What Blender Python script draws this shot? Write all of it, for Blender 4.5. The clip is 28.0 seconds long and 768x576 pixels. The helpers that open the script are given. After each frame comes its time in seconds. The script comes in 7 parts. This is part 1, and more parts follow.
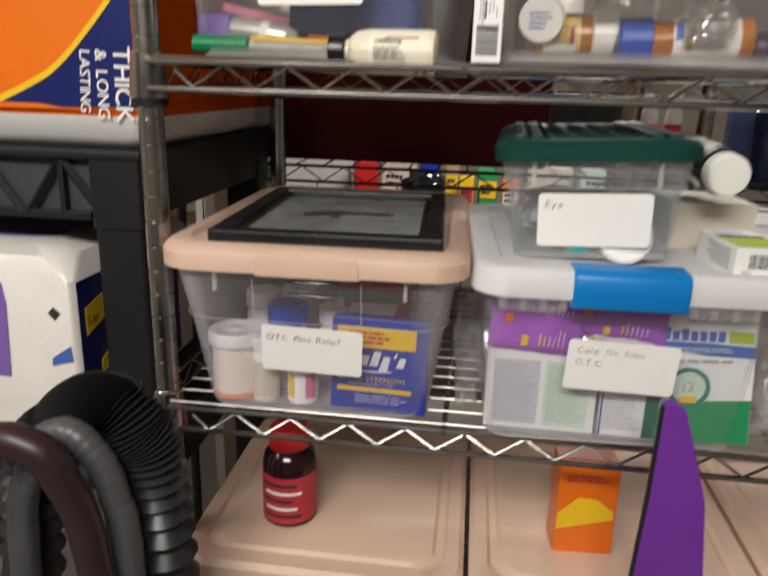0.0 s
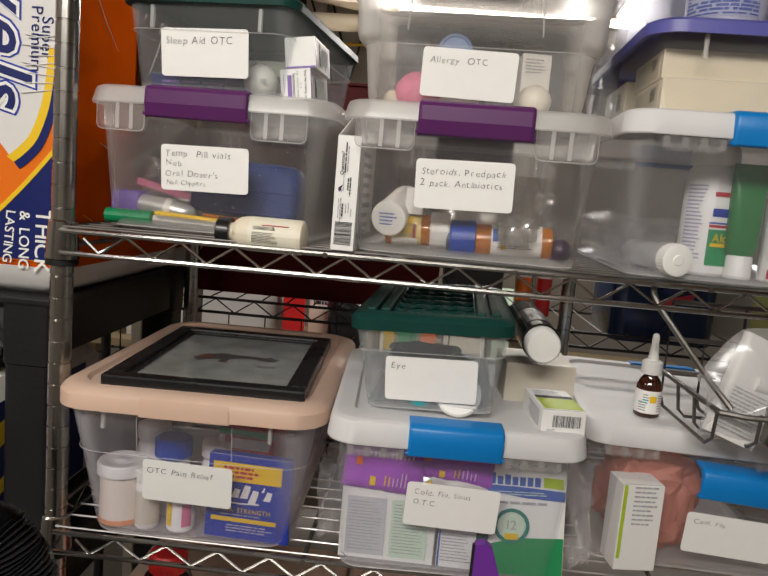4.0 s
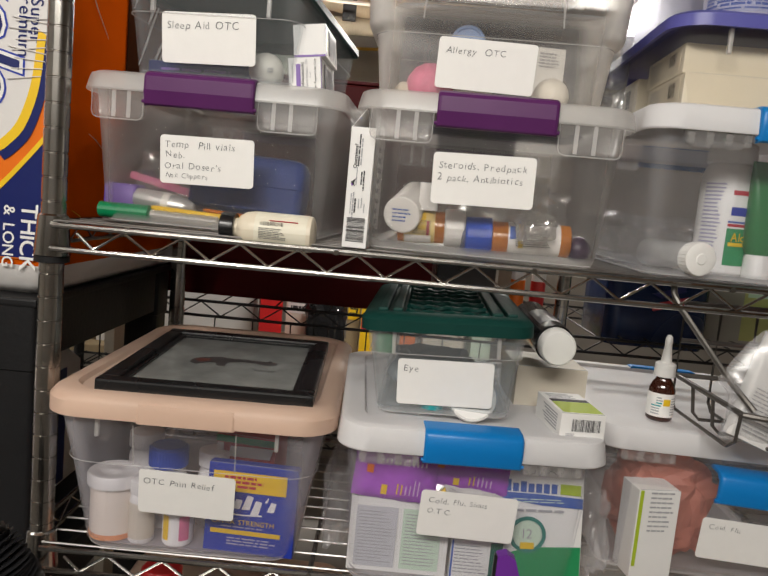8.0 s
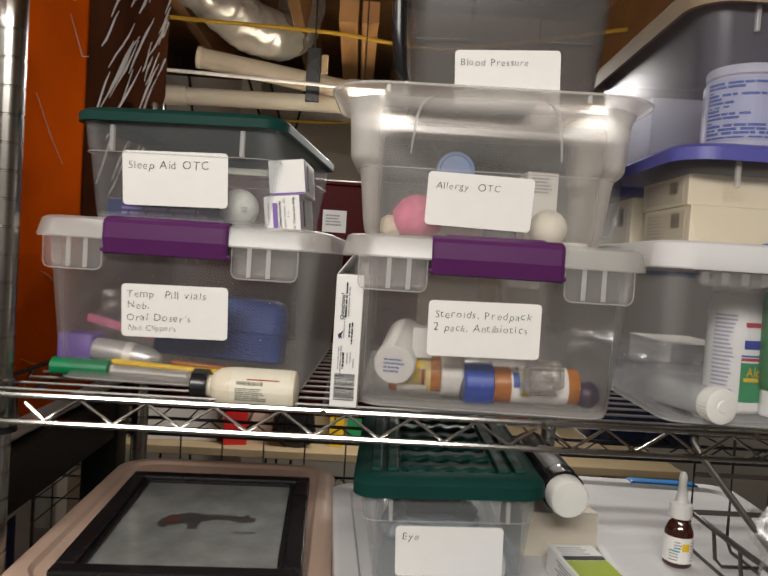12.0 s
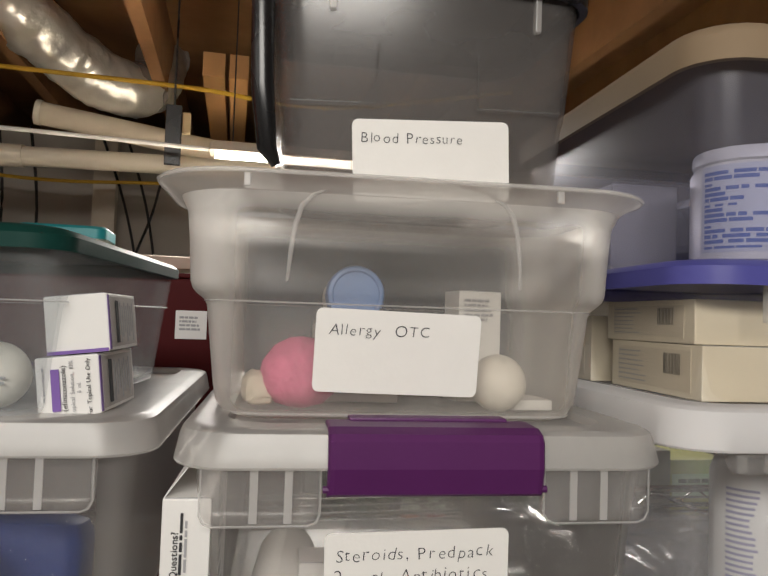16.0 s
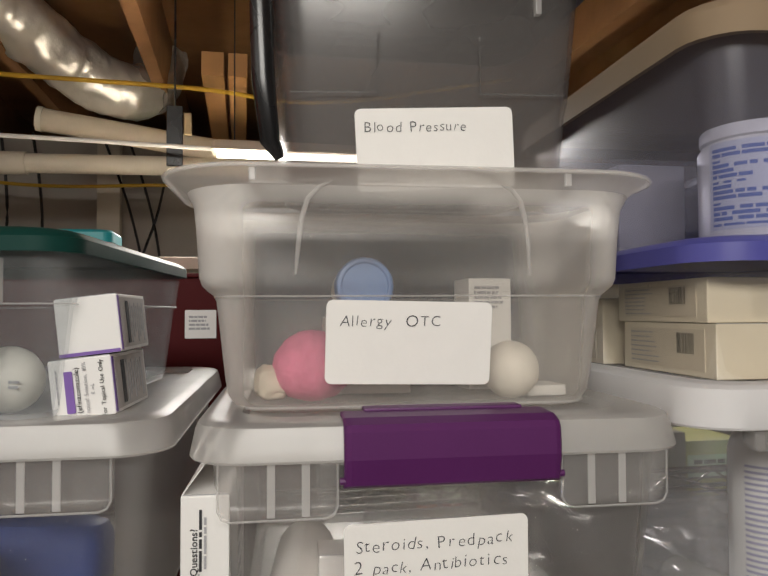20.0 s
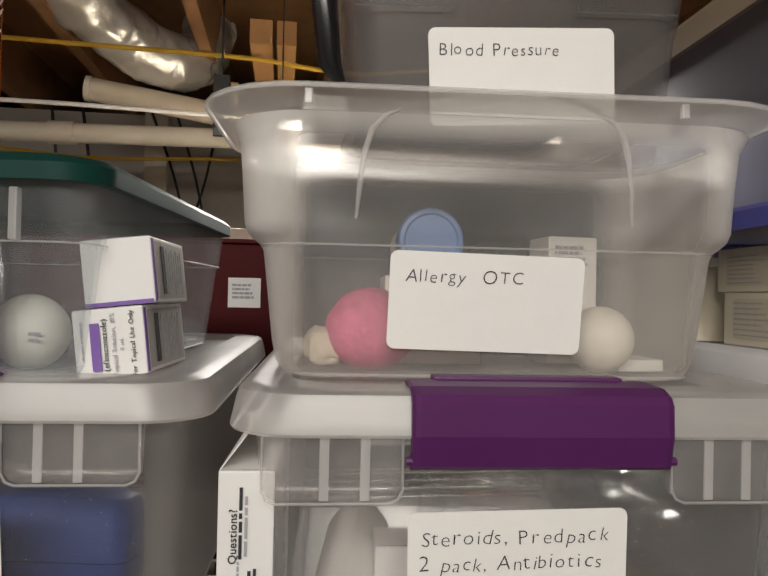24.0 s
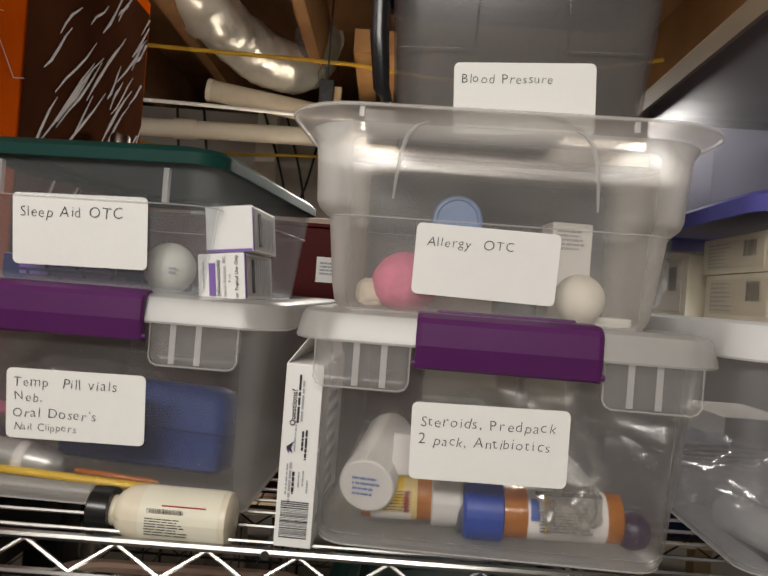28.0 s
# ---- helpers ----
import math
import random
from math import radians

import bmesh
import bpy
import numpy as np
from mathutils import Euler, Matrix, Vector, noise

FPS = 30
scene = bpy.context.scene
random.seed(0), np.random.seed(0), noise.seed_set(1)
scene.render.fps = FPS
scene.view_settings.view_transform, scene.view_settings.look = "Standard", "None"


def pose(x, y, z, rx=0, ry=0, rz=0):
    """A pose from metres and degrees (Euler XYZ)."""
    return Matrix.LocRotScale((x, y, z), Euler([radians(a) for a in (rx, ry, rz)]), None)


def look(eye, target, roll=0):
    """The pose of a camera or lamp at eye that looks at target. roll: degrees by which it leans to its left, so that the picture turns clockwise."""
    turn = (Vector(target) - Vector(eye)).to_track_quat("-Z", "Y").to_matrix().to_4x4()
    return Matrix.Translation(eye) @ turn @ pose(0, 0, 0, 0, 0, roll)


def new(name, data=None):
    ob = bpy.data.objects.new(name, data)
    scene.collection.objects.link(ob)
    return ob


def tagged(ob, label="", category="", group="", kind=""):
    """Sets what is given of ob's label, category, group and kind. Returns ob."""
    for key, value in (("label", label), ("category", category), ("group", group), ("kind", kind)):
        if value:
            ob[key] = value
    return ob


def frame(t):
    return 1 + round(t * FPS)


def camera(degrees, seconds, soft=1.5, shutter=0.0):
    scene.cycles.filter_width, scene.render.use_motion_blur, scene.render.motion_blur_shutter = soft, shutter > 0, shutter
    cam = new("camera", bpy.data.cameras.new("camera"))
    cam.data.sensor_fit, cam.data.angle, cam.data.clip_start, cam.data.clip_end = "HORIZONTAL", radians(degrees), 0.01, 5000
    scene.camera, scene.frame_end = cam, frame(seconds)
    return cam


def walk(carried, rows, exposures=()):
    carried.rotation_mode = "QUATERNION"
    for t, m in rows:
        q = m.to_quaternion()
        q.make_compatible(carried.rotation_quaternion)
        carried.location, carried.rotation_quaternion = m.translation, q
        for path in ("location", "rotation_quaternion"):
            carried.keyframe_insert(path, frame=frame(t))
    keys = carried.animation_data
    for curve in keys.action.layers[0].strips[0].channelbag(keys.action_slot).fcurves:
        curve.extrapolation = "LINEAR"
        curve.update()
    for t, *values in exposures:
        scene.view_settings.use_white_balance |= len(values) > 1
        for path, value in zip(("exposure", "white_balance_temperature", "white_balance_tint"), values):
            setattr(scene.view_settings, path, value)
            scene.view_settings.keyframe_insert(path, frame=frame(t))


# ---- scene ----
cam = camera(58.0, 28.0, 1.5, 0.3)
PATH = [
    (0, (0.318, -0.666, 1.283), (0.084, 1.237, 0.717), 1.7),
    (0.2, (0.323, -0.693, 1.319), (0.148, 1.243, 0.850), 2.1),
    (0.5, (0.357, -0.702, 1.364), (0.182, 1.265, 1.048), 2.7),
    (1, (0.374, -0.737, 1.392), (0.213, 1.248, 1.212), 4.3),
    (1.5, (0.378, -0.755, 1.388), (0.243, 1.23, 1.188), 4.8),
    (2, (0.394, -0.768, 1.382), (0.272, 1.215, 1.149), 4.4),
    (2.5, (0.396, -0.78, 1.375), (0.268, 1.2, 1.128), 4.6),
    (3, (0.412, -0.789, 1.365), (0.274, 1.191, 1.118), 4.9),
    (3.5, (0.419, -0.781, 1.367), (0.294, 1.199, 1.114), 4.9),
    (5.5, (0.361, -0.725, 1.348), (0.369, 1.255, 1.067), 5.7),
    (6, (0.367, -0.747, 1.347), (0.416, 1.234, 1.076), 6.1),
    (6.5, (0.355, -0.756, 1.349), (0.398, 1.226, 1.089), 6.1),
    (7, (0.354, -0.746, 1.35), (0.382, 1.237, 1.095), 6.0),
    (7.5, (0.357, -0.734, 1.35), (0.364, 1.25, 1.104), 5.7),
    (8, (0.36, -0.735, 1.348), (0.352, 1.251, 1.113), 5.4),
    (8.5, (0.364, -0.735, 1.347), (0.351, 1.251, 1.112), 5.1),
    (9, (0.353, -0.744, 1.35), (0.322, 1.243, 1.126), 5.1),
    (9.5, (0.339, -0.753, 1.35), (0.281, 1.235, 1.143), 5.0),
    (10, (0.336, -0.768, 1.353), (0.253, 1.22, 1.157), 4.9),
    (10.5, (0.335, -0.762, 1.35), (0.242, 1.227, 1.161), 4.8),
    (11, (0.346, -0.748, 1.359), (0.252, 1.24, 1.16), 4.4),
    (11.5, (0.366, -0.718, 1.405), (0.309, 1.276, 1.254), 4.3),
    (12, (0.325, -0.657, 1.439), (0.414, 1.34, 1.358), 3.7),
    (12.5, (0.303, -0.567, 1.469), (0.515, 1.417, 1.329), 4.9),
    (13, (0.363, -0.5, 1.509), (0.422, 1.499, 1.538), 5.1),
    (13.5, (0.403, -0.433, 1.517), (0.335, 1.564, 1.589), 4.6),
    (15.5, (0.334, -0.39, 1.517), (0.75, 1.565, 1.588), 2.7),
    (16, (0.342, -0.407, 1.521), (0.762, 1.546, 1.609), 1.9),
    (16.5, (0.346, -0.404, 1.517), (0.755, 1.551, 1.612), 1.4),
    (17, (0.341, -0.402, 1.516), (0.74, 1.556, 1.6), 1.2),
    (17.5, (0.339, -0.395, 1.514), (0.729, 1.565, 1.582), 1.0),
    (18, (0.335, -0.393, 1.514), (0.732, 1.567, 1.57), 0.7),
    (18.5, (0.335, -0.395, 1.516), (0.737, 1.563, 1.571), 0.5),
    (19, (0.332, -0.399, 1.518), (0.739, 1.558, 1.584), 0.3),
    (19.5, (0.337, -0.398, 1.518), (0.744, 1.559, 1.588), -0.0),
    (20, (0.341, -0.405, 1.519), (0.742, 1.553, 1.588), -0.3),
    (20.5, (0.344, -0.41, 1.52), (0.739, 1.549, 1.579), -0.6),
    (21, (0.341, -0.411, 1.516), (0.711, 1.554, 1.55), -0.4),
    (21.5, (0.36, -0.411, 1.517), (0.641, 1.569, 1.516), 0.2),
    (23.5, (0.341, -0.342, 1.507), (0.609, 1.639, 1.554), 0.7),
    (24, (0.337, -0.343, 1.503), (0.621, 1.636, 1.525), 1.2),
    (24.5, (0.369, -0.383, 1.516), (0.641, 1.598, 1.557), 2.2),
    (25, (0.362, -0.375, 1.515), (0.483, 1.622, 1.511), 0.8),
    (25.5, (0.366, -0.388, 1.511), (0.5, 1.608, 1.509), 1.7),
    (26, (0.378, -0.425, 1.512), (0.455, 1.573, 1.529), 2.6),
    (26.5, (0.39, -0.459, 1.491), (0.288, 1.538, 1.486), 2.6),
    (27, (0.378, -0.447, 1.488), (0.232, 1.546, 1.427), 3.7),
    (27.5, (0.393, -0.477, 1.495), (0.276, 1.52, 1.46), 2.9),
    (28, (0.369, -0.486, 1.475), (0.373, 1.514, 1.487), 4.4),
]
walk(cam, [(t, look(eye, target, roll)) for t, eye, target, roll in PATH], [(0, 0.22), (0.4, 0.12), (1, -0.20), (2, -0.20), (3, -0.09), (6, -0.03), (11, -0.07), (13, -0.22), (18, -0.24), (24, -0.30), (28, -0.33)])

# ---- world and lights ----
world = bpy.data.worlds.new("basement_world")
scene.world = world
world.use_nodes = True
world.node_tree.nodes["Background"].inputs[0].default_value = (1.0, 0.95, 0.90, 1)
world.node_tree.nodes["Background"].inputs[1].default_value = 0.02
scene.view_settings.exposure = 0.0


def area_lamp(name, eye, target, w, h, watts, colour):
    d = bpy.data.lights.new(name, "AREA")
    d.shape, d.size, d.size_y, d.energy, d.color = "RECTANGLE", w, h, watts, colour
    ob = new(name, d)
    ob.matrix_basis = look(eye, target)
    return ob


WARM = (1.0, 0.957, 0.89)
# Front and aisle are added unseen fill lamps; back stands for the shop light.
area_lamp("front_fill_light", (0.05, -1.50, 2.165), (0.35, 0.0, 1.15), 1.2, 0.25, 28, WARM)
area_lamp("aisle_fill_light", (-1.3, -0.9, 2.16), (-1.3, -0.9, 0), 0.10, 1.2, 12, WARM)
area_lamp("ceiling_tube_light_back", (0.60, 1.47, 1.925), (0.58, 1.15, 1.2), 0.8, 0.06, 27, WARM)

# ---- materials ----


def mat(name, colour, rough=0.5, metal=0.0, var=0.08, scale=40.0, bump=0.0, bump_scale=200.0, coat=0.0, spec=0.5):
    m = bpy.data.materials.new(name)
    m.use_nodes = True
    nt = m.node_tree
    b = nt.nodes["Principled BSDF"]
    b.inputs["Roughness"].default_value, b.inputs["Metallic"].default_value = rough, metal
    b.inputs["Coat Weight"].default_value = coat
    b.inputs["Specular IOR Level"].default_value = spec
    tc = nt.nodes.new("ShaderNodeTexCoord")
    n1 = nt.nodes.new("ShaderNodeTexNoise")
    n1.inputs["Scale"].default_value, n1.inputs["Detail"].default_value = scale, 6
    nt.links.new(tc.outputs["Object"], n1.inputs["Vector"])
    mix = nt.nodes.new("ShaderNodeMix")
    mix.data_type = "RGBA"
    c = Vector(colour)
    mix.inputs["A"].default_value = (*(c * (1 - var)), 1)
    mix.inputs["B"].default_value = (*[min(1.0, v * (1 + var)) for v in c], 1)
    nt.links.new(n1.outputs["Fac"], mix.inputs["Factor"])
    nt.links.new(mix.outputs["Result"], b.inputs["Base Color"])
    rr_ = nt.nodes.new("ShaderNodeMapRange")
    rr_.inputs["To Min"].default_value, rr_.inputs["To Max"].default_value = max(0.02, rough - 0.1), min(1, rough + 0.1)
    n2 = nt.nodes.new("ShaderNodeTexNoise")
    n2.inputs["Scale"].default_value = scale * 0.3
    nt.links.new(tc.outputs["Object"], n2.inputs["Vector"])
    nt.links.new(n2.outputs["Fac"], rr_.inputs["Value"])
    nt.links.new(rr_.outputs["Result"], b.inputs["Roughness"])
    if bump:
        n3 = nt.nodes.new("ShaderNodeTexNoise")
        n3.inputs["Scale"].default_value, n3.inputs["Detail"].default_value = bump_scale, 4
        nt.links.new(tc.outputs["Object"], n3.inputs["Vector"])
        bp = nt.nodes.new("ShaderNodeBump")
        bp.inputs["Strength"].default_value, bp.inputs["Distance"].default_value = bump, 0.002
        nt.links.new(n3.outputs["Fac"], bp.inputs["Height"])
        nt.links.new(bp.outputs["Normal"], b.inputs["Normal"])
    return m


def clear(name, colour, opacity, rough=0.12, haze=0.1, scale=25.0, bump=0.12, gloss=0.025, blur=0.0, spread=1.08):
    """Thin translucent plastic: part of the light goes straight through, the rest is scattered or mirrored."""
    m = mat(name, colour, rough, 0, 0.05, scale, bump, 60)
    nt = m.node_tree
    b = nt.nodes["Principled BSDF"]
    out = nt.nodes["Material Output"]
    tr = nt.nodes.new("ShaderNodeBsdfTransparent")
    tr.inputs[0].default_value = (*[min(1, 0.55 + 0.45 * v / max(colour)) for v in colour], 1)
    through_ = tr
    if blur:
        # the milky share of the plastic spreads what lies behind it
        rf = nt.nodes.new("ShaderNodeBsdfRefraction")
        rf.inputs["Color"].default_value = tr.inputs[0].default_value
        rf.inputs["Roughness"].default_value, rf.inputs["IOR"].default_value = 0.5, spread
        through_ = nt.nodes.new("ShaderNodeMixShader")
        through_.inputs[0].default_value = blur
        nt.links.new(tr.outputs[0], through_.inputs[1])
        nt.links.new(rf.outputs[0], through_.inputs[2])
    tl = nt.nodes.new("ShaderNodeBsdfTranslucent")
    tl.inputs[0].default_value = (*colour, 1)
    m1 = nt.nodes.new("ShaderNodeMixShader")
    m1.inputs[0].default_value = 0.4
    nt.links.new(b.outputs[0], m1.inputs[1])
    nt.links.new(tl.outputs[0], m1.inputs[2])
    n = nt.nodes.new("ShaderNodeTexNoise")
    n.inputs["Scale"].default_value, n.inputs["Detail"].default_value = 14, 5
    tc = nt.nodes.new("ShaderNodeTexCoord")
    nt.links.new(tc.outputs["Object"], n.inputs["Vector"])
    mr = nt.nodes.new("ShaderNodeMapRange")
    mr.inputs["To Min"].default_value, mr.inputs["To Max"].default_value = opacity * (1 - haze * 2), opacity * (1 + haze * 2)
    nt.links.new(n.outputs["Fac"], mr.inputs["Value"])
    m2 = nt.nodes.new("ShaderNodeMixShader")
    nt.links.new(mr.outputs["Result"], m2.inputs[0])
    nt.links.new(through_.outputs[0], m2.inputs[1])
    nt.links.new(m1.outputs[0], m2.inputs[2])
    gl = nt.nodes.new("ShaderNodeBsdfGlossy")
    gl.inputs["Color"].default_value, gl.inputs["Roughness"].default_value = (0.9, 0.9, 0.9, 1), rough
    m3 = nt.nodes.new("ShaderNodeMixShader")
    m3.inputs[0].default_value = gloss
    nt.links.new(m2.outputs[0], m3.inputs[1])
    nt.links.new(gl.outputs[0], m3.inputs[2])
    nt.links.new(m3.outputs[0], out.inputs["Surface"])
    return m


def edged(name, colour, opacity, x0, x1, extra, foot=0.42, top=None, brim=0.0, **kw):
    """Moulded box plastic, floor frosted. Ends, corners and (top) brim made milkier to imitate light caught there."""
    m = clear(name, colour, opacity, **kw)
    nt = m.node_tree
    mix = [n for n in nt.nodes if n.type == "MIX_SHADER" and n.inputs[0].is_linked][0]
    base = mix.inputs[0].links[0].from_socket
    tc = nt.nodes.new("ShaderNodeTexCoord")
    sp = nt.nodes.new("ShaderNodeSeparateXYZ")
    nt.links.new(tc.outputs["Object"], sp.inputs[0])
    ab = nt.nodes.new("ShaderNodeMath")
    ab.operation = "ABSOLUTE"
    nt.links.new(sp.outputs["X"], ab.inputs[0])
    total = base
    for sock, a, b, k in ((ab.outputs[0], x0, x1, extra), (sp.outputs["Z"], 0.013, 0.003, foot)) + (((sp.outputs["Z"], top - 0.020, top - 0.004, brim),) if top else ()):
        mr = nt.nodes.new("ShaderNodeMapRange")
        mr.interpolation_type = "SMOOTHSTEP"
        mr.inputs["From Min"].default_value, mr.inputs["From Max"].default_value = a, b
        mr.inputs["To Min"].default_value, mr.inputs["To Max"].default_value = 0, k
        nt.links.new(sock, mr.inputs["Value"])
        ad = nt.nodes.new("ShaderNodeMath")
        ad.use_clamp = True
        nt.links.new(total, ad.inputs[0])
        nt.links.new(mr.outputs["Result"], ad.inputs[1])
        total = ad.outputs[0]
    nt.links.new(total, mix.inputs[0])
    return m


CHROME = mat("chrome_wire", (0.40, 0.39, 0.37), 0.19, 1.0, 0.25, 30)
DECKWIRE = mat("dull_chrome_wire", (0.34, 0.33, 0.32), 0.34, 1.0, 0.3, 30)
POST = mat("chrome_post", (0.42, 0.40, 0.37), 0.25, 1.0, 0.3, 25)
BLACKWIRE = mat("black_wire", (0.02, 0.02, 0.022), 0.45, 0.0, 0.3)
DARKWIRE = mat("bronze_dark_wire", (0.12, 0.11, 0.10), 0.4, 0.6, 0.3)
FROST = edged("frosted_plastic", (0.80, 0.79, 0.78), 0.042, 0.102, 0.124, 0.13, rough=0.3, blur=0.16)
FROST_LID = clear("frosted_lid_plastic", (0.88, 0.87, 0.85), 0.38, 0.32, gloss=0.035)
POCKET = clear("frosted_pocket_plastic", (0.88, 0.87, 0.86), 0.15, 0.25, gloss=0.03)
RIB = clear("frosted_rib_plastic", (0.92, 0.91, 0.90), 0.38, 0.3)
# Tub ends and brim whitened to put in the glow of light from behind.
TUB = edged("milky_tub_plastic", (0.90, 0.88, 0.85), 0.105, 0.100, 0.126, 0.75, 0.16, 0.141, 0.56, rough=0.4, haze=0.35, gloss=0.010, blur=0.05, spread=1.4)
TUBFROST = clear("frosted_tub_plastic", (0.92, 0.90, 0.87), 0.50, 0.4, 0.25, gloss=0.02)
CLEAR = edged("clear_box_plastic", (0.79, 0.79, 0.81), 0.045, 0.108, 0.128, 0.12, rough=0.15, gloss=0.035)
SMOKE = clear("smoky_plastic", (0.22, 0.21, 0.205), 0.36, 0.25, gloss=0.035)
SMOKE_EDGE = clear("smoky_thick_plastic", (0.24, 0.235, 0.23), 0.6, 0.25)
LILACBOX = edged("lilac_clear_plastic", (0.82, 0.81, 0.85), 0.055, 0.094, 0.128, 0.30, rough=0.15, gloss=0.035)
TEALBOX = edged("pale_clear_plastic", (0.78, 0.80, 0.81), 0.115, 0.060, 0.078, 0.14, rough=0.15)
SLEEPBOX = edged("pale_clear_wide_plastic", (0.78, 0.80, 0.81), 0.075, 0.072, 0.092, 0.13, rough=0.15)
BLUEGREY = clear("blue_grey_plastic", (0.42, 0.42, 0.48), 0.16, 0.3, gloss=0.015)
CLEAR4 = clear("thin_clear_plastic", (0.80, 0.78, 0.74), 0.045, 0.2, gloss=0.02)
FILM = clear("cellophane_film", (0.9, 0.9, 0.9), 0.06, 0.16, 0.1, 20, 0.9, 0.16)
BAGFILM = clear("plastic_bag_film", (0.85, 0.85, 0.86), 0.24, 0.22, 0.2, 20, 0.8, 0.06)
PURPLE = mat("purple_latch_plastic", (0.092, 0.017, 0.104), 0.42, 0, 0.12, 20, 0.05, spec=0.28)
BLUELATCH = mat("blue_latch_plastic", (0.0, 0.19, 0.55), 0.4, 0, 0.08, 20, 0.05)
WHITELID = mat("white_lid_plastic", (0.87, 0.88, 0.90), 0.58, 0, 0.06, 15, 0.05, spec=0.3)
PINKLID = mat("peach_lid_plastic", (0.82, 0.59, 0.455), 0.45, 0, 0.07, 12, 0.06)
for m_ in (WHITELID, PINKLID):
    nt_ = m_.node_tree
    tl_, mx_ = nt_.nodes.new("ShaderNodeBsdfTranslucent"), nt_.nodes.new("ShaderNodeMixShader")
    tl_.inputs[0].default_value = (0.9, 0.82, 0.76, 1)
    mx_.inputs[0].default_value = 0.30
    nt_.links.new(nt_.nodes["Principled BSDF"].outputs[0], mx_.inputs[1])
    nt_.links.new(tl_.outputs[0], mx_.inputs[2])
    nt_.links.new(mx_.outputs[0], nt_.nodes["Material Output"].inputs["Surface"])
GREENLID = mat("dark_green_lid_plastic", (0.006, 0.044, 0.036), 0.5, 0, 0.2, 20, 0.05, spec=0.14)
LABEL = mat("white_paper_label", (0.90, 0.885, 0.855), 0.65, 0, 0.03, 60, 0.05, 400)
INK = mat("pen_ink", (0.035, 0.035, 0.045), 0.7, 0, 0.3, 300)
WHITE = mat("white_plastic", (0.85, 0.84, 0.81), 0.4, 0, 0.05, 20)
CARD = mat("white_carton", (0.85, 0.84, 0.82), 0.5, 0, 0.04, 30)
CREAM = mat("cream_plastic", (0.78, 0.70, 0.55), 0.35, 0, 0.06, 20)
BLACKPL = mat("black_resin", (0.012, 0.012, 0.013), 0.5, 0, 0.4, 14, 0.25, 120, spec=0.3)
FRAMEBLK = mat("black_frame_plastic", (0.012, 0.012, 0.013), 0.28, 0, 0.2, 25)
REDPANEL = mat("dark_red_metal", (0.075, 0.005, 0.006), 0.5, 0, 0.2, 6, spec=0.12)
JOIST = mat("pine_joist", (0.30, 0.15, 0.06), 0.8, 0, 0.35, 9, 0.3, 60)
WALLW = mat("painted_block_wall", (0.50, 0.47, 0.42), 0.85, 0, 0.12, 3, 0.4, 40)
CONCRETE = mat("concrete_floor", (0.28, 0.26, 0.24), 0.8, 0, 0.25, 4, 0.3, 60)
DUCT = mat("foil_duct_skin", (0.80, 0.78, 0.73), 0.30, 0.65, 0.15, 12, 0.6, 60)
PVC = mat("white_pvc_pipe", (0.72, 0.66, 0.54), 0.45, 0, 0.08, 8)
STUD = mat("painted_stud", (0.50, 0.45, 0.37), 0.8, 0, 0.15, 10, 0.2)

# ---- mesh helpers ----


def part(name, bm, material, parent=None, label="", smooth=False):
    me = bpy.data.meshes.new(name)
    bmesh.ops.recalc_face_normals(bm, faces=bm.faces)
    bm.to_mesh(me)
    bm.free()
    if smooth:
        me.shade_smooth()
        me.set_sharp_from_angle(angle=radians(38))
    for m in material if isinstance(material, (list, tuple)) else [material]:
        me.materials.append(m)
    ob = new(name, me)
    if parent:
        ob.parent = parent
    if label:
        ob["label"] = label
    return ob


def root(name, m, label, category, group="", kind=""):
    ob = new(name)
    ob.empty_display_size = 0.02
    ob.matrix_basis = m
    return tagged(ob, label, category, group, kind)


def rrect(hw, hd, r, n=4, cx=0.0, cy=0.0):
    r = max(1e-5, min(r, hw, hd))
    pts = []
    for k, (sx, sy) in enumerate(((1, -1), (1, 1), (-1, 1), (-1, -1))):
        for i in range(n + 1):
            a = radians(-90 + 90 * k + 90 * i / n)
            pts.append((cx + sx * (hw - r) + r * math.cos(a), cy + sy * (hd - r) + r * math.sin(a)))
    return pts


def loft(rings, n=4, caps=(True, True), bm=None):
    """rings: (z, half width, half depth, corner radius[, cx, cy]) joined one after another."""
    bm = bm or bmesh.new()
    prev = first = None
    for z, hw, hd, r, *c in rings:
        cur = [bm.verts.new((x, y, z)) for x, y in rrect(hw, hd, r, n, *c)]
        if prev:
            for i in range(len(cur)):
                j = (i + 1) % len(cur)
                bm.faces.new((prev[i], prev[j], cur[j], cur[i]))
        else:
            first = cur
        prev = cur
    if caps[0]:
        bm.faces.new(first[::-1])
    if caps[1]:
        bm.faces.new(prev)
    return bm


def lathe(profile, n=24, caps=(True, True), bm=None):
    return loft([(z, r, r, r) for z, r in profile], n // 4, caps, bm)


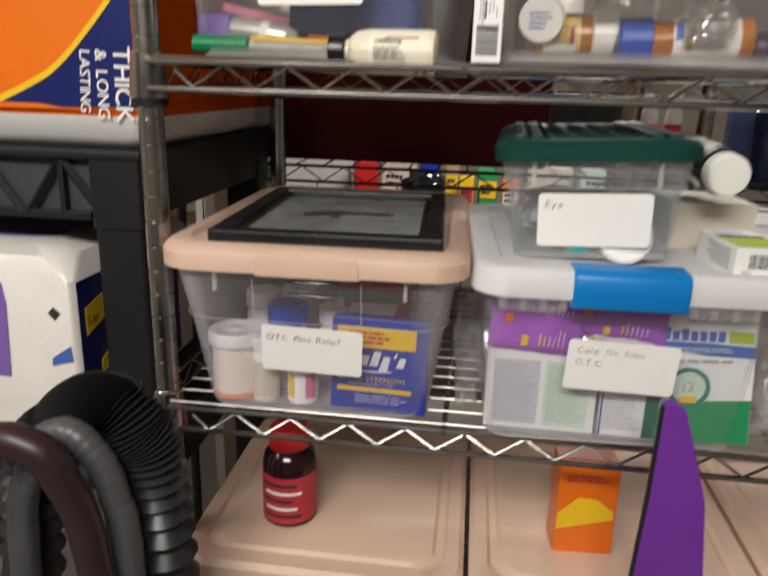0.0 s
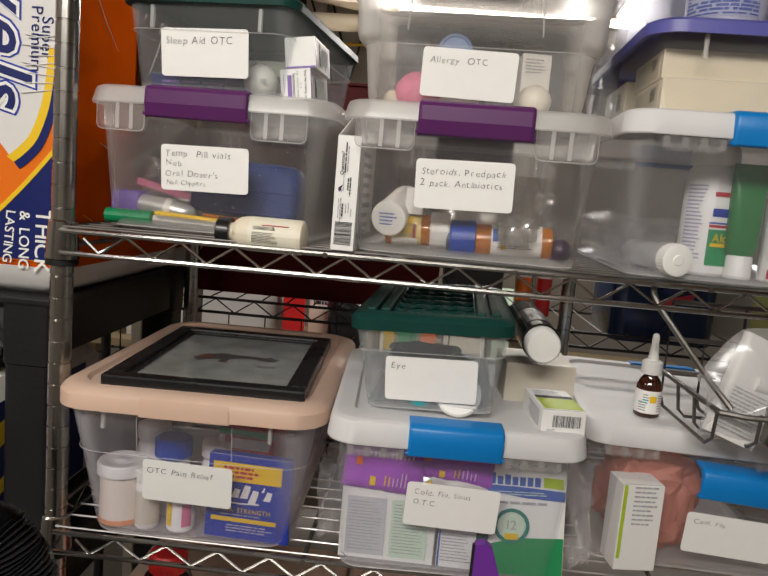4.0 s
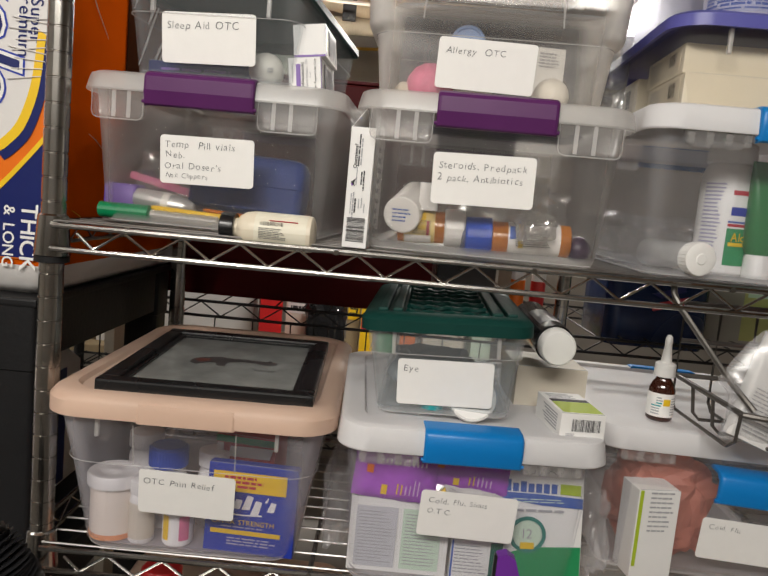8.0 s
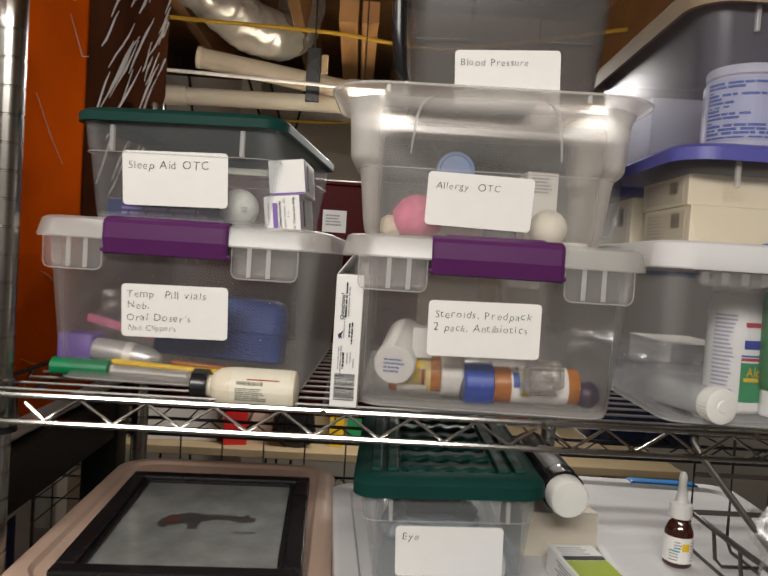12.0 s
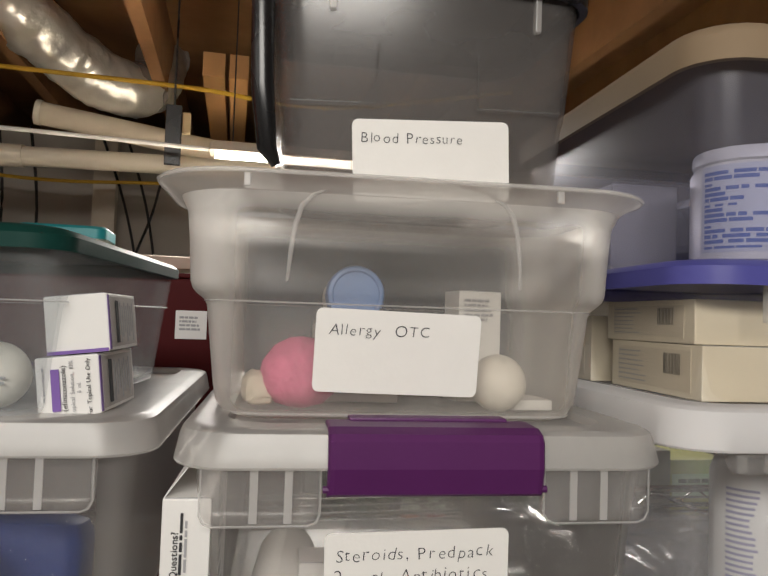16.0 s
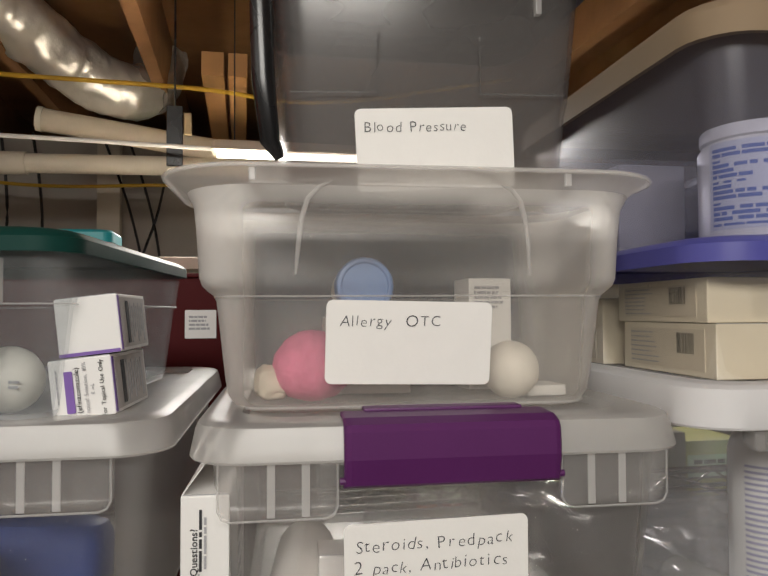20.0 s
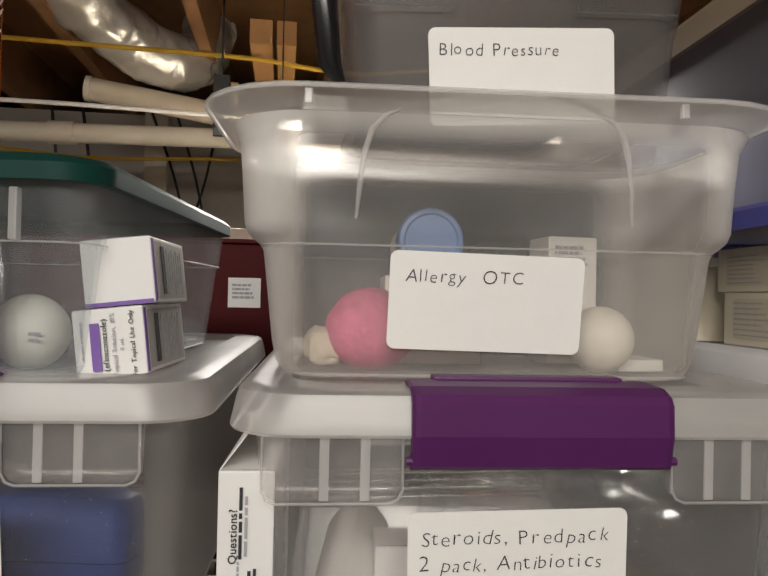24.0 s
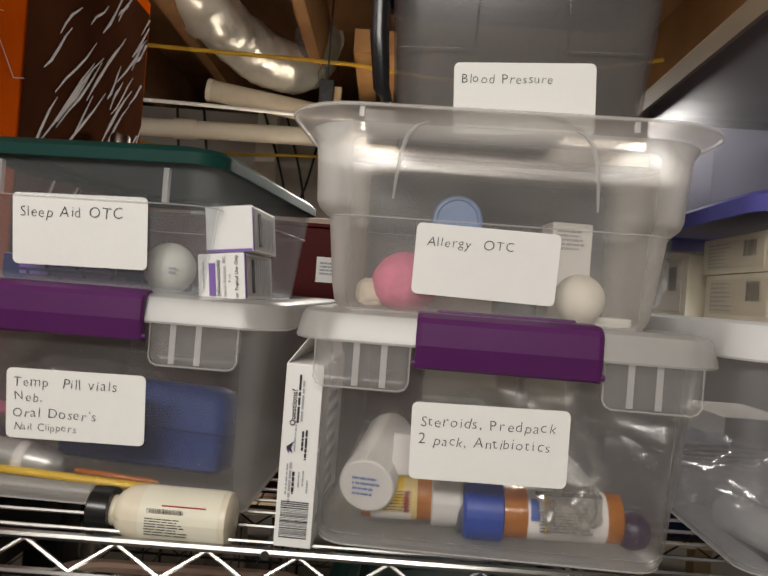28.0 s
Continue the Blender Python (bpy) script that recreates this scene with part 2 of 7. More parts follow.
def box(bm, x0, x1, y0, y1, z0, z1, bevel=0.0):
    vs = [bm.verts.new(p) for p in ((x0, y0, z0), (x1, y0, z0), (x1, y1, z0), (x0, y1, z0), (x0, y0, z1), (x1, y0, z1), (x1, y1, z1), (x0, y1, z1))]
    fs = [bm.faces.new([vs[i] for i in f]) for f in ((3, 2, 1, 0), (4, 5, 6, 7), (0, 1, 5, 4), (1, 2, 6, 5), (2, 3, 7, 6), (3, 0, 4, 7))]
    if bevel:
        es = {e for f in fs for e in f.edges}
        bmesh.ops.bevel(bm, geom=list(es), offset=bevel, segments=2, affect="EDGES", profile=0.6)
    return bm


def cube(x0, x1, y0, y1, z0, z1, bevel=0.0):
    return box(bmesh.new(), x0, x1, y0, y1, z0, z1, bevel)


def tube(bm, pts, r, n=6, closed=False):
    """A round wire along points."""
    pts = [Vector(p) for p in pts]
    rings = []
    m = len(pts)
    for i, p in enumerate(pts):
        a = pts[i - 1] if i or closed else p
        b = pts[(i + 1) % m] if i < m - 1 or closed else p
        t = (b - a).normalized()
        u = t.cross(Vector((0, 0, 1)))
        if u.length < 1e-3:
            u = t.cross(Vector((0, 1, 0)))
        u.normalize()
        v = t.cross(u)
        rad = r[i] if isinstance(r, (list, tuple)) else r
        rings.append([bm.verts.new(p + rad * (math.cos(k * math.tau / n) * u + math.sin(k * math.tau / n) * v)) for k in range(n)])
    for i in range(m if closed else m - 1):
        a, b = rings[i], rings[(i + 1) % m]
        for k in range(n):
            bm.faces.new((a[k], a[(k + 1) % n], b[(k + 1) % n], b[k]))
    if not closed:
        bm.faces.new(rings[0][::-1])
        bm.faces.new(rings[-1])
    return bm


def bend(pts, n):
    """Smooth points through a few control points."""
    pts = [Vector(p) for p in pts]
    out = []
    for i in range(len(pts) - 1):
        p0, p1, p2, p3 = pts[max(i - 1, 0)], pts[i], pts[i + 1], pts[min(i + 2, len(pts) - 1)]
        for k in range(n):
            u = k / n
            out.append(0.5 * ((2 * p1) + (-p0 + p2) * u + (2 * p0 - 5 * p1 + 4 * p2 - p3) * u * u + (-p0 + 3 * p1 - 3 * p2 + p3) * u ** 3))
    out.append(pts[-1])
    return out


GLYPHS = {}


def glyph(ch, thin):
    if (ch, thin) not in GLYPHS:
        cu = bpy.data.curves.new("glyph", "FONT")
        cu.body, cu.size, cu.offset, cu.resolution_u = ch, 1.0, thin, 3
        ob = bpy.data.objects.new("glyph", cu)
        me = bpy.data.meshes.new_from_object(ob)
        vs = [(v.co.x, v.co.y) for v in me.vertices]
        fs = [tuple(p.vertices) for p in me.polygons]
        bpy.data.objects.remove(ob)
        bpy.data.curves.remove(cu)
        bpy.data.meshes.remove(me)
        GLYPHS[(ch, thin)] = (vs, fs, max((v[0] for v in vs), default=0.3))
    return GLYPHS[(ch, thin)]


def writing(lines, rnd=None, thin=-0.016, space=0.12, bm0=None, ends=None):
    """lines: (text, x, z, letter size) on the plane y = 0, seen from -y. rnd: handwriting's unevenness."""
    bm = bm0 or bmesh.new()
    for text, x, z, size in lines:
        for ch in text:
            if ch == " ":
                x += size * 0.42
                continue
            vs, fs, w = glyph(ch, thin)
            j = (lambda s: rnd.uniform(-s, s)) if rnd else (lambda s: 0.0)
            k, a, dz = size * (1 + j(0.08)), j(0.10), j(0.05) * size
            ca, sa = math.cos(a), math.sin(a)
            sl = 0.08 + j(0.08) if rnd else 0
            nv = [bm.verts.new((x + k * (ca * (px + sl * pz) - sa * pz), 0, z + dz + k * (sa * px + ca * pz))) for px, pz in vs]
            for f in fs:
                try:
                    bm.faces.new([nv[i] for i in f])
                except ValueError:
                    pass
            x += k * w + size * space * (1 + j(0.4))
        if ends is not None:
            ends.append(x)
    return bm


def label_on(parent, m, lines, seed, w=0.1016, h=0.0508):
    """A stuck-on paper label (local pose m, facing -y) with hand lettering."""
    lab = part("label", loft([(0, w / 2, h / 2, 0.004), (0.0004, w / 2, h / 2, 0.004)], 4), LABEL, parent, "white paper label with rounded corners")
    lab.matrix_basis = m @ pose(0, 0, 0, 90, 0, 0)
    rnd = random.Random(seed)
    for text, x, z, size in lines:
        for word in text.split(" "):
            ends = []
            if word:
                wr = part("written_word", writing([(word, x, z, size)], rnd, -0.016, ends=ends), INK, lab, "handwritten black lettering")
                wr.matrix_basis = pose(0, 0, 0.0008, -90, 0, 0)
                x = ends[0]
            x += size * 0.42
    return lab

# ---- room shell ----
def slab(name, x0, x1, y0, y1, z0, z1, m, label, cat):
    return tagged(part(name, cube(x0, x1, y0, y1, z0, z1), m), label, cat, kind="structure")


slab("floor", -2.2, 3.2, -2.6, 3.9, -0.1, 0, CONCRETE, "grey concrete basement floor", "floor")
slab("wall_north", -2.2, 3.2, 3.8, 3.95, 0, 2.5, WALLW, "off-white painted basement block wall", "wall")
slab("wall_south", -2.2, 3.2, -2.75, -2.6, 0, 2.5, WALLW, "off-white painted basement block wall", "wall")
slab("wall_west", -2.35, -2.2, -2.75, 3.95, 0, 2.5, WALLW, "off-white painted basement block wall", "wall")
slab("wall_east", 3.2, 3.35, -2.75, 3.95, 0, 2.5, WALLW, "off-white painted basement block wall", "wall")
bmc = cube(-2.2, 3.2, -2.6, 3.8, 2.5, 2.54)
for i in range(13):
    x = -2.0 + i * 0.41
    box(bmc, x, x + 0.04, -2.6, 3.8, 2.27, 2.5)
tagged(part("ceiling", bmc, [JOIST]), "bare wooden joists and subfloor overhead", "ceiling", kind="structure")

# ---- wire shelving ----
UNIT = root("wire_shelving_unit", pose(0, 0, 0), "chrome wire shelving unit with grooved posts", "shelving unit")
UW, UD = 1.22, 0.45


def zigzag(bm, a, b, z0, z1, count):
    a, b = Vector(a), Vector(b)
    pts = []
    for i in range(count * 2 + 1):
        p = a.lerp(b, i / (count * 2))
        pts.append((p.x, p.y, z1 if i % 2 else z0))
    return tube(bm, pts, 0.0017, 6)


def wire_shelf(z, y0=-0.025):
    x0, x1, y1 = 0.010, UW - 0.01, UD + 0.02
    shelf = part("shelf", bmesh.new(), CHROME, UNIT, "chrome wire shelf deck")
    first = None
    for i in range(16):
        y = y0 + 0.006 + i * 0.0302
        if first is None:
            first = part("deck_wire", tube(bmesh.new(), [(x0, 0, z + 0.004), (x1, 0, z + 0.004)], 0.0014, 6), DECKWIRE, shelf, smooth=True)
            first.location.y = y
        else:
            w = new("deck_wire", first.data)
            w.parent, w.location.y = shelf, y
    for i in range(4):
        x = 0.305 + i * 0.2035
        part("deck_support", tube(bmesh.new(), [(x, y0 - 0.004, z - 0.001), (x, y1, z - 0.001)], 0.0030, 8), CHROME, shelf, smooth=True)
    for nm, a, b, cnt in (("front_rail", (x0, y0, 0), (x1, y0, 0), 20), ("back_rail", (x0, y1, 0), (x1, y1, 0), 20), ("side_rail", (-0.018, 0.01, 0), (-0.018, UD - 0.01, 0), 7), ("side_rail", (UW + 0.018, 0.01, 0), (UW + 0.018, UD - 0.01, 0), 7)):
        bm = bmesh.new()
        for dz in (0.0, -0.0245):
            tube(bm, [(a[0], a[1], z + dz), (b[0], b[1], z + dz)], 0.0031, 8)
        a2, b2 = Vector(a), Vector(b)
        d = (b2 - a2).normalized()
        if nm == "side_rail":
            zigzag(bm, a2 + d * 0.012, b2 - d * 0.012, z - 0.0225, z - 0.002, cnt)
        else:
            zigzag(bm, a2 + d * 0.0445, a2 + d * (0.0445 + 0.0605 * 19), z - 0.0225, z - 0.002, 19)
            tube(bm, [(a2.x + 0.027, a2.y, z - 0.007), (a2.x + 0.0445, a2.y, z - 0.0225)], 0.0017, 6)
        part(nm, bm, CHROME, shelf, smooth=True)
    for px in (0, UW):
        for py in (0, UD):
            bm = lathe([(z - 0.034, 0.0185), (z - 0.030, 0.0185), (z + 0.008, 0.0155), (z + 0.010, 0.0135)], 24)
            s = part("corner_sleeve", bm, CHROME, shelf, "chrome corner sleeve", smooth=True)
            s.location = (px, py, 0)
            bm = lathe([(z - 0.042, 0.0150), (z - 0.041, 0.0178), (z - 0.035, 0.0178), (z - 0.034, 0.0150)], 24)
            s = part("sleeve_ring", bm, BLACKPL, shelf, "black plastic ring", smooth=True)
            s.location = (px, py, 0)
    return shelf


def post_mesh(h):
    prof = [(0, 0.0127)]
    z = 0.05
    while z < h - 0.02:
        prof += [(z - 0.0012, 0.0127), (z - 0.0006, 0.0117), (z + 0.0006, 0.0117), (z + 0.0012, 0.0127)]
        z += 0.0254
    prof += [(h - 0.003, 0.0127), (h, 0.0110)]
    return lathe(prof, 20)


for px in (0, UW):
    for py in (0, UD):
        p = part("post", post_mesh(1.66), POST, UNIT, smooth=True)
        p.location = (px, py, 0)
ZB, ZA = 1.297, 0.945
for z in (0.20, 0.50, ZA, ZB):
    wire_shelf(z)
ZB += 0.0056
ZA += 0.0056

# ---- bins ----


def shell_rings(W, D, H, tb, r, t=0.0022, step=None):
    """Outer then inner wall of an open tapered box: widths at the foot are tb of those at the brim."""
    hw, hd = W / 2, D / 2
    dz = (1 - tb) * hw
    f = lambda k: (hw - dz * (1 - k), hd - dz * (1 - k))
    rings = []
    a = f(0)
    rings.append((0.0, a[0] - 0.008, a[1] - 0.008, r * 0.8))
    rings.append((0.0025, a[0] - 0.002, a[1] - 0.002, r))
    rings.append((0.009, *f(0.05), r))
    if step:
        k, out = step
        b = f(k)
        rings += [(H * k, b[0], b[1], r), (H * (k + 0.05), b[0] + out, b[1] + out, r + out)]
        c = f(1)
        rings.append((H, c[0] + out, c[1] + out, r + out))
        rings.append((H, c[0] + out - t, c[1] + out - t, r + out))
        rings += [(H * (k + 0.05) + t, b[0] + out - t, b[1] + out - t, r + out), (H * k + t, b[0] - t, b[1] - t, r)]
    else:
        rings += [(H, hw, hd, r), (H, hw - t, hd - t, r)]
    b = f(0.05)
    rings += [(0.010, b[0] - t, b[1] - t, r), (0.0035, a[0] - 0.009, a[1] - 0.009, r * 0.8)]
    return rings


def moulded_edge(parent, z, hw, hd, r, wire=0.0007):
    """The rounded line where moulded plastic folds, its highlight put in as a pale tube."""
    part("moulded_edge", tube(bmesh.new(), [(x, y, z) for x, y in rrect(hw, hd, r, 6)], wire, 5, True), EDGE, parent, smooth=True)


# Pale plastic that stands in for light caught along folds.
EDGE = clear("edge_highlight_plastic", (0.92, 0.91, 0.90), 0.30, 0.35)


def face_pose(W, D, H, tb, x, z, roll=0.0, out=0.0008, extra=0.0):
    """Pose of something stuck to the sloping front of a box."""
    dz = (1 - tb) * W / 2
    y = -(D / 2 - dz * (1 - z / H)) - extra - out
    return pose(x, y, z, math.degrees(math.atan2(dz, H)), 0, 0) @ pose(0, 0, 0, 0, -roll, 0)


def latch_box(m, label, W=0.256, D=0.36, H=0.143, tb=0.915, lid_m=FROST_LID, body_m=FROST, latch_m=PURPLE, latch_w=0.116, lines=(), lx=0.0, lz=0.07, roll=0.0, seed=1, lid_t=0.0165, latch_drop=0.0, latch_x=0.0, pocket_m=None, pocket_h=0.0335, over=0.0105, group="latching storage boxes", r=0.022):
    b = root("storage_box", m, label, "storage box", group)
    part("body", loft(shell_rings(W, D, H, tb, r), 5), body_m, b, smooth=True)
    moulded_edge(b, 0.003, W / 2 * tb - 0.0015, D / 2 - W / 2 * (1 - tb) - 0.0015, r)
    hw, hd = W / 2 + over, D / 2 + over
    rr = r + over
    lift = 0.006 if lid_t > 0.02 else 0.0
    # lid: upright skirt, tight rounded shoulder, raised border, sunken panel
    top = H + lid_t
    outer = [(H - 0.004, hw, hd, rr), (H - 0.0025, hw + 0.0008, hd + 0.0008, rr), (top - 0.0065, hw - 0.0016, hd - 0.0016, rr), (top - 0.0025, hw - 0.0030, hd - 0.0030, rr), (top - 0.0006, hw - 0.0060, hd - 0.0060, rr), (top, hw - 0.0100, hd - 0.0100, rr), (top, hw - 0.026, hd - 0.026, rr - 0.006), (top - 0.0045, hw - 0.0290, hd - 0.0290, rr - 0.010), (top - 0.0045, 0.01, 0.01, 0.005)]
    bm = loft(outer, 7, (False, True))
    loft([(H - 0.004, hw, hd, rr), (H - 0.004, hw - 0.0022, hd - 0.0022, rr), (top - 0.008, hw - 0.0042, hd - 0.0042, rr), (top - 0.003, hw - 0.0085, hd - 0.0085, rr)], 7, (False, False), bm)
    part("lid", bm, lid_m, b, smooth=True)
    # brim pockets with two ribs under the lid, either side of each latch
    for sy in (-1, 1):
        for sx in (-1, 1):
            a = latch_w / 2 + 0.003 + (0 if latch_drop else sx * latch_x)
            c = min(W / 2 - 0.006, a + 0.062)
            lo = H - pocket_h
            cxm, wid = sx * (a + c) / 2, (c - a) / 2
            yo = sy * (D / 2 + 0.001)
            bm = loft([(lo, wid - 0.006, 0.0030, 0.003, cxm, yo), (lo + 0.002, wid - 0.002, 0.0050, 0.005, cxm, yo), (lo + 0.006, wid, 0.0060, 0.005, cxm, yo), (H - 0.002, wid + 0.001, 0.0070, 0.005, cxm, yo)], 4, (True, False))
            pocket = part("brim_pocket", bm, pocket_m or POCKET, b, smooth=True)
            deep = pocket_h > 0.02
            face = yo + sy * 0.0058
            for q in (0.27, 0.56) if deep else (0.06, 0.35, 0.64, 0.93):
                xx = sx * (a + (c - a) * q)
                part("brim_rib", cube(xx - (0.0021 if deep else 0.0034), xx + (0.0021 if deep else 0.0034), min(face, face + sy * 0.0012), max(face, face + sy * 0.0012), lo + 0.002, H - 0.004, 0.0004), RIB if deep else POCKET, pocket)
            line = [(cxm - wid, H - 0.004), (cxm - wid, lo + 0.006), (cxm - wid + 0.002, lo + 0.002), (cxm - wid + 0.006, lo + 0.0003), (cxm + wid - 0.006, lo + 0.0003), (cxm + wid - 0.002, lo + 0.002), (cxm + wid, lo + 0.006), (cxm + wid, H - 0.004)]
            if deep:
                part("pocket_edge", tube(bmesh.new(), [(x, yo + sy * (0.0052 if 0 < k < 7 else 0.0058), z) for k, (x, z) in enumerate(line)], 0.0007, 5), EDGE, pocket, smooth=True)
        prof = [(hd - 0.026, top - 0.001), (hd - 0.024, top + 0.0025), (hd - 0.004, top + 0.0018), (hd + 0.0030, top - 0.0010), (hd + 0.0052, top - 0.0045), (hd + 0.0060, H - 0.002 + lift), (hd + 0.0030, H - 0.0155 + lift), (hd + 0.0010, H - 0.0170 + lift), (hd - 0.003, H - 0.017 + lift), (hd + 0.001, H - 0.008 + lift), (hd + 0.0005, top - 0.008), (hd - 0.007, top - 0.0015)]
        bm = bmesh.new()
        ends = []
        for x in (-latch_w / 2, -latch_w / 2 + 0.0012, -latch_w / 2 + 0.0035, latch_w / 2 - 0.0035, latch_w / 2 - 0.0012, latch_w / 2):
            d = latch_w / 2 - abs(x)
            k = 0.0022 if d < 0.001 else 0.0007 if d < 0.003 else 0
            ends.append([bm.verts.new((x + latch_x, sy * (py - k), pz - k * 0.4)) for py, pz in prof])
        n = len(prof)
        for e0, e1 in zip(ends, ends[1:]):
            for i in range(n):
                bm.faces.new((e0[i], e0[(i + 1) % n], e1[(i + 1) % n], e1[i]))
        bm.faces.new(ends[0])
        bm.faces.new(ends[-1][::-1])
        la = part("latch", bm, latch_m, b, smooth=latch_m is BLUELATCH)
        if latch_m is PURPLE:
            lw = latch_w * 0.39
            ty = sorted((sy * (hd - 0.034), sy * (hd - 0.022)))
            part("latch_tongue", cube(latch_x - lw, latch_x + lw, ty[0], ty[1], top - 0.002, top + 0.0040, 0.0012), latch_m, la)
        pin = tube(bmesh.new(), [(latch_x - latch_w / 2 - 0.0022, sy * (hd + 0.0005), H - 0.0135 + lift), (latch_x + latch_w / 2 + 0.0022, sy * (hd + 0.0005), H - 0.0135 + lift)], 0.0019, 8)
        part("hinge_pin", pin, latch_m, la, smooth=True)
        if latch_drop and sy < 0:
            la.matrix_basis = pose(0, -0.010, -latch_drop, 0, 2, 0)
    if lines:
        label_on(b, face_pose(W, D, H, tb, lx, lz, roll), lines, seed)
    return b


def on(x, y, z, yaw, D):
    """Pose of a box whose front foot centre stands at x, y."""
    return pose(x, y, z, 0, 0, yaw) @ pose(0, D / 2, 0)


D1 = 0.36
latch_box(on(0.1595, 0.005, ZB, -3, D1), "clear frosted storage box with purple latches and handwritten label", lines=[("Temp  Pill vials", -0.046, 0.0125, 0.0104), ("Neb.", -0.045, 0.002, 0.0100), ("Oral Doser's", -0.046, -0.0095, 0.0100), ("Nail Clippers", -0.045, -0.019, 0.0075)], lx=-0.003, lz=0.074, roll=1, seed=3, latch_x=-0.010, W=0.264)
latch_box(on(0.4510, -0.042, ZB, -3.5, D1), "clear frosted storage box with purple latches and handwritten label", lines=[("Steroids, Predpack", -0.045, 0.010, 0.0100), ("2 pack, Antibiotics", -0.046, -0.002, 0.0098)], lx=-0.006, lz=0.079, roll=1.2, seed=4)
# white-lidded bin at the right on the upper shelf
latch_box(on(0.745, -0.045, ZB, -3, D1), "clear storage box with white lid and blue latches", W=0.27, H=0.150, lid_t=0.022, latch_x=0.014, lid_m=WHITELID, latch_m=BLUELATCH, pocket_m=POCKET, pocket_h=0.0185, body_m=CLEAR, group="white-lidded storage boxes")
# lower shelf
latch_box(on(0.466, -0.049, ZA, 2.5, 0.34), "clear storage box with white lid, blue latches and label", W=0.262, D=0.34, H=0.156, lid_t=0.023, lid_m=WHITELID, latch_m=BLUELATCH, pocket_m=POCKET, pocket_h=0.0185, body_m=CLEAR, latch_w=0.10, latch_x=-0.004, lines=[("Cold, Flu, Sinus", -0.043, 0.012, 0.0085), ("O.T.C.", -0.043, 0.000, 0.0085)], lx=0.0, lz=0.085, roll=-2, seed=5, group="white-lidded storage boxes")
latch_box(on(0.756, 0.026, ZA, -3, 0.34), "clear storage box with white lid and blue latches", W=0.262, D=0.34, H=0.156, lid_t=0.023, lid_m=WHITELID, latch_m=BLUELATCH, pocket_m=POCKET, pocket_h=0.0185, body_m=CLEAR, latch_w=0.10, latch_drop=0.040, latch_x=0.036, lines=[("Cold, Flu", -0.043, 0.012, 0.0085)], lx=0.041, lz=0.051, roll=-2, seed=15, group="white-lidded storage boxes")


def lid_box(name, m, label, W, D, H, tb, body_m, lid_m, lines=(), lx=0, lz=0.06, roll=0, seed=1, r=0.02, over=0.008, lid_t=0.016, group="", ridges=False, tab=False, drop=0.008, step=None):
    b = root(name, m, label, "storage box", group)
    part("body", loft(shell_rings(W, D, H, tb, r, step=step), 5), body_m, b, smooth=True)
    moulded_edge(b, 0.003, W / 2 * tb - 0.0015, D / 2 - W / 2 * (1 - tb) - 0.0015, r)
    if step and body_m is not SMOKE:
        inset = W / 2 * (1 - tb) * (0.97 - step[0])
        moulded_edge(b, H * (step[0] + 0.03), W / 2 - inset + step[1], D / 2 - inset + step[1], r + step[1], 0.0005)
    hw, hd, rr = W / 2 + over, D / 2 + over, r + over
    rings = [(H - drop, hw - 0.004, hd - 0.004, rr), (H - drop, hw, hd, rr), (H + lid_t * 0.45, hw, hd, rr), (H + lid_t * 0.8, hw - 0.004, hd - 0.004, rr), (H + lid_t, hw - 0.012, hd - 0.012, rr), (H + lid_t, hw - 0.022, hd - 0.022, rr - 0.006), (H + lid_t - 0.004, hw - 0.026, hd - 0.026, rr - 0.008), (H + lid_t - 0.004, 0.01, 0.01, 0.005)]
    bm = loft(rings, 6, (False, True))
    loft([(H - drop, hw - 0.004, hd - 0.004, rr), (H + lid_t * 0.5, hw - 0.005, hd - 0.005, rr)], 6, (False, False), bm)
    lid = part("lid", bm, lid_m, b, smooth=True)
    if tab:
        bm = loft([(H - 0.0095, 0.050, 0.004, 0.003, 0, -hd + 0.0028), (H + 0.003, 0.050, 0.0045, 0.003, 0, -hd + 0.0030), (H + lid_t * 0.62, 0.049, 0.003, 0.002, 0, -hd + 0.0038)], 3)
        part("lid_tab", bm, lid_m, b, smooth=True)
    if ridges:
        # raised bars along the sides, wavy rows of humps between them
        zt = H + lid_t
        for sx in (-1, 1):
            for q in range(2):
                x = sx * (hw - 0.022 - 0.016 * q)
                part("lid_ridge", cube(x - 0.0055, x + 0.0055, -hd + 0.024, hd - 0.024, zt - 0.004, zt + 0.003, 0.002), lid_m, lid)
        for k in range(7):
            y = -hd + 0.036 + k * (2 * hd - 0.072) / 6
            pts = [(-hw + 0.048 + u * (2 * hw - 0.096) / 24, y + 0.003 * math.sin(u * 1.05), zt - 0.0032 + 0.0012 * math.cos(u * 1.05)) for u in range(25)]
            part("lid_ridge", tube(bmesh.new(), pts, 0.0036, 8), lid_m, lid, smooth=True)
    for sx in (-1, 1):
        bm = cube(sx * (W * 0.33) - 0.002, sx * (W * 0.33) + 0.002, -D / 2 - 0.003, -D / 2 + 0.002, H - 0.030, H - 0.006, 0.0008)
        part("clip_rib", bm, FROST_LID, b)
    if lines:
        label_on(b, face_pose(W, D, H, tb, lx, lz, roll), lines, seed)
    return b


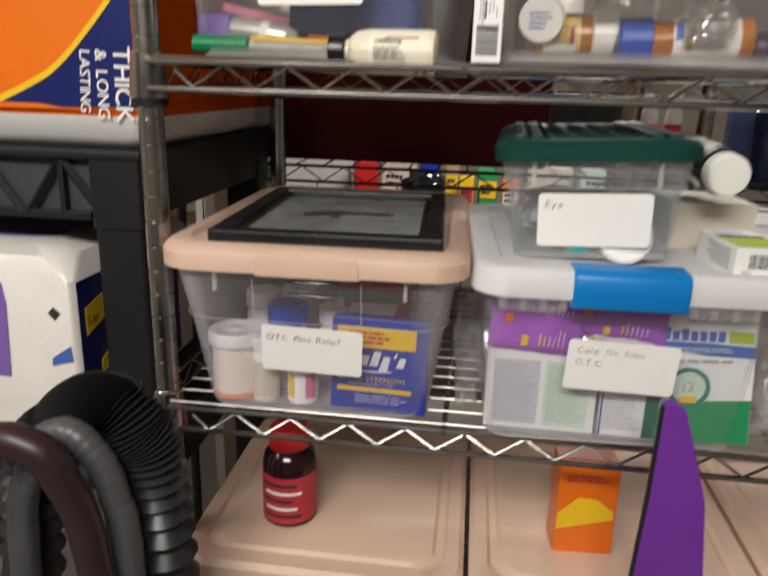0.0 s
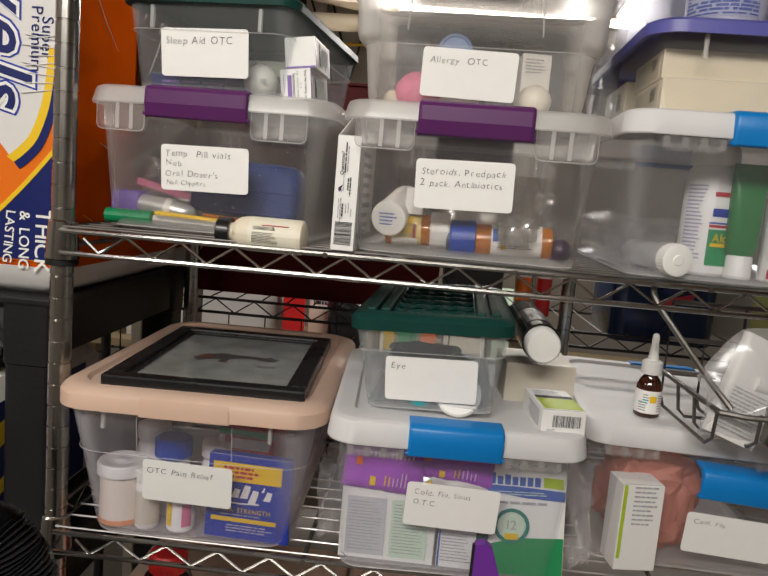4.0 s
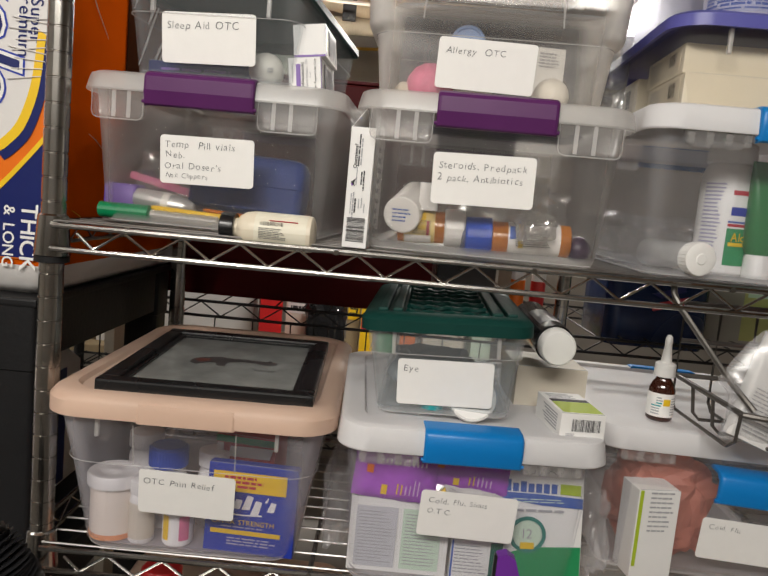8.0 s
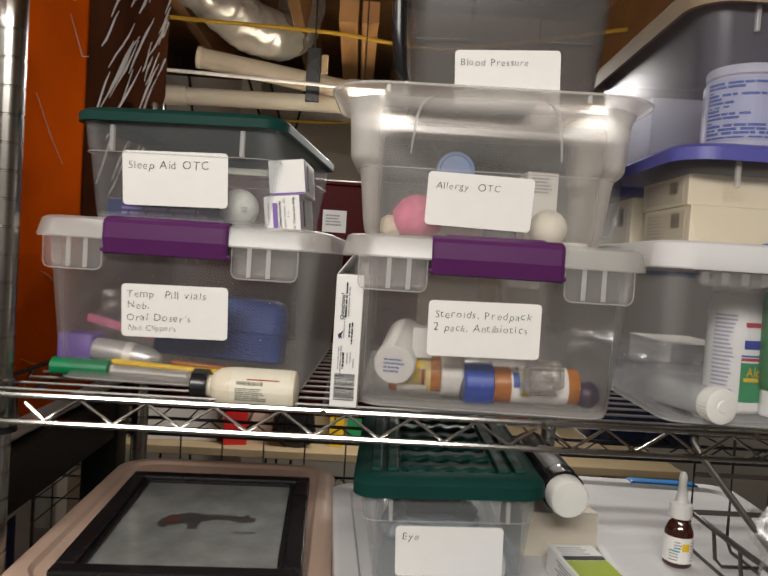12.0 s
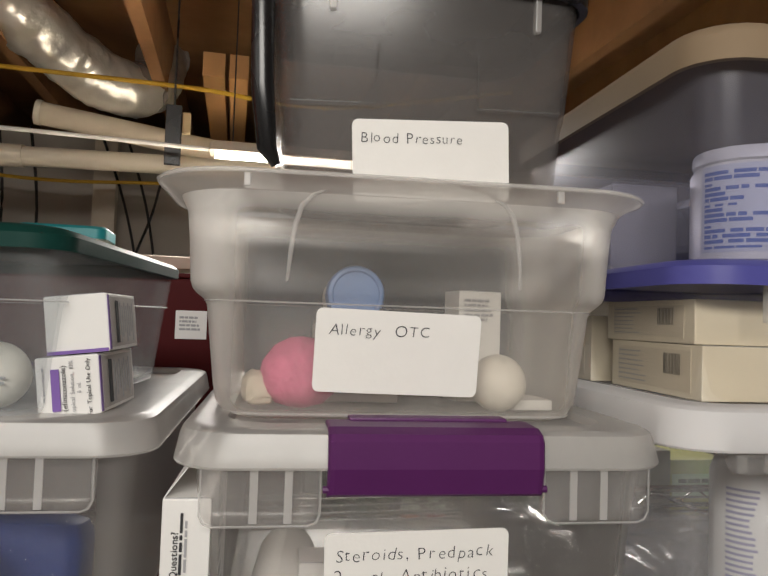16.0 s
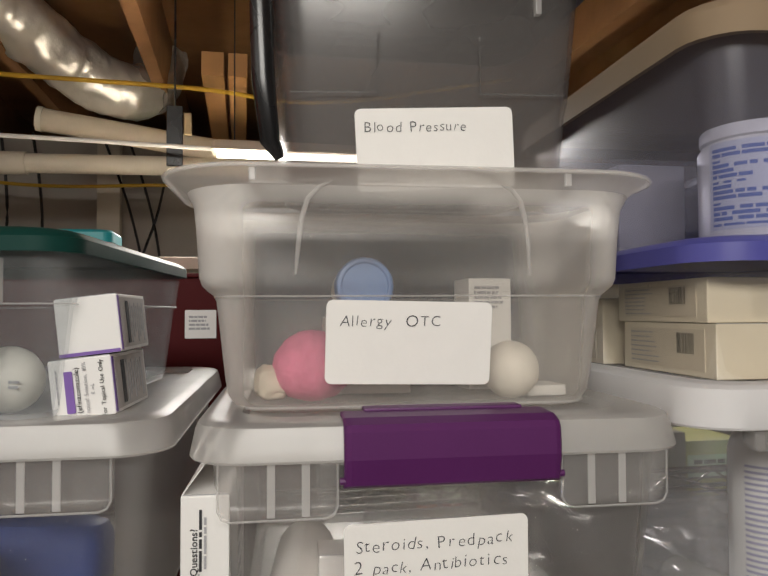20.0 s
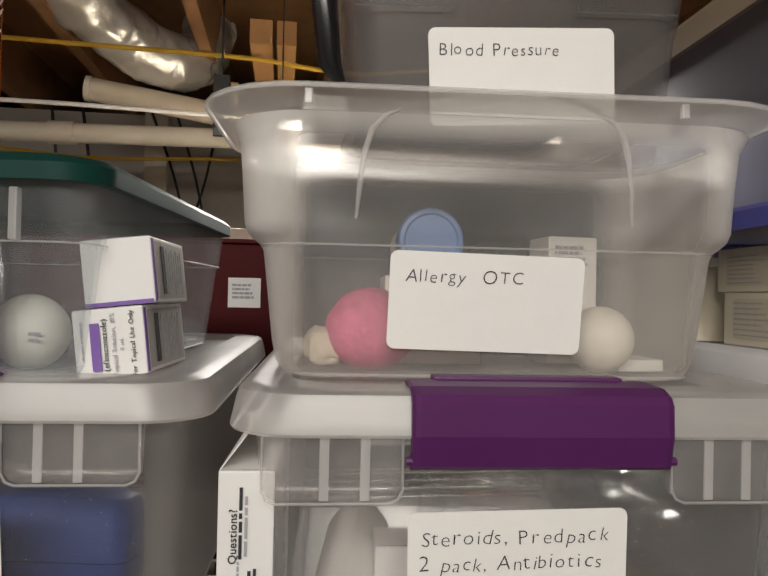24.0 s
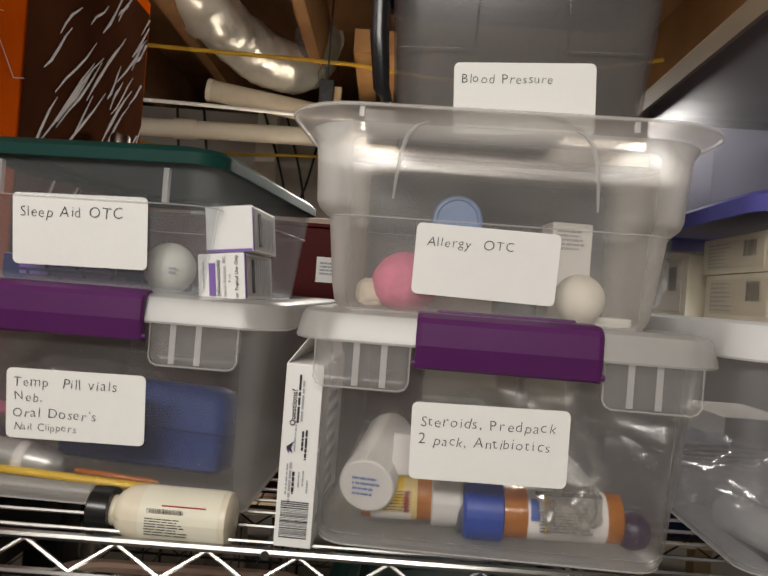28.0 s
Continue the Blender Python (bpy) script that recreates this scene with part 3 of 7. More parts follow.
DP = 0.39
pain = lid_box("storage_box", on(0.1700, -0.048, ZA, 1, DP), "clear storage box with peach pink lid and label", 0.280, DP, 0.166, 0.83, LILACBOX, PINKLID, [("OTC Pain Relief", -0.046, 0.009, 0.0098)], lx=0.0, lz=0.075, roll=-1.5, seed=6, r=0.03, over=0.012, lid_t=0.017, tab=True, step=(0.60, 0.0022))
for x in (-0.056, 0.050):
    part("moulded_rib", tube(bmesh.new(), [(x, 0, 0), (x, 0, -0.044)], 0.0006, 5), FROST_LID, pain).matrix_basis = face_pose(0.280, DP, 0.166, 0.83, 0, 0.150, 0, 0.0022)
DE = 0.30
lid_box("storage_box", on(0.4315, -0.022, 1.1285, -3, DE) @ pose(0, 0, 0, 0, -2.6, 0), "small clear box with dark green lid and label", 0.166, DE, 0.100, 0.86, TEALBOX, GREENLID, [("Eye", -0.045, 0.012, 0.0105)], lx=0.001, lz=0.0388, roll=0, seed=7, r=0.014, ridges=True, lid_t=0.0125, drop=0.0065, step=(0.66, 0.0022))
lid_box("storage_box", on(0.1535, 0.0, 1.4568, -7, DE), "small clear box with dark green lid and label", 0.188, DE, 0.098, 0.90, SLEEPBOX, GREENLID, [("Sleep Aid OTC", -0.045, 0.009, 0.0110)], lx=-0.002, lz=0.045, roll=1, seed=8, r=0.016, lid_t=0.011, drop=0.003, step=(0.66, 0.0022))

# milky open tub
DT, HT = 0.15, 0.141
tub = root("open_tub", on(0.4475, -0.002, 1.4572, -3.8, DT), "milky translucent open plastic tub with label", "tub")
t_ = 0.002
TR = [(0.0, 0.106, 0.052, 0.020), (0.003, 0.117, 0.060, 0.026), (0.010, 0.1220, 0.0635, 0.029), (0.020, 0.1240, 0.0645, 0.029), (0.069, 0.1295, 0.0680, 0.029), (0.0725, 0.1315, 0.0697, 0.031), (0.0755, 0.1355, 0.0730, 0.034), (0.0785, 0.1385, 0.0757, 0.036), (0.083, 0.1402, 0.0772, 0.037), (HT - 0.030, 0.1420, 0.0790, 0.0385), (HT - 0.014, 0.1435, 0.0810, 0.040), (HT - 0.006, 0.1475, 0.0860, 0.044)]
TR = [(z, w * 0.965, d, r) for z, w, d, r in TR]
bm = loft(TR + [(z + t_ * 0.6, w - t_, d - t_, r) for z, w, d, r in TR[::-1]], 8)
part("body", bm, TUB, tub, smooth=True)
flare = [(HT - 0.006, 0.1475, 0.0860, 0.044), (HT - 0.002, 0.1525, 0.0910, 0.048), (HT + 0.0005, 0.1575, 0.0955, 0.052), (HT + 0.0020, 0.1620, 0.0990, 0.055)]
flare = [(z, w * 0.965, d, r) for z, w, d, r in flare]
bm = loft(flare + [(z + 0.0018, w - 0.0006, d - 0.0006, r) for z, w, d, r in flare[::-1]], 9, (False, False))
part("brim", bm, TUBFROST, tub, smooth=True)
for z, w, d, r, k in ((0.004, 0.1185, 0.061, 0.027, 0.0010), (0.0715, 0.1308, 0.0690, 0.030, 0.0006), (HT + 0.0028, 0.1618, 0.0988, 0.055, 0.0014)):
    moulded_edge(tub, z, w * 0.965, d, r, k)
for sx in (-1, 1):
    part("brim_slot", cube(sx * 0.0915 - 0.0105, sx * 0.0915 - 0.0065, -0.0985, -0.0955, HT - 0.006, HT + 0.0015, 0.0008), RIB, tub)
    pts = [(0.020, HT + 0.0035, 0.0950), (0.040, HT + 0.001, 0.0905), (0.057, HT - 0.006, 0.0850), (0.0640, HT - 0.013, 0.0815), (0.0675, HT - 0.024, 0.0802), (0.0695, HT - 0.040, 0.0795), (0.0710, HT - 0.057, 0.0768)]
    bm = tube(bmesh.new(), [(sx * x - 0.005, -y, z) for x, z, y in pts], [0.0010, 0.0014, 0.0016, 0.0016, 0.0016, 0.0014, 0.0008], 8)
    part("moulded_rib", bm, RIB, tub, smooth=True)
label_on(tub, pose(-0.0075, -0.0690, 0.043, 6, 0, 0) @ pose(0, 0, 0, 0, 1.2, 0), [("Allergy  OTC", -0.043, 0.010, 0.0098)], 9)

WB, DB, HB = 0.200, 0.146, 0.14
bp = lid_box("storage_box", on(0.459, 0.003, 1.597, -1, DB), "smoky clear storage box with label", WB, DB, HB, 0.90, SMOKE, FRAMEBLK, [("Blood Pressure", -0.046, 0.011, 0.0090)], lx=0.001, lz=0.024, roll=3.5, seed=10, r=0.02, step=(0.38, 0.002))
for line in ([(-0.090, 0.0535), (-0.038, 0.0560), (-0.0365, 0.094)], [(0.027, 0.094), (0.028, 0.0580), (0.084, 0.0600)]):
    part("moulded_line", tube(bmesh.new(), [(x, -0.0735 + (0.09 - z) * 0.05, z) for x, z in line], 0.0005, 5), SMOKE_EDGE, bp, smooth=True)
part("handle", tube(bmesh.new(), [(-0.096, -0.066, 0.014), (-0.102, -0.068, 0.024), (-0.106, -0.069, 0.06), (-0.108, -0.069, 0.12)], [0.003, 0.006, 0.007, 0.007], 10), FRAMEBLK, bp, "black side handle", smooth=True)


# ---- more materials ----
BARK = mat("print_black", (0.03, 0.03, 0.035), 0.6, 0, 0.1, 50)
GREYP = mat("print_grey", (0.40, 0.40, 0.42), 0.6, 0, 0.1, 50)
NAVY = mat("navy_print", (0.010, 0.018, 0.12), 0.3, 0, 0.1, 20, 0.3, 30)
ORANGE = mat("orange_print", (0.80, 0.17, 0.01), 0.3, 0, 0.1, 15, 0.3, 25)
RUST = mat("rust_orange_wrap", (0.56, 0.082, 0.003), 0.5, 0, 0.5, 5, 0.5, 20, spec=0.0)
YELLOW = mat("yellow_print", (0.85, 0.55, 0.02), 0.35, 0, 0.06, 20)
WRAPW = mat("white_wrap", (0.72, 0.70, 0.68), 0.35, 0, 0.08, 9, 0.7, 22)
TISSUE = mat("tissue_white", (0.78, 0.75, 0.71), 0.30, 0, 0.08, 14, 1.0, 22)
LILAC = mat("lilac_print", (0.22, 0.12, 0.42), 0.4, 0, 0.15, 12)
VIOLET = mat("violet_plastic", (0.16, 0.03, 0.32), 0.4, 0, 0.12, 14)
BRIGHTPURPLE = mat("purple_bag", (0.40, 0.10, 0.56), 0.22, 0, 0.25, 16, 0.8, 40)
RED = mat("red_plastic", (0.55, 0.02, 0.02), 0.35, 0, 0.1, 15)
REDP = mat("red_print", (0.50, 0.03, 0.05), 0.45, 0, 0.1, 20)
GREENP = mat("green_print", (0.02, 0.28, 0.10), 0.45, 0, 0.1, 20)
LIME = mat("lime_print", (0.42, 0.55, 0.03), 0.45, 0, 0.08, 20)
PLILAC = mat("pale_lilac_print", (0.45, 0.44, 0.58), 0.6)
PALEG = mat("pale_green_print", (0.62, 0.76, 0.62), 0.5, 0, 0.06, 20)
TEAL = mat("teal_plastic", (0.02, 0.33, 0.36), 0.4, 0, 0.1, 20)
BLUECASE = mat("blue_case_plastic", (0.012, 0.034, 0.17), 0.5, 0, 0.1, 16, spec=0.2)
BLUECAP = mat("blue_cap_plastic", (0.01, 0.06, 0.42), 0.4, 0, 0.1, 16)
BLUEP = mat("royal_blue_print", (0.015, 0.04, 0.36), 0.4, 0, 0.08, 20)
BLUESTRIPE = mat("blue_stripe_print", (0.06, 0.13, 0.45), 0.5, 0, 0.08, 20)
AMBER = clear("amber_vial", (0.90, 0.32, 0.02), 0.62, 0.15)
BROWNGLASS = mat("brown_glass", (0.045, 0.012, 0.006), 0.08, 0, 0.1, 15, spec=0.8)
PINK = mat("pink_plastic", (0.74, 0.20, 0.34), 0.75, 0, 0.3, 90, 0.9, 160)
PALEBLUE = mat("pale_blue_plastic", (0.20, 0.32, 0.60), 0.4, 0, 0.1, 15)
BEIGE = mat("beige_card", (0.66, 0.60, 0.50), 0.6, 0, 0.06, 20)
TANLID = mat("tan_tote_lid", (0.74, 0.54, 0.41), 0.5, 0, 0.1, 8, 0.1)
KHAKI = mat("khaki_board", (0.38, 0.29, 0.17), 0.7, 0, 0.15, 8)
HOSE = mat("black_hose", (0.02, 0.02, 0.022), 0.38, 0, 0.2, 15)
MAROON = mat("maroon_hose", (0.03, 0.012, 0.016), 0.4, 0, 0.2, 15)
GLASS_DIM = mat("picture_print", (0.25, 0.26, 0.25), 0.14, 0, 0.55, 28, spec=0.6)
SKETCH = mat("dark_sketch_ink", (0.07, 0.065, 0.065), 0.3, 0, 0.4, 30)
SILVER = mat("silver_plastic", (0.55, 0.55, 0.55), 0.3, 0.4, 0.1, 15)
DARKGREY = mat("dark_grey_plastic", (0.06, 0.06, 0.07), 0.4, 0, 0.15, 15)
BLACKWRAP = mat("black_glossy_wrap", (0.015, 0.015, 0.016), 0.15, 0, 0.2, 15, 0.5, 25)
TUBELIT = mat("lit_tube", (1, 0.95, 0.88), 0.4)
_e = TUBELIT.node_tree.nodes["Principled BSDF"]
_e.inputs["Emission Color"].default_value, _e.inputs["Emission Strength"].default_value = (1, 0.93, 0.82, 1), 9.0
EGG = mat("warm_white_plastic", (0.88, 0.84, 0.76), 0.5, 0, 0.05, 20)

# ---- thing builders ----


def plate(parent, m, w, h, material, name="print", label="", r=0.0005, t=0.0004):
    """A printed patch facing -y at the local pose m."""
    ob = part(name, loft([(0, w / 2, h / 2, r), (t, w / 2, h / 2, r)], 2), material, parent, label)
    ob.matrix_basis = m @ pose(0, 0, 0, 90, 0, 0)
    return ob


def shape(parent, pts, material, y, name="print", label="", t=0.0005):
    """A flat printed shape with the outline pts (x, z), facing -y at depth y."""
    bm = bmesh.new()
    f = bm.faces.new([bm.verts.new((x, y, z)) for x, z in pts])
    ex = bmesh.ops.extrude_face_region(bm, geom=[f])
    bmesh.ops.translate(bm, verts=[v for v in ex["geom"] if isinstance(v, bmesh.types.BMVert)], vec=(0, -t, 0))
    return part(name, bm, material, parent, label)


def bars(parent, m, w, h, rows, material=GREYP, seed=1, vertical=False, fill=0.55, name="print_block"):
    """Unreadable small print as plain bars, on a plane facing -y."""
    rnd = random.Random(seed)
    bm = bmesh.new()
    for i in range(rows):
        z = h / 2 - h * (i + 0.5) / rows
        th = h / rows * fill / 2
        x = -w / 2
        end = w / 2 * rnd.uniform(0.4, 1.0)
        while x < end:
            l = rnd.uniform(0.06, 0.3) * w
            x1 = min(end, x + l)
            bm.faces.new([bm.verts.new(p) for p in ((x, 0, z - th), (x1, 0, z - th), (x1, 0, z + th), (x, 0, z + th))])
            x = x1 + 0.03 * w
    ob = part(name, bm, material, parent)
    ob.matrix_basis = m @ (pose(0, 0, 0, 0, 90, 0) if vertical else pose(0, 0, 0))
    return ob


def barcode(parent, m, w, h, seed=5):
    rnd = random.Random(seed)
    bm = bmesh.new()
    x = -w / 2
    while x < w / 2:
        k = rnd.choice((0.012, 0.02, 0.03)) * w
        bm.faces.new([bm.verts.new(p) for p in ((x, 0, -h / 2), (x + k, 0, -h / 2), (x + k, 0, h / 2), (x, 0, h / 2))])
        x += k + rnd.choice((0.015, 0.025, 0.03)) * w
    ob = part("barcode", bm, BARK, parent, "black barcode")
    ob.matrix_basis = m
    return ob


def carton(m, label, w, d, h, material=CARD, name="carton", group=""):
    """A folded card box; origin at the foot of its front face."""
    c = root(name, m, label, "carton", group)
    part("box_body", cube(-w / 2, w / 2, 0, d, 0, h, 0.0008), material, c)
    part("flap_seam", cube(-w / 2 + 0.001, w / 2 - 0.001, 0.001, 0.0016, h, h + 0.0004), GREYP, c)
    return c


def bottle(m, label, prof, material, cap=None, cap_m=WHITE, band=None, band_m=LABEL, name="bottle", ribs=0, group=""):
    b = root(name, m, label, "bottle", group)
    part("bottle_body", lathe(prof, 28), material, b, smooth=True)
    if cap:
        part("cap", lathe(cap, 28), cap_m, b, smooth=True)
        if ribs:
            r = max(q for _, q in cap)
            z0, z1 = min(z for z, _ in cap) + 0.001, max(z for z, _ in cap) - 0.002
            bm = bmesh.new()
            for i in range(ribs):
                a = math.tau * i / ribs
                tube(bm, [(r * math.cos(a), r * math.sin(a), z0), (r * math.cos(a), r * math.sin(a), z1)], 0.0004, 4)
            part("cap_ribs", bm, cap_m, b)
    if band:
        z0, z1, r = band
        part("label", lathe([(z0, r - 0.0004), (z0, r), (z1, r), (z1, r - 0.0004)], 28, (False, False)), band_m, b, smooth=True)
    return b


def jar_prof(r, h, neck=0.7):
    return [(0, r * 0.9), (0.002, r), (h * 0.80, r), (h * 0.88, r * 0.92), (h * 0.94, r * neck), (h, r * neck)]


# ---- slim carton between the two latching boxes ----
SW = 0.0250
sc = carton(pose(0.3222, -0.0285, ZB, 0, 0, -4), "slim white medicine carton standing upright with its flap open", SW, 0.11, 0.121, name="slim_carton")
# rows of small print up the front: column, foot, length, height, ink
for k, (x, z, l, hh, mm) in enumerate(((-0.0022, 0.095, 0.038, 0.0016, BARK), (0.0002, 0.093, 0.034, 0.0014, GREYP), (-0.0030, 0.071, 0.020, 0.0011, GREYP), (0.0020, 0.068, 0.018, 0.0016, BARK), (0.0044, 0.066, 0.024, 0.0015, BARK), (-0.0068, 0.042, 0.026, 0.0012, GREYP), (-0.0046, 0.042, 0.028, 0.0016, GREYP), (-0.0024, 0.041, 0.018, 0.0018, BARK), (0.0012, 0.044, 0.012, 0.0011, GREYP), (0.0040, 0.044, 0.014, 0.0011, GREYP), (0.0070, 0.040, 0.010, 0.0011, GREYP))):
    bars(sc, pose(x, -0.0007, z), l, hh, 1, mm, 40 + k, True, 0.9)
w = part("writing", writing([("Questions?", 0, 0, 0.0052)], None, 0.012, 0.05), BARK, sc, "printed lettering")
w.matrix_basis = pose(-0.0038, -0.0009, 0.0800, 0, -90, 0)
shape(sc, [(-0.0085, 0.0660), (-0.0035, 0.0700), (-0.0052, 0.0655), (-0.0042, 0.0620)], BARK, -0.0005, "emblem", "small dark emblem")
shape(sc, [(-0.0085, 0.0655), (-0.0060, 0.0640), (-0.0070, 0.0620)], VIOLET, -0.0005, "emblem", "small violet emblem")
barcode(sc, pose(0, -0.0008, 0.0185) @ pose(0, 0, 0, 0, 90, 0), 0.024, 0.0185)
for k in range(9):
    part("print_line", cube(SW / 2, SW / 2 + 0.0003, 0.010 + 0.009 * (k % 2), 0.085 - 0.007 * (k % 3), 0.014 + 0.011 * k, 0.019 + 0.011 * k), GREYP, sc)
part("open_flap", cube(-0.0003, 0.0003, 0.002, 0.106, 0, 0.023), CARD, sc, "raised side flap").matrix_basis = pose(-SW / 2 + 0.0004, 0, 0.121, 0, 36, 0)
part("tuck_flap", cube(-SW / 2 + 0.001, SW / 2 - 0.001, 0.0, 0.0006, 0, 0.016), CARD, sc, "tucked top flap").matrix_basis = pose(0, 0.102, 0.121, 48, 0, 0)

# ---- contents of the first latching box ----
b = bottle(pose(0.279, -0.0085, ZB + 0.0080, 0, -90, -2), "cream lotion bottle with black cap lying on the shelf wires", [(0, 0.015), (0.002, 0.0186), (0.004, 0.0190), (0.064, 0.0190), (0.072, 0.0175), (0.078, 0.0135), (0.080, 0.0105), (0.086, 0.0105)], CREAM, [(0.083, 0.0150), (0.084, 0.0156), (0.097, 0.0156), (0.098, 0.0145)], FRAMEBLK, (0.006, 0.060, 0.0193), mat("cream_label", (0.80, 0.76, 0.62), 0.5), name="lotion_bottle")
bars(b, pose(-0.002, -0.0198, 0.040, 0, 90, 0), 0.030, 0.012, 7, BARK, 3, fill=0.35)
barcode(b, pose(0.0075, -0.0188, 0.042, 25, 90, 0), 0.024, 0.006, 4)
plate(b, pose(0.0115, -0.0164, 0.030, 40, 90, 0), 0.030, 0.0012, REDP)
mk = root("marker_pen", pose(0.036, 0.030, ZB + 0.013, 0, 90, -2), "green marker pen lying in a storage box", "marker")
part("pen_body", lathe([(0, 0.007), (0.001, 0.0085), (0.056, 0.0085), (0.058, 0.004)], 16), mat("green_marker", (0.0, 0.22, 0.08), 0.4), mk, smooth=True)
part("pen_tip", lathe([(0.058, 0.004), (0.062, 0.0035)], 16), WHITE, mk, smooth=True)
cs = root("purple_case", pose(0.050, 0.065, ZB + 0.010, 0, 0, -6), "purple plastic case in a storage box", "case")
part("case_body", loft([(0, 0.018, 0.012, 0.004), (0.002, 0.020, 0.014, 0.005), (0.030, 0.020, 0.014, 0.005), (0.033, 0.018, 0.012, 0.005)], 4), mat("soft_purple", (0.13, 0.06, 0.33), 0.4), cs, smooth=True)
th = root("ear_thermometer", pose(0.068, 0.052, ZB + 0.029, 0, 97, -6), "white and grey ear thermometer lying down", "thermometer")
part("thermometer_body", lathe([(0, 0.009), (0.002, 0.011), (0.034, 0.0125), (0.058, 0.011), (0.068, 0.007), (0.070, 0.004)], 20), SILVER, th, smooth=True)
part("collar", lathe([(0.034, 0.0127), (0.038, 0.0129), (0.042, 0.0124)], 20), WHITE, th, smooth=True)
st = root("pink_strap", pose(0.040, 0.100, ZB + 0.050, 0, 12, -6), "pink plastic strap in a storage box", "strap")
part("strap_band", cube(0, 0.090, 0, 0.006, 0, 0.009, 0.002), PINK, st)
for k, (z0, x0, a, mm, nm, lab, r, l) in enumerate(((0.019, 0.092, 92, YELLOW, "yellow_stick", "thin yellow plastic stick in a storage box", 0.0030, 0.120), (0.0120, 0.094, 91, FROST_LID, "oral_syringe", "clear plastic oral dosing syringe", 0.0055, 0.075), (0.022, 0.150, 93, AMBER, "amber_stick", "thin amber plastic tube in a storage box", 0.002, 0.06))):
    o = root(nm, pose(x0, 0.034 - 0.008 * (k == 1), ZB + z0, 0, a, -3), lab, "stick" if k != 1 else "syringe")
    part("shaft", lathe([(0, r * 0.7), (0.002, r), (l, r), (l + 0.004, r * 0.4)], 12), mm, o, smooth=True)
    if k == 1:
        part("plunger", lathe([(-0.020, 0.006), (-0.019, 0.006), (-0.018, 0.002), (0.030, 0.002), (0.032, 0.0048), (0.034, 0.0048)], 12), FROST_LID, o, smooth=True)
bc = root("blue_case", pose(0.190, 0.072, ZB + 0.0215, -8, 2, -5), "dark blue hinged plastic case in a storage box", "case")
part("case_base", loft([(0, 0.062, 0.020, 0.008), (0.003, 0.066, 0.024, 0.010), (0.030, 0.066, 0.024, 0.010)], 5), BLUECASE, bc, smooth=True)
part("case_lid", loft([(0.0306, 0.066, 0.024, 0.010), (0.055, 0.0655, 0.023, 0.012), (0.063, 0.062, 0.019, 0.012), (0.066, 0.055, 0.012, 0.010)], 5), BLUECASE, bc, smooth=True)
bg = root("clear_bag", pose(0.11, 0.13, ZB + 0.006, 0, 0, -6), "clear crumpled plastic bag in a storage box", "bag")


def crumple(parent, w, d, h, material, seed, name="film", rough=1.0, smooth=False):
    """A crumpled film pouch."""
    bm = bmesh.new()
    bmesh.ops.create_icosphere(bm, subdivisions=4, radius=1.0)
    for v in bm.verts:
        p = v.co.copy()
        k = 1 + rough * 0.28 * noise.noise(p * 2.1 + Vector((seed, 0, 0))) + rough * 0.12 * noise.noise(p * 6 + Vector((0, seed, 0)))
        q = Vector((abs(p.x) ** 0.6 * (1 if p.x > 0 else -1), abs(p.y) ** 0.6 * (1 if p.y > 0 else -1), abs(p.z) ** 0.6 * (1 if p.z > 0 else -1))) * k
        v.co = (q.x * w / 2.2, q.y * d / 2.2, max(0, h / 2 + q.z * h / 2.2))
    return part(name, bm, material, parent, smooth=smooth)


crumple(bg, 0.15, 0.10, 0.085, FILM, 2)

# ---- contents of the second latching box ----
b = bottle(pose(0.371, 0.008, ZB + 0.041, -75, 0, -12), "white pill bottle leaning with its cap forward", jar_prof(0.019, 0.080)[::1], WHITE, [(-0.014, 0.0185), (-0.013, 0.0195), (0.001, 0.0195), (0.002, 0.018)], WHITE, name="pill_bottle", ribs=40)
bars(b, pose(0, 0, -0.0146, 90, 0, 0), 0.020, 0.016, 4, BLUESTRIPE, 5, fill=0.4)


def wrap_patch(parent, r, a0, a1, z0, z1, material, name="print", n=8):
    """A printed patch wrapped round a cylinder, angles in degrees from the front."""
    bm = bmesh.new()
    prev = None
    for i in range(n + 1):
        a = radians(a0 + (a1 - a0) * i / n)
        cur = [bm.verts.new((r * math.sin(a), -r * math.cos(a), z)) for z in (z0, z1)]
        if prev:
            bm.faces.new((prev[0], cur[0], cur[1], prev[1]))
        prev = cur
    return part(name, bm, material, parent)


def vial(m, label, l, r, body, cap_l, cap_m, seed, band_m=LABEL):
    b = root("pill_vial", m, label, "pill vial", "amber pill vials")
    part("vial_body", lathe([(0, r * 0.9), (0.001, r), (l, r), (l, r * 0.9)], 24), body, b, smooth=True)
    part("cap", lathe([(l, r * 1.1), (l + 0.001, r * 1.22), (l + cap_l - 0.002, r * 1.20), (l + cap_l, r * 1.1)], 24), cap_m, b, smooth=True)
    wrap_patch(b, r + 0.0005, -105, 120, l * 0.14, l * 0.80, band_m, "label", 18)
    bars(b, pose(0, -r - 0.0009, l * 0.46, 0, 90, 0), l * 0.50, r * 0.9, 7, BARK, seed, fill=0.35)
    return b


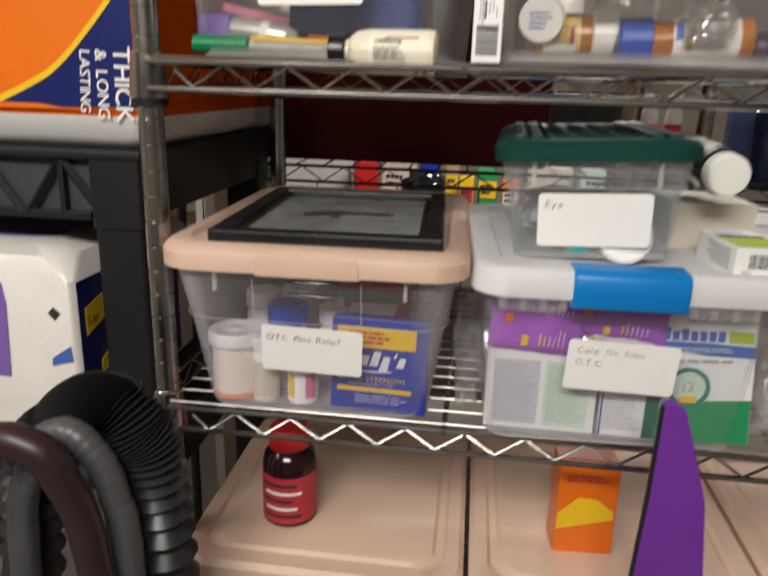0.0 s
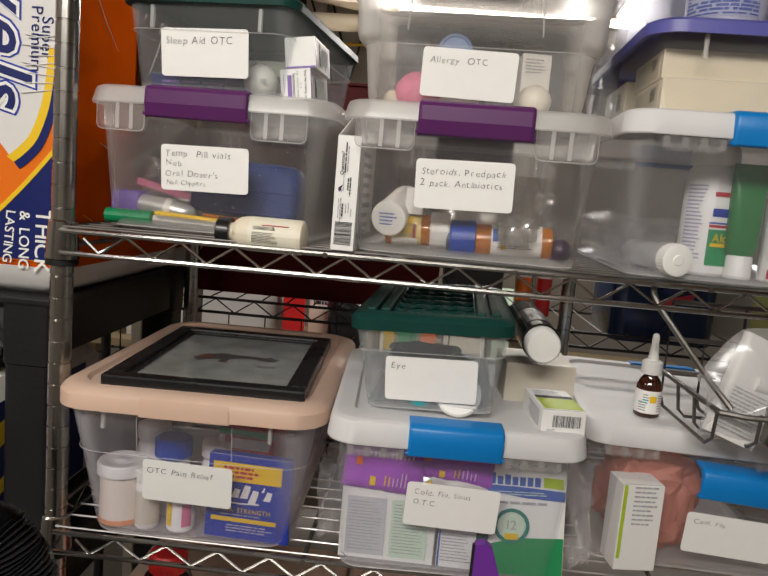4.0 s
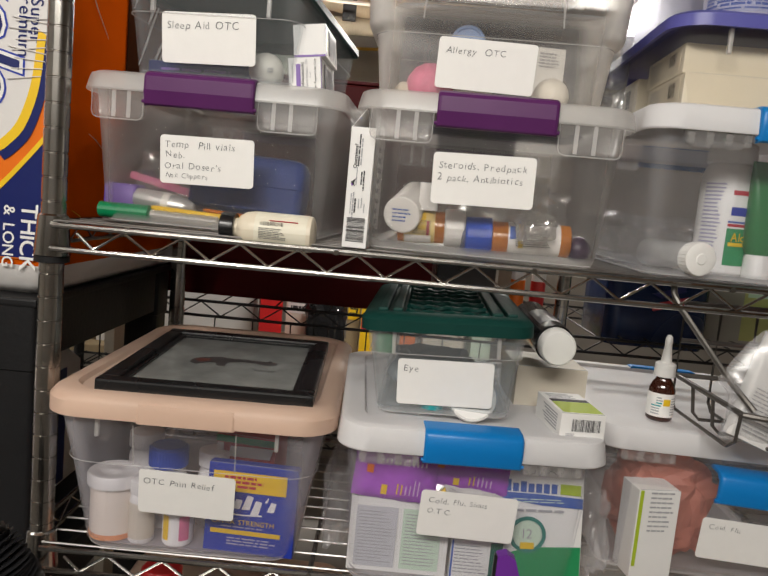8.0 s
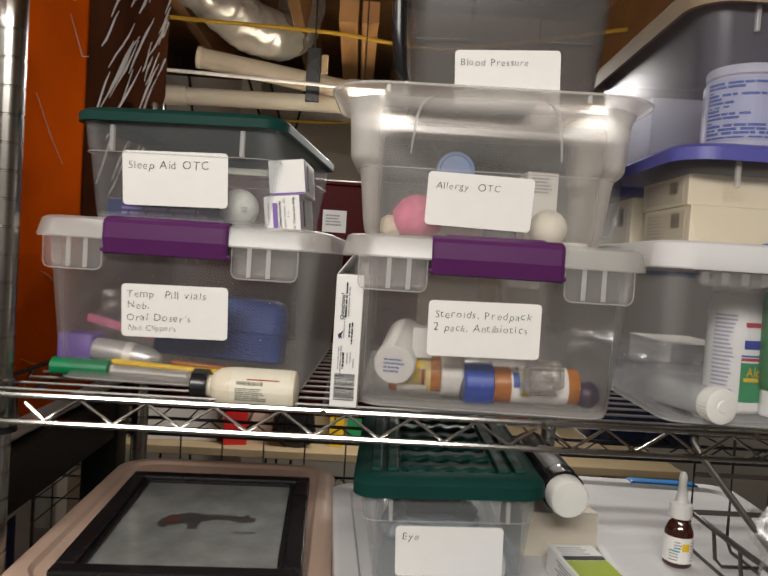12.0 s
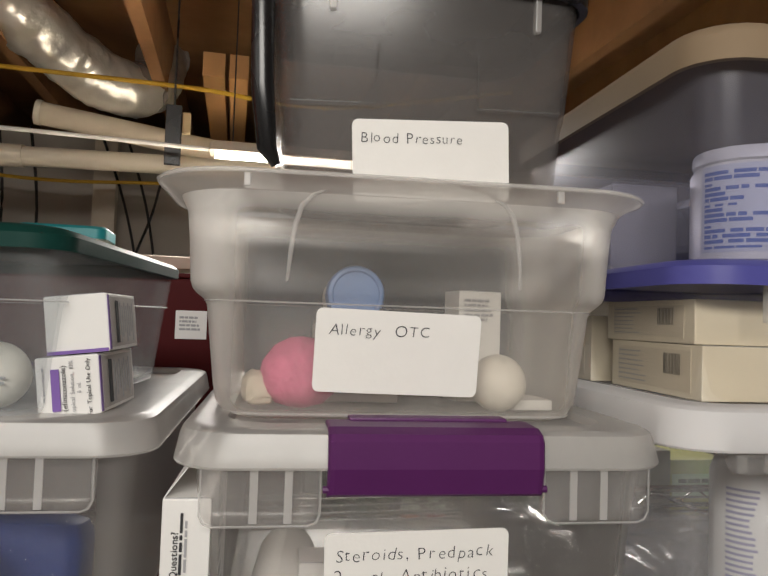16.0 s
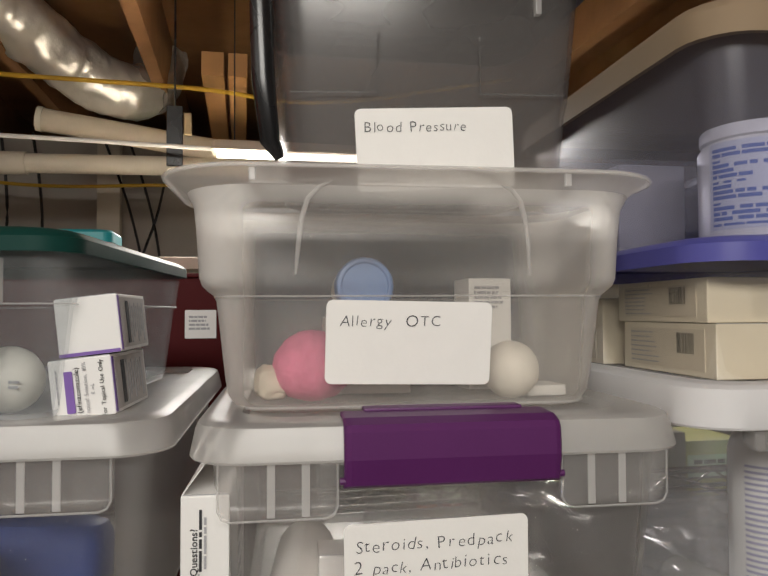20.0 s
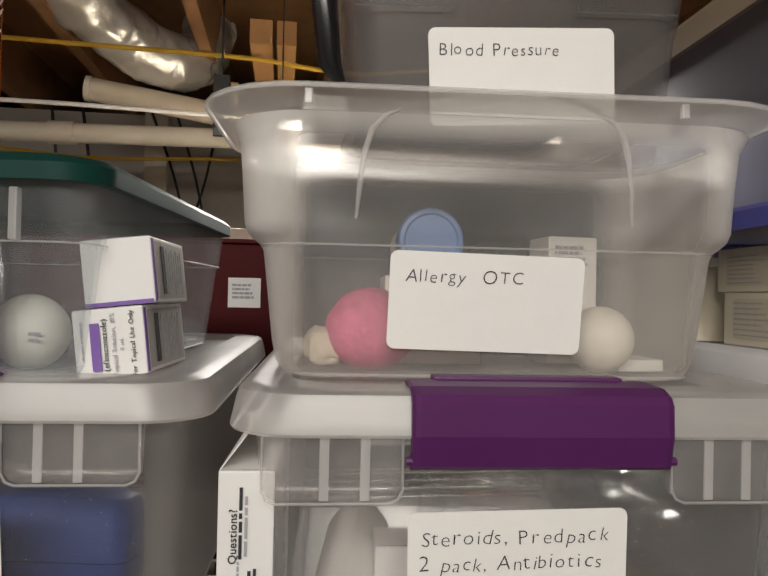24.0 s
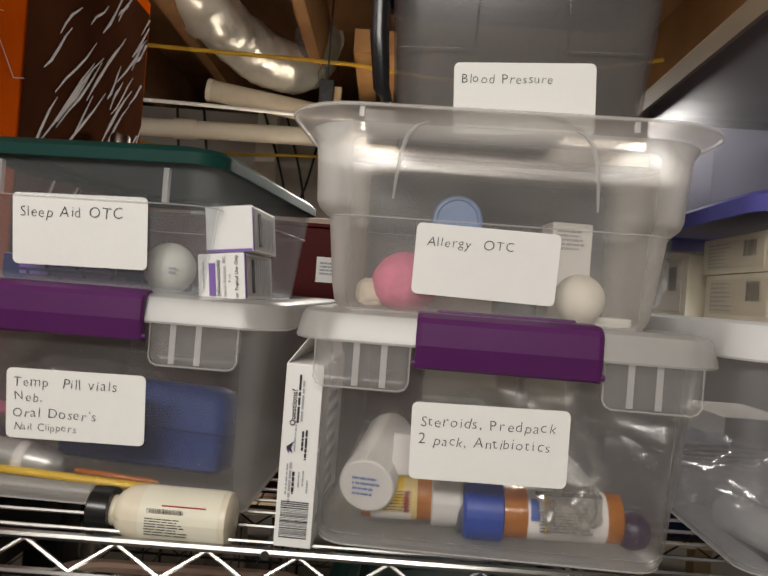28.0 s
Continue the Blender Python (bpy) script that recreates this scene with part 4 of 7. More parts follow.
v1 = vial(pose(0.366, 0.022, ZB + 0.026, 0, 88, -4), "amber pill vial with white cap lying down", 0.050, 0.0170, AMBER, 0.022, WHITE, 3, mat("cream_yellow_label", (0.80, 0.62, 0.26), 0.5))
for a0, a1, z0, z1, mm in ((-75, -20, 0.008, 0.020, ORANGE), (-60, 10, 0.022, 0.030, YELLOW), (-95, -40, 0.012, 0.018, BLUESTRIPE), (-20, 30, 0.031, 0.034, REDP), (30, 70, 0.008, 0.036, LABEL)):
    wrap_patch(v1, 0.0178, a0, a1, z0, z1, mm)
v2 = vial(pose(0.548, 0.004, ZB + 0.0255, 0, -92, -4), "amber pill vial with blue cap lying down", 0.082, 0.0170, AMBER, 0.028, BLUECAP, 8)
for a0, a1, z0, z1, mm in ((-30, 60, 0.050, 0.055, YELLOW), (0, 50, 0.058, 0.064, BLUESTRIPE), (60, 75, 0.014, 0.060, BARK)):
    wrap_patch(v2, 0.0178, a0, a1, z0, z1, mm)
b = root("dark_bottle_cap", pose(0.434, 0.012, ZB + 0.021, 0, 90, -3), "dark grey round cap in a storage box", "cap")
part("cap_shell", lathe([(0, 0.013), (0.001, 0.016), (0.014, 0.016), (0.016, 0.012)], 24), mat("slate_cap", (0.08, 0.09, 0.14), 0.4), b, smooth=True)
b = root("plum_ball", pose(0.557, 0.002, ZB + 0.006), "dark plum round object in a storage box", "ball")
part("ball_shell", lathe([(0, 0.005), (0.003, 0.010), (0.010, 0.0135), (0.018, 0.012), (0.024, 0.007), (0.026, 0.002)], 20), mat("plum", (0.035, 0.015, 0.05), 0.4), b, smooth=True)
b = root("foil_wrap", pose(0.505, -0.020, ZB + 0.020, 0, 0, 10), "crumpled clear cellophane wrap in a storage box", "wrap")
crumple(b, 0.036, 0.016, 0.034, clear("shiny_wrap", (0.9, 0.9, 0.88), 0.16, 0.12, 0.2, 30, 1.0, 0.3), 7, rough=2.2)
carton(pose(0.395, 0.004, ZB + 0.0445, 0, 0, -5), "small white carton in a storage box", 0.020, 0.03, 0.029, name="small_carton")
b = root("clear_bag", pose(0.50, 0.13, ZB + 0.006, 0, 0, -5), "clear crumpled plastic bag in a storage box", "bag")
crumple(b, 0.15, 0.14, 0.085, FILM, 5)

# ---- contents of the white-lidded box on the upper shelf ----
b = bottle(pose(0.728, 0.050, ZB + 0.004, 0, 0, -8), "white spray bottle with green label", [(0, 0.026), (0.003, 0.0285), (0.108, 0.0285), (0.118, 0.025), (0.123, 0.021), (0.125, 0.021)], WHITE, [(0.122, 0.024), (0.124, 0.0260), (0.142, 0.0250), (0.145, 0.021)], WHITE, name="spray_bottle")


wrap_patch(b, 0.0289, -8, 62, 0.012, 0.052, GREENP)
wrap_patch(b, 0.0289, -8, 62, 0.054, 0.057, REDP)
wrap_patch(b, 0.0289, -8, 62, 0.058, 0.060, BLUESTRIPE)
wrap_patch(b, 0.0290, -4, 56, 0.066, 0.075, BLUEP)
wrap_patch(b, 0.0289, -4, 44, 0.088, 0.093, REDP)
w = part("writing", writing([("Aloe", 0, 0, 0.0130)], None, 0.012, 0.04), YELLOW, b, "yellow printed word")
w.matrix_basis = pose(0, 0, 0, 0, 0, 24) @ pose(-0.0135, -0.0302, 0.0385)
wrap_patch(b, 0.0292, -2, 40, 0.033, 0.037, YELLOW)
rb_ = random.Random(2)
for i in range(22):
    wrap_patch(b, 0.0289, -66, -20 - rb_.uniform(0, 14), 0.010 + i * 0.0042, 0.0118 + i * 0.0042, PLILAC, "print_line")
b = bottle(pose(0.652, 0.058, ZB + 0.022, 90, 0, 10), "white bottle lying with its round cap forward", jar_prof(0.015, 0.09), clear("cloudy_bottle", (0.8, 0.8, 0.78), 0.6), [(0.084, 0.015), (0.085, 0.0165), (0.100, 0.0165), (0.101, 0.014), (0.101, 0.006), (0.102, 0.005)], WHITE, name="squeeze_bottle", ribs=30)
gb = root("green_tube", pose(0.756, 0.020, ZB + 0.004), "green lotion tube standing on its white cap", "tube")
part("cap", lathe([(0, 0.0130), (0.001, 0.0140), (0.024, 0.0135), (0.026, 0.012)], 20), WHITE, gb, smooth=True)
part("tube_body", loft([(0.026, 0.012, 0.012, 0.012), (0.035, 0.0165, 0.015, 0.013), (0.10, 0.018, 0.008, 0.006), (0.125, 0.0185, 0.002, 0.001)], 5), mat("green_tube_plastic", (0.03, 0.20, 0.06), 0.35), gb, smooth=True)
rb = bottle(pose(0.811, 0.015, ZB + 0.004), "red and white spray can", [(0, 0.031), (0.002, 0.033), (0.105, 0.033), (0.118, 0.026)], WHITE, [(0.118, 0.026), (0.120, 0.028), (0.138, 0.026), (0.140, 0.02)], RED, name="spray_can")
wrap_patch(rb, 0.0334, -70, 70, 0.004, 0.014, REDP)
wrap_patch(rb, 0.0334, -70, 70, 0.048, 0.076, REDP)
wrap_patch(rb, 0.0334, -70, 70, 0.092, 0.118, REDP)
wrap_patch(rb, 0.0337, -60, 40, 0.079, 0.089, BARK)
wrap_patch(rb, 0.0337, -55, 40, 0.060, 0.065, WHITE)
b = root("clear_bag", pose(0.67, 0.16, ZB + 0.006), "clear crumpled plastic bag in a storage box", "bag")
crumple(b, 0.14, 0.20, 0.060, FILM, 9)

# ---- lower shelf: pain relief box ----
b = bottle(pose(0.076, 0.010, ZA + 0.003), "ivory jar with white lid and peach foot in a storage box", [(0, 0.023), (0.002, 0.0255), (0.058, 0.0255), (0.060, 0.025)], mat("ivory_jar", (0.82, 0.74, 0.65), 0.4), [(0.059, 0.028), (0.060, 0.0295), (0.071, 0.0295), (0.0735, 0.028), (0.0735, 0.020), (0.0728, 0.019), (0.0728, 0.006), (0.0735, 0.005)], WHITE, (0.001, 0.007, 0.0257), mat("peach_band", (0.75, 0.33, 0.16), 0.5), name="jar", ribs=0)
bottle(pose(0.1245, 0.045, ZA + 0.003), "white bottle with large blue cap", jar_prof(0.021, 0.075), WHITE, [(0.071, 0.021), (0.072, 0.0222), (0.092, 0.0218), (0.095, 0.019)], BLUECAP, name="pill_bottle", ribs=40)
bottle(pose(0.112, -0.001, ZA + 0.003), "small white pill bottle with cream label", jar_prof(0.0140, 0.060), WHITE, [(0.055, 0.012), (0.056, 0.0135), (0.070, 0.0135), (0.071, 0.012)], WHITE, (0.006, 0.046, 0.0143), BEIGE, name="pill_bottle", ribs=30)
b = bottle(pose(0.152, 0.002, ZA + 0.003), "small pill bottle with yellow and pink label", jar_prof(0.0165, 0.052), WHITE, [(0.050, 0.013), (0.051, 0.015), (0.064, 0.015), (0.065, 0.013)], WHITE, (0.004, 0.040, 0.0169), LABEL, name="pill_bottle", ribs=30)
wrap_patch(b, 0.0173, -50, -20, 0.008, 0.036, YELLOW)
wrap_patch(b, 0.0173, 20, 60, 0.008, 0.036, PINK)
bottle(pose(0.176, 0.055, ZA + 0.003), "white pill bottle behind others in a storage box", jar_prof(0.018, 0.075), WHITE, [(0.072, 0.016), (0.073, 0.018), (0.090, 0.018), (0.091, 0.016)], WHITE, name="pill_bottle", ribs=36)
bottle(pose(0.088, 0.075, ZA + 0.003), "white pill bottle behind others in a storage box", jar_prof(0.020, 0.085), WHITE, [(0.080, 0.018), (0.081, 0.020), (0.098, 0.020), (0.099, 0.018)], WHITE, name="pill_bottle", ribs=36)
bb = carton(pose(0.234, -0.012, ZA + 0.003, -3, 0, -3), "royal blue powder pack with yellow band", 0.100, 0.016, 0.099, BLUEP, name="powder_pack")
plate(bb, pose(-0.003, -0.0009, 0.0800), 0.082, 0.022, YELLOW, label="yellow printed band")
bars(bb, pose(-0.008, -0.0018, 0.0800), 0.046, 0.015, 3, REDP, 4, fill=0.6)
# white lettering-like swash: leaning blocks over a curved underline
for k, (x, w_, h0, h1) in enumerate(((-0.034, 0.010, 0.049, 0.066), (-0.021, 0.009, 0.050, 0.061), (-0.010, 0.009, 0.050, 0.066), (0.001, 0.009, 0.045, 0.061), (0.013, 0.003, 0.060, 0.066), (0.018, 0.008, 0.050, 0.061))):
    lean = 0.22
    shape(bb, [(x + (h0 - 0.05) * lean, h0), (x + w_ + (h0 - 0.05) * lean, h0), (x + w_ + (h1 - 0.05) * lean, h1 - 0.001), (x + 0.002 + (h1 - 0.05) * lean, h1)], WHITE, -0.0009, "emblem", "white lettering-like block")
shape(bb, [(-0.036, 0.0440), (-0.010, 0.0425), (0.014, 0.0440), (0.012, 0.0455), (-0.010, 0.0440), (-0.036, 0.0450)], WHITE, -0.0009, "emblem", "white underline")
w = part("writing", writing([("EXTRA STRENGTH", -0.042, 0.0325, 0.0078)], None, 0.0, 0.06), YELLOW, bb, "yellow printed lettering")
w.location.y = -0.0013
bars(bb, pose(-0.004, -0.0013, 0.0295), 0.056, 0.0022, 1, PLILAC, 12)
plate(bb, pose(-0.004, -0.0009, 0.0235), 0.078, 0.0050, YELLOW)
bars(bb, pose(0.004, -0.0013, 0.0135), 0.056, 0.010, 3, PLILAC, 9, fill=0.45)
part("film_corner", cube(0.0500, 0.0535, 0.004, 0.0046, 0.004, 0.097), FILM, bb, "clear sealed film edge")
rg = carton(pose(0.213, 0.050, ZA + 0.004, 0, 0, -8), "red and green medicine carton behind a blue carton", 0.072, 0.05, 0.110, RED, name="medicine_carton")
plate(rg, pose(0.0, -0.0009, 0.105), 0.072, 0.008, GREENP)
shape(rg, [(-0.022, 0.084), (-0.018, 0.097), (0.034, 0.099), (0.030, 0.086)], WHITE, -0.0009, "emblem", "white lettering-like patch")
plate(rg, pose(-0.031, -0.001, 0.085), 0.008, 0.030, CARD)

for x, y, w_, d_, h_, sd in ((0.326, 0.070, 0.034, 0.15, 0.100, 31), (0.617, 0.060, 0.030, 0.16, 0.110, 37)):
    b = root("clear_bag", pose(x, y, ZA), "crumpled clear plastic bag pushed between storage boxes", "bag", "bags between boxes")
    crumple(b, w_, d_, h_, BAGFILM, sd, "bag_film", 1.2)

# ---- lower shelf: cold and flu box ----
wc = carton(pose(0.398, -0.021, ZA + 0.003, 0, 0, 0), "white carton with pale green printed tables", 0.108, 0.030, 0.084, name="medicine_carton")
plate(wc, pose(-0.025, -0.0009, 0.040), 0.044, 0.068, mat("lavender_table", (0.58, 0.58, 0.62), 0.5))
plate(wc, pose(0.024, -0.0009, 0.040), 0.042, 0.068, PALEG)
bars(wc, pose(-0.025, -0.0016, 0.040), 0.038, 0.060, 16, GREYP, 3, fill=0.3)
bars(wc, pose(0.024, -0.0016, 0.040), 0.036, 0.060, 16, GREYP, 5, fill=0.3)
w2 = carton(pose(0.484, -0.021, ZA + 0.003, 0, 0, 0), "white carton with small print and blue edge", 0.056, 0.030, 0.046, name="medicine_carton")
plate(w2, pose(-0.0265, -0.0009, 0.023), 0.002, 0.044, BLUESTRIPE)
plate(w2, pose(0.021, -0.0009, 0.023), 0.013, 0.044, mat("deep_green_print", (0.02, 0.13, 0.08), 0.5))
bars(w2, pose(-0.006, -0.0009, 0.024), 0.036, 0.034, 9, GREYP, 8, fill=0.3)
tc_ = carton(pose(0.5535, -0.022, ZA + 0.003, -4, -3, 0), "tall white carton with blue band and green foot", 0.090, 0.035, 0.138, name="medicine_carton")
shape(tc_, [(-0.044, 0.104), (0.0, 0.1025), (0.044, 0.099), (0.044, 0.088), (0.0, 0.0905), (-0.044, 0.097)], BLUESTRIPE, -0.0009, "print", "blue swoosh band")
bars(tc_, pose(0.004, -0.0017, 0.0955), 0.070, 0.0055, 2, PALEG, 14, fill=0.35)
# lettering-like row of blocks and a green square
for k in range(7):
    x = -0.040 + k * 0.0083
    hh = 0.0125 if k == 0 else 0.0085 + 0.0022 * (k == 2)
    shape(tc_, [(x, 0.1055 - 0.0003 * k), (x + 0.0062, 0.1052 - 0.0003 * k), (x + 0.0062, 0.1052 + hh), (x, 0.1055 + hh)], BLUESTRIPE, -0.0009, "emblem", "blue lettering-like block")
shape(tc_, [(0.0195, 0.1035), (0.0415, 0.1020), (0.0415, 0.1135), (0.0195, 0.1145)], LIME, -0.0009, "emblem", "green square patch")
shape(tc_, [(-0.044, 0.001), (0.044, 0.001), (0.044, 0.046), (-0.010, 0.044), (-0.044, 0.034)], GREENP, -0.0009, "print", "green printed foot")
part("ring", lathe([(0, 0.020), (0.0006, 0.020), (0.0006, 0.016), (0, 0.016)], 32, (False, False)), mat("teal_ring_print", (0.03, 0.22, 0.18), 0.5), tc_).matrix_basis = pose(-0.014, -0.0016, 0.058, 90, 0, 0)
part("disc", lathe([(0, 0.0155), (0.0003, 0.0155)], 32), PALEG, tc_).matrix_basis = pose(-0.014, -0.0016, 0.058, 90, 0, 0)
w = part("writing", writing([("12", -0.022, 0.054, 0.015)], None, 0.0), GREYP, tc_)
w.location.y = -0.0024
plate(tc_, pose(-0.014, -0.0022, 0.046), 0.015, 0.007, YELLOW)
bars(tc_, pose(0.004, -0.0016, 0.0845), 0.074, 0.0050, 1, GREYP, 3)
w = part("writing", tube(tube(bmesh.new(), [(-0.018, 0, 0.137), (-0.015, 0, 0.133), (-0.010, 0, 0.135), (-0.008, 0, 0.139)], 0.0006, 4), [(-0.004, 0, 0.133), (0.001, 0, 0.140), (0.004, 0, 0.134), (0.008, 0, 0.138), (0.012, 0, 0.137), (0.016, 0, 0.133), (0.022, 0, 0.138)], 0.0006, 4), INK, tc_, "pen scribble")
w.location.y, w.location.z = -0.0008, -0.010


def snack_bag(m, w_, h_, d_, seed, label):
    """A pillow bag of shiny film with crimped ends and rows of small print."""
    g = root("purple_snack_bag", m, label, "bag", "purple bags")
    nx, nz = 26, 14

    def skin(x, z):
        u, v = x / (w_ / 2), z / (h_ / 2)
        q = Vector((x * 38 + seed, z * 46, seed))
        fat = max(0.0, (1 - u * u) * (1 - v * v)) ** 0.5
        return -d_ / 2 * fat * (1 + 0.35 * noise.noise(q)) - 0.0022 * abs(noise.noise(q * 2.6))

    def at(i, k):
        x, z = w_ * (i / nx - 0.5), h_ * (k / nz - 0.5)
        return x + 0.002 * noise.noise(Vector((z * 90, seed, 0))), z + 0.003 * noise.noise(Vector((x * 60, 0, seed)))

    bm = bmesh.new()
    for sy in (1, -0.6):
        grid = []
        for k in range(nz + 1):
            row = []
            for i in range(nx + 1):
                x, z = at(i, k)
                row.append(bm.verts.new((x, sy * skin(x, z), z)))
            grid.append(row)
        for r0, r1 in zip(grid, grid[1:]):
            for i in range(nx):
                bm.faces.new((r0[i], r0[i + 1], r1[i + 1], r1[i]))
    part("bag_film", bm, BRIGHTPURPLE, g, smooth=True)

    def patch(x0, x1, z0, z1, material, lab=""):
        bm = bmesh.new()
        prev = None
        for i in range(5):
            x = x0 + (x1 - x0) * i / 4
            cur = [bm.verts.new((x, skin(x, z) - 0.0012, z)) for z in (z0, (z0 + z1) / 2, z1)]
            if prev:
                for j in (0, 1):
                    bm.faces.new((prev[j], cur[j], cur[j + 1], prev[j + 1]))
            prev = cur
        part("print", bm, material, g, lab)

    rnd = random.Random(seed)
    for k in range(11):
        x = -w_ * 0.20 + k * w_ * 0.052
        patch(x, x + w_ * 0.024, h_ * 0.19, h_ * (0.19 + rnd.uniform(0.05, 0.12)), PINKPRINT)
    for k in range(6):
        x = w_ * 0.02 + k * w_ * 0.05
        patch(x, x + w_ * 0.016, -h_ * 0.34, -h_ * 0.34 + h_ * rnd.uniform(0.16, 0.30), PINKPRINT if k > 1 else YELLOW)
    patch(-w_ * 0.36, -w_ * 0.28, -h_ * 0.02, h_ * 0.13, ORANGE, "orange spot")
    patch(-w_ * 0.16, -w_ * 0.09, -h_ * 0.38, -h_ * 0.20, YELLOW, "yellow spot")
    return g


PINKPRINT = mat("pale_pink_print", (0.70, 0.45, 0.72), 0.4, 0, 0.1, 40)
snack_bag(pose(0.3890, -0.018, ZA + 0.1155, -6, 4, 2), 0.090, 0.060, 0.026, 4, "shiny purple printed bag lying on a carton")
snack_bag(pose(0.4660, -0.010, ZA + 0.1235, -8, 3, -3), 0.092, 0.044, 0.024, 9, "shiny purple printed bag tucked under a lid")
pk = root("printed_packet", pose(0.4390, -0.034, ZA + 0.0940, -12, 12, 0), "small green and yellow printed packet corner", "packet")
shape(pk, [(-0.010, -0.008), (0.010, -0.010), (0.008, 0.002), (-0.001, 0.016), (-0.010, 0.004)], mat("olive_print", (0.16, 0.17, 0.03), 0.4), 0.0, "packet_film", t=0.0015)
shape(pk, [(-0.0095, 0.003), (-0.001, 0.0155), (0.003, 0.008), (-0.004, 0.002)], YELLOW, -0.0018)
sl = root("grey_sachet", pose(0.470, -0.022, ZA + 0.074, -14, 4, 0), "crumpled silver grey sachet with dark lettering on cartons", "sachet")
crumple(sl, 0.066, 0.012, 0.036, mat("grey_sachet_film", (0.60, 0.58, 0.55), 0.3, 0, 0.15, 30, 0.6, 60), 8, "sachet_film", smooth=True)
bars(sl, pose(-0.014, -0.0078, 0.020, 0, 14, 0), 0.024, 0.014, 5, GREYP, 4, fill=0.35)
bars(sl, pose(0.014, -0.0080, 0.017, 0, 20, 0), 0.026, 0.012, 3, BARK, 6, fill=0.6)

# ---- on top of the lower boxes ----
LIDW = ZA + 0.156 + 0.018
beige = carton(pose(0.5685, 0.085, LIDW, 0, 0, 2), "plain beige card box standing on a white lid", 0.086, 0.090, 0.049, BEIGE, name="card_box")
gc = carton(pose(0.5765, -0.034, LIDW + 0.0005, 0, 0, 5), "white medicine carton with lime green band and barcode", 0.048, 0.085, 0.028, name="medicine_carton")
barcode(gc, pose(0.003, -0.0008, 0.016), 0.030, 0.013, 7)
bars(gc, pose(-0.012, -0.0008, 0.006), 0.012, 0.003, 2, GREYP, 3)
part("print", cube(-0.020, 0.0225, 0.006, 0.045, 0.028, 0.0284), LIME, gc, "lime green printed panel")
part("print", cube(-0.020, 0.0225, 0.047, 0.056, 0.028, 0.0284), BARK, gc)
for k in range(4):
    part("print_line", cube(-0.018, 0.012 - 0.004 * (k % 2), 0.060 + 0.005 * k, 0.062 + 0.005 * k, 0.028, 0.0283), GREYP, gc)
for k in range(6):
    part("print_line", cube(-0.0244, -0.024, 0.012, 0.050 + 0.005 * (k % 3), 0.006 + 0.0032 * k, 0.0075 + 0.0032 * k), GREYP, gc)
can = bottle(pose(0.5575, 0.026, LIDW + 0.084, -86, 0, 2), "black spray can lying down with white cap", [(0.018, 0.0205), (0.020, 0.0225), (0.150, 0.0225), (0.156, 0.020)], BLACKWRAP, [(0, 0.0185), (0.002, 0.0200), (0.018, 0.0205), (0.019, 0.019)], WHITE, name="spray_can")
wrap_patch(can, 0.0228, -40, 60, 0.040, 0.100, DARKGREY)
dr = root("dropper_bottle", pose(0.700, 0.080, ZA + 0.1745, 0, 0, -10), "brown glass dropper bottle with white pipette cap", "dropper bottle")
part("glass_body", lathe([(0, 0.0130), (0.002, 0.0150), (0.038, 0.0150), (0.046, 0.0115), (0.050, 0.0085), (0.056, 0.0085)], 28), BROWNGLASS, dr, smooth=True)
part("label", lathe([(0.006, 0.0152), (0.006, 0.0155), (0.034, 0.0155), (0.034, 0.0152)], 28, (False, False)), LABEL, dr, "white paper label", smooth=True)
part("cap", lathe([(0.053, 0.0118), (0.054, 0.0124), (0.068, 0.0118), (0.070, 0.009)], 28), WHITE, dr, smooth=True)
part("teat", lathe([(0.069, 0.0065), (0.074, 0.0060), (0.090, 0.0042), (0.096, 0.0045), (0.101, 0.0035), (0.103, 0.0015)], 20), WHITE, dr, smooth=True)
wrap_patch(dr, 0.0158, 0, 30, 0.020, 0.028, YELLOW)
for k in range(7):
    wrap_patch(dr, 0.0157, -50 if k < 4 else -30, -8 + 3 * (k % 3) if k > 2 else -14, 0.009 + 0.0032 * k, 0.0105 + 0.0032 * k, TEAL if k in (3, 4) else GREYP, "print_line")
for k in range(7):
    wrap_patch(dr, 0.0157, 34, 62 + 4 * (k % 2), 0.009 + 0.0032 * k, 0.0102 + 0.0032 * k, GREYP, "print_line")

# picture frame lying on the peach lid
pf = root("picture_frame", pose(0.1765, 0.106, ZA + 0.1795, 0, 0, 2.3), "black plastic picture frame lying flat on a lid", "picture frame")
fw, fd, fb, fh = 0.113, 0.145, 0.019, 0.0150
for nm, c in (("frame_side", (-fw, -fw + fb, -fd + fb, fd - fb)), ("frame_side", (fw - fb, fw, -fd + fb, fd - fb)), ("frame_end", (-fw, fw, -fd, -fd + fb)), ("frame_end", (-fw, fw, fd - fb, fd))):
    part(nm, cube(c[0], c[1], c[2], c[3], 0, fh, 0.0025), FRAMEBLK, pf)
for nm, c in (("inner_lip", (-fw + fb, -fw + fb + 0.006, -fd + fb, fd - fb)), ("inner_lip", (fw - fb - 0.006, fw - fb, -fd + fb, fd - fb)), ("inner_lip", (-fw + fb + 0.006, fw - fb - 0.006, -fd + fb, -fd + fb + 0.006)), ("inner_lip", (-fw + fb + 0.006, fw - fb - 0.006, fd - fb - 0.006, fd - fb))):
    part(nm, cube(c[0], c[1], c[2], c[3], 0.003, 0.0115, 0.001), FRAMEBLK, pf)
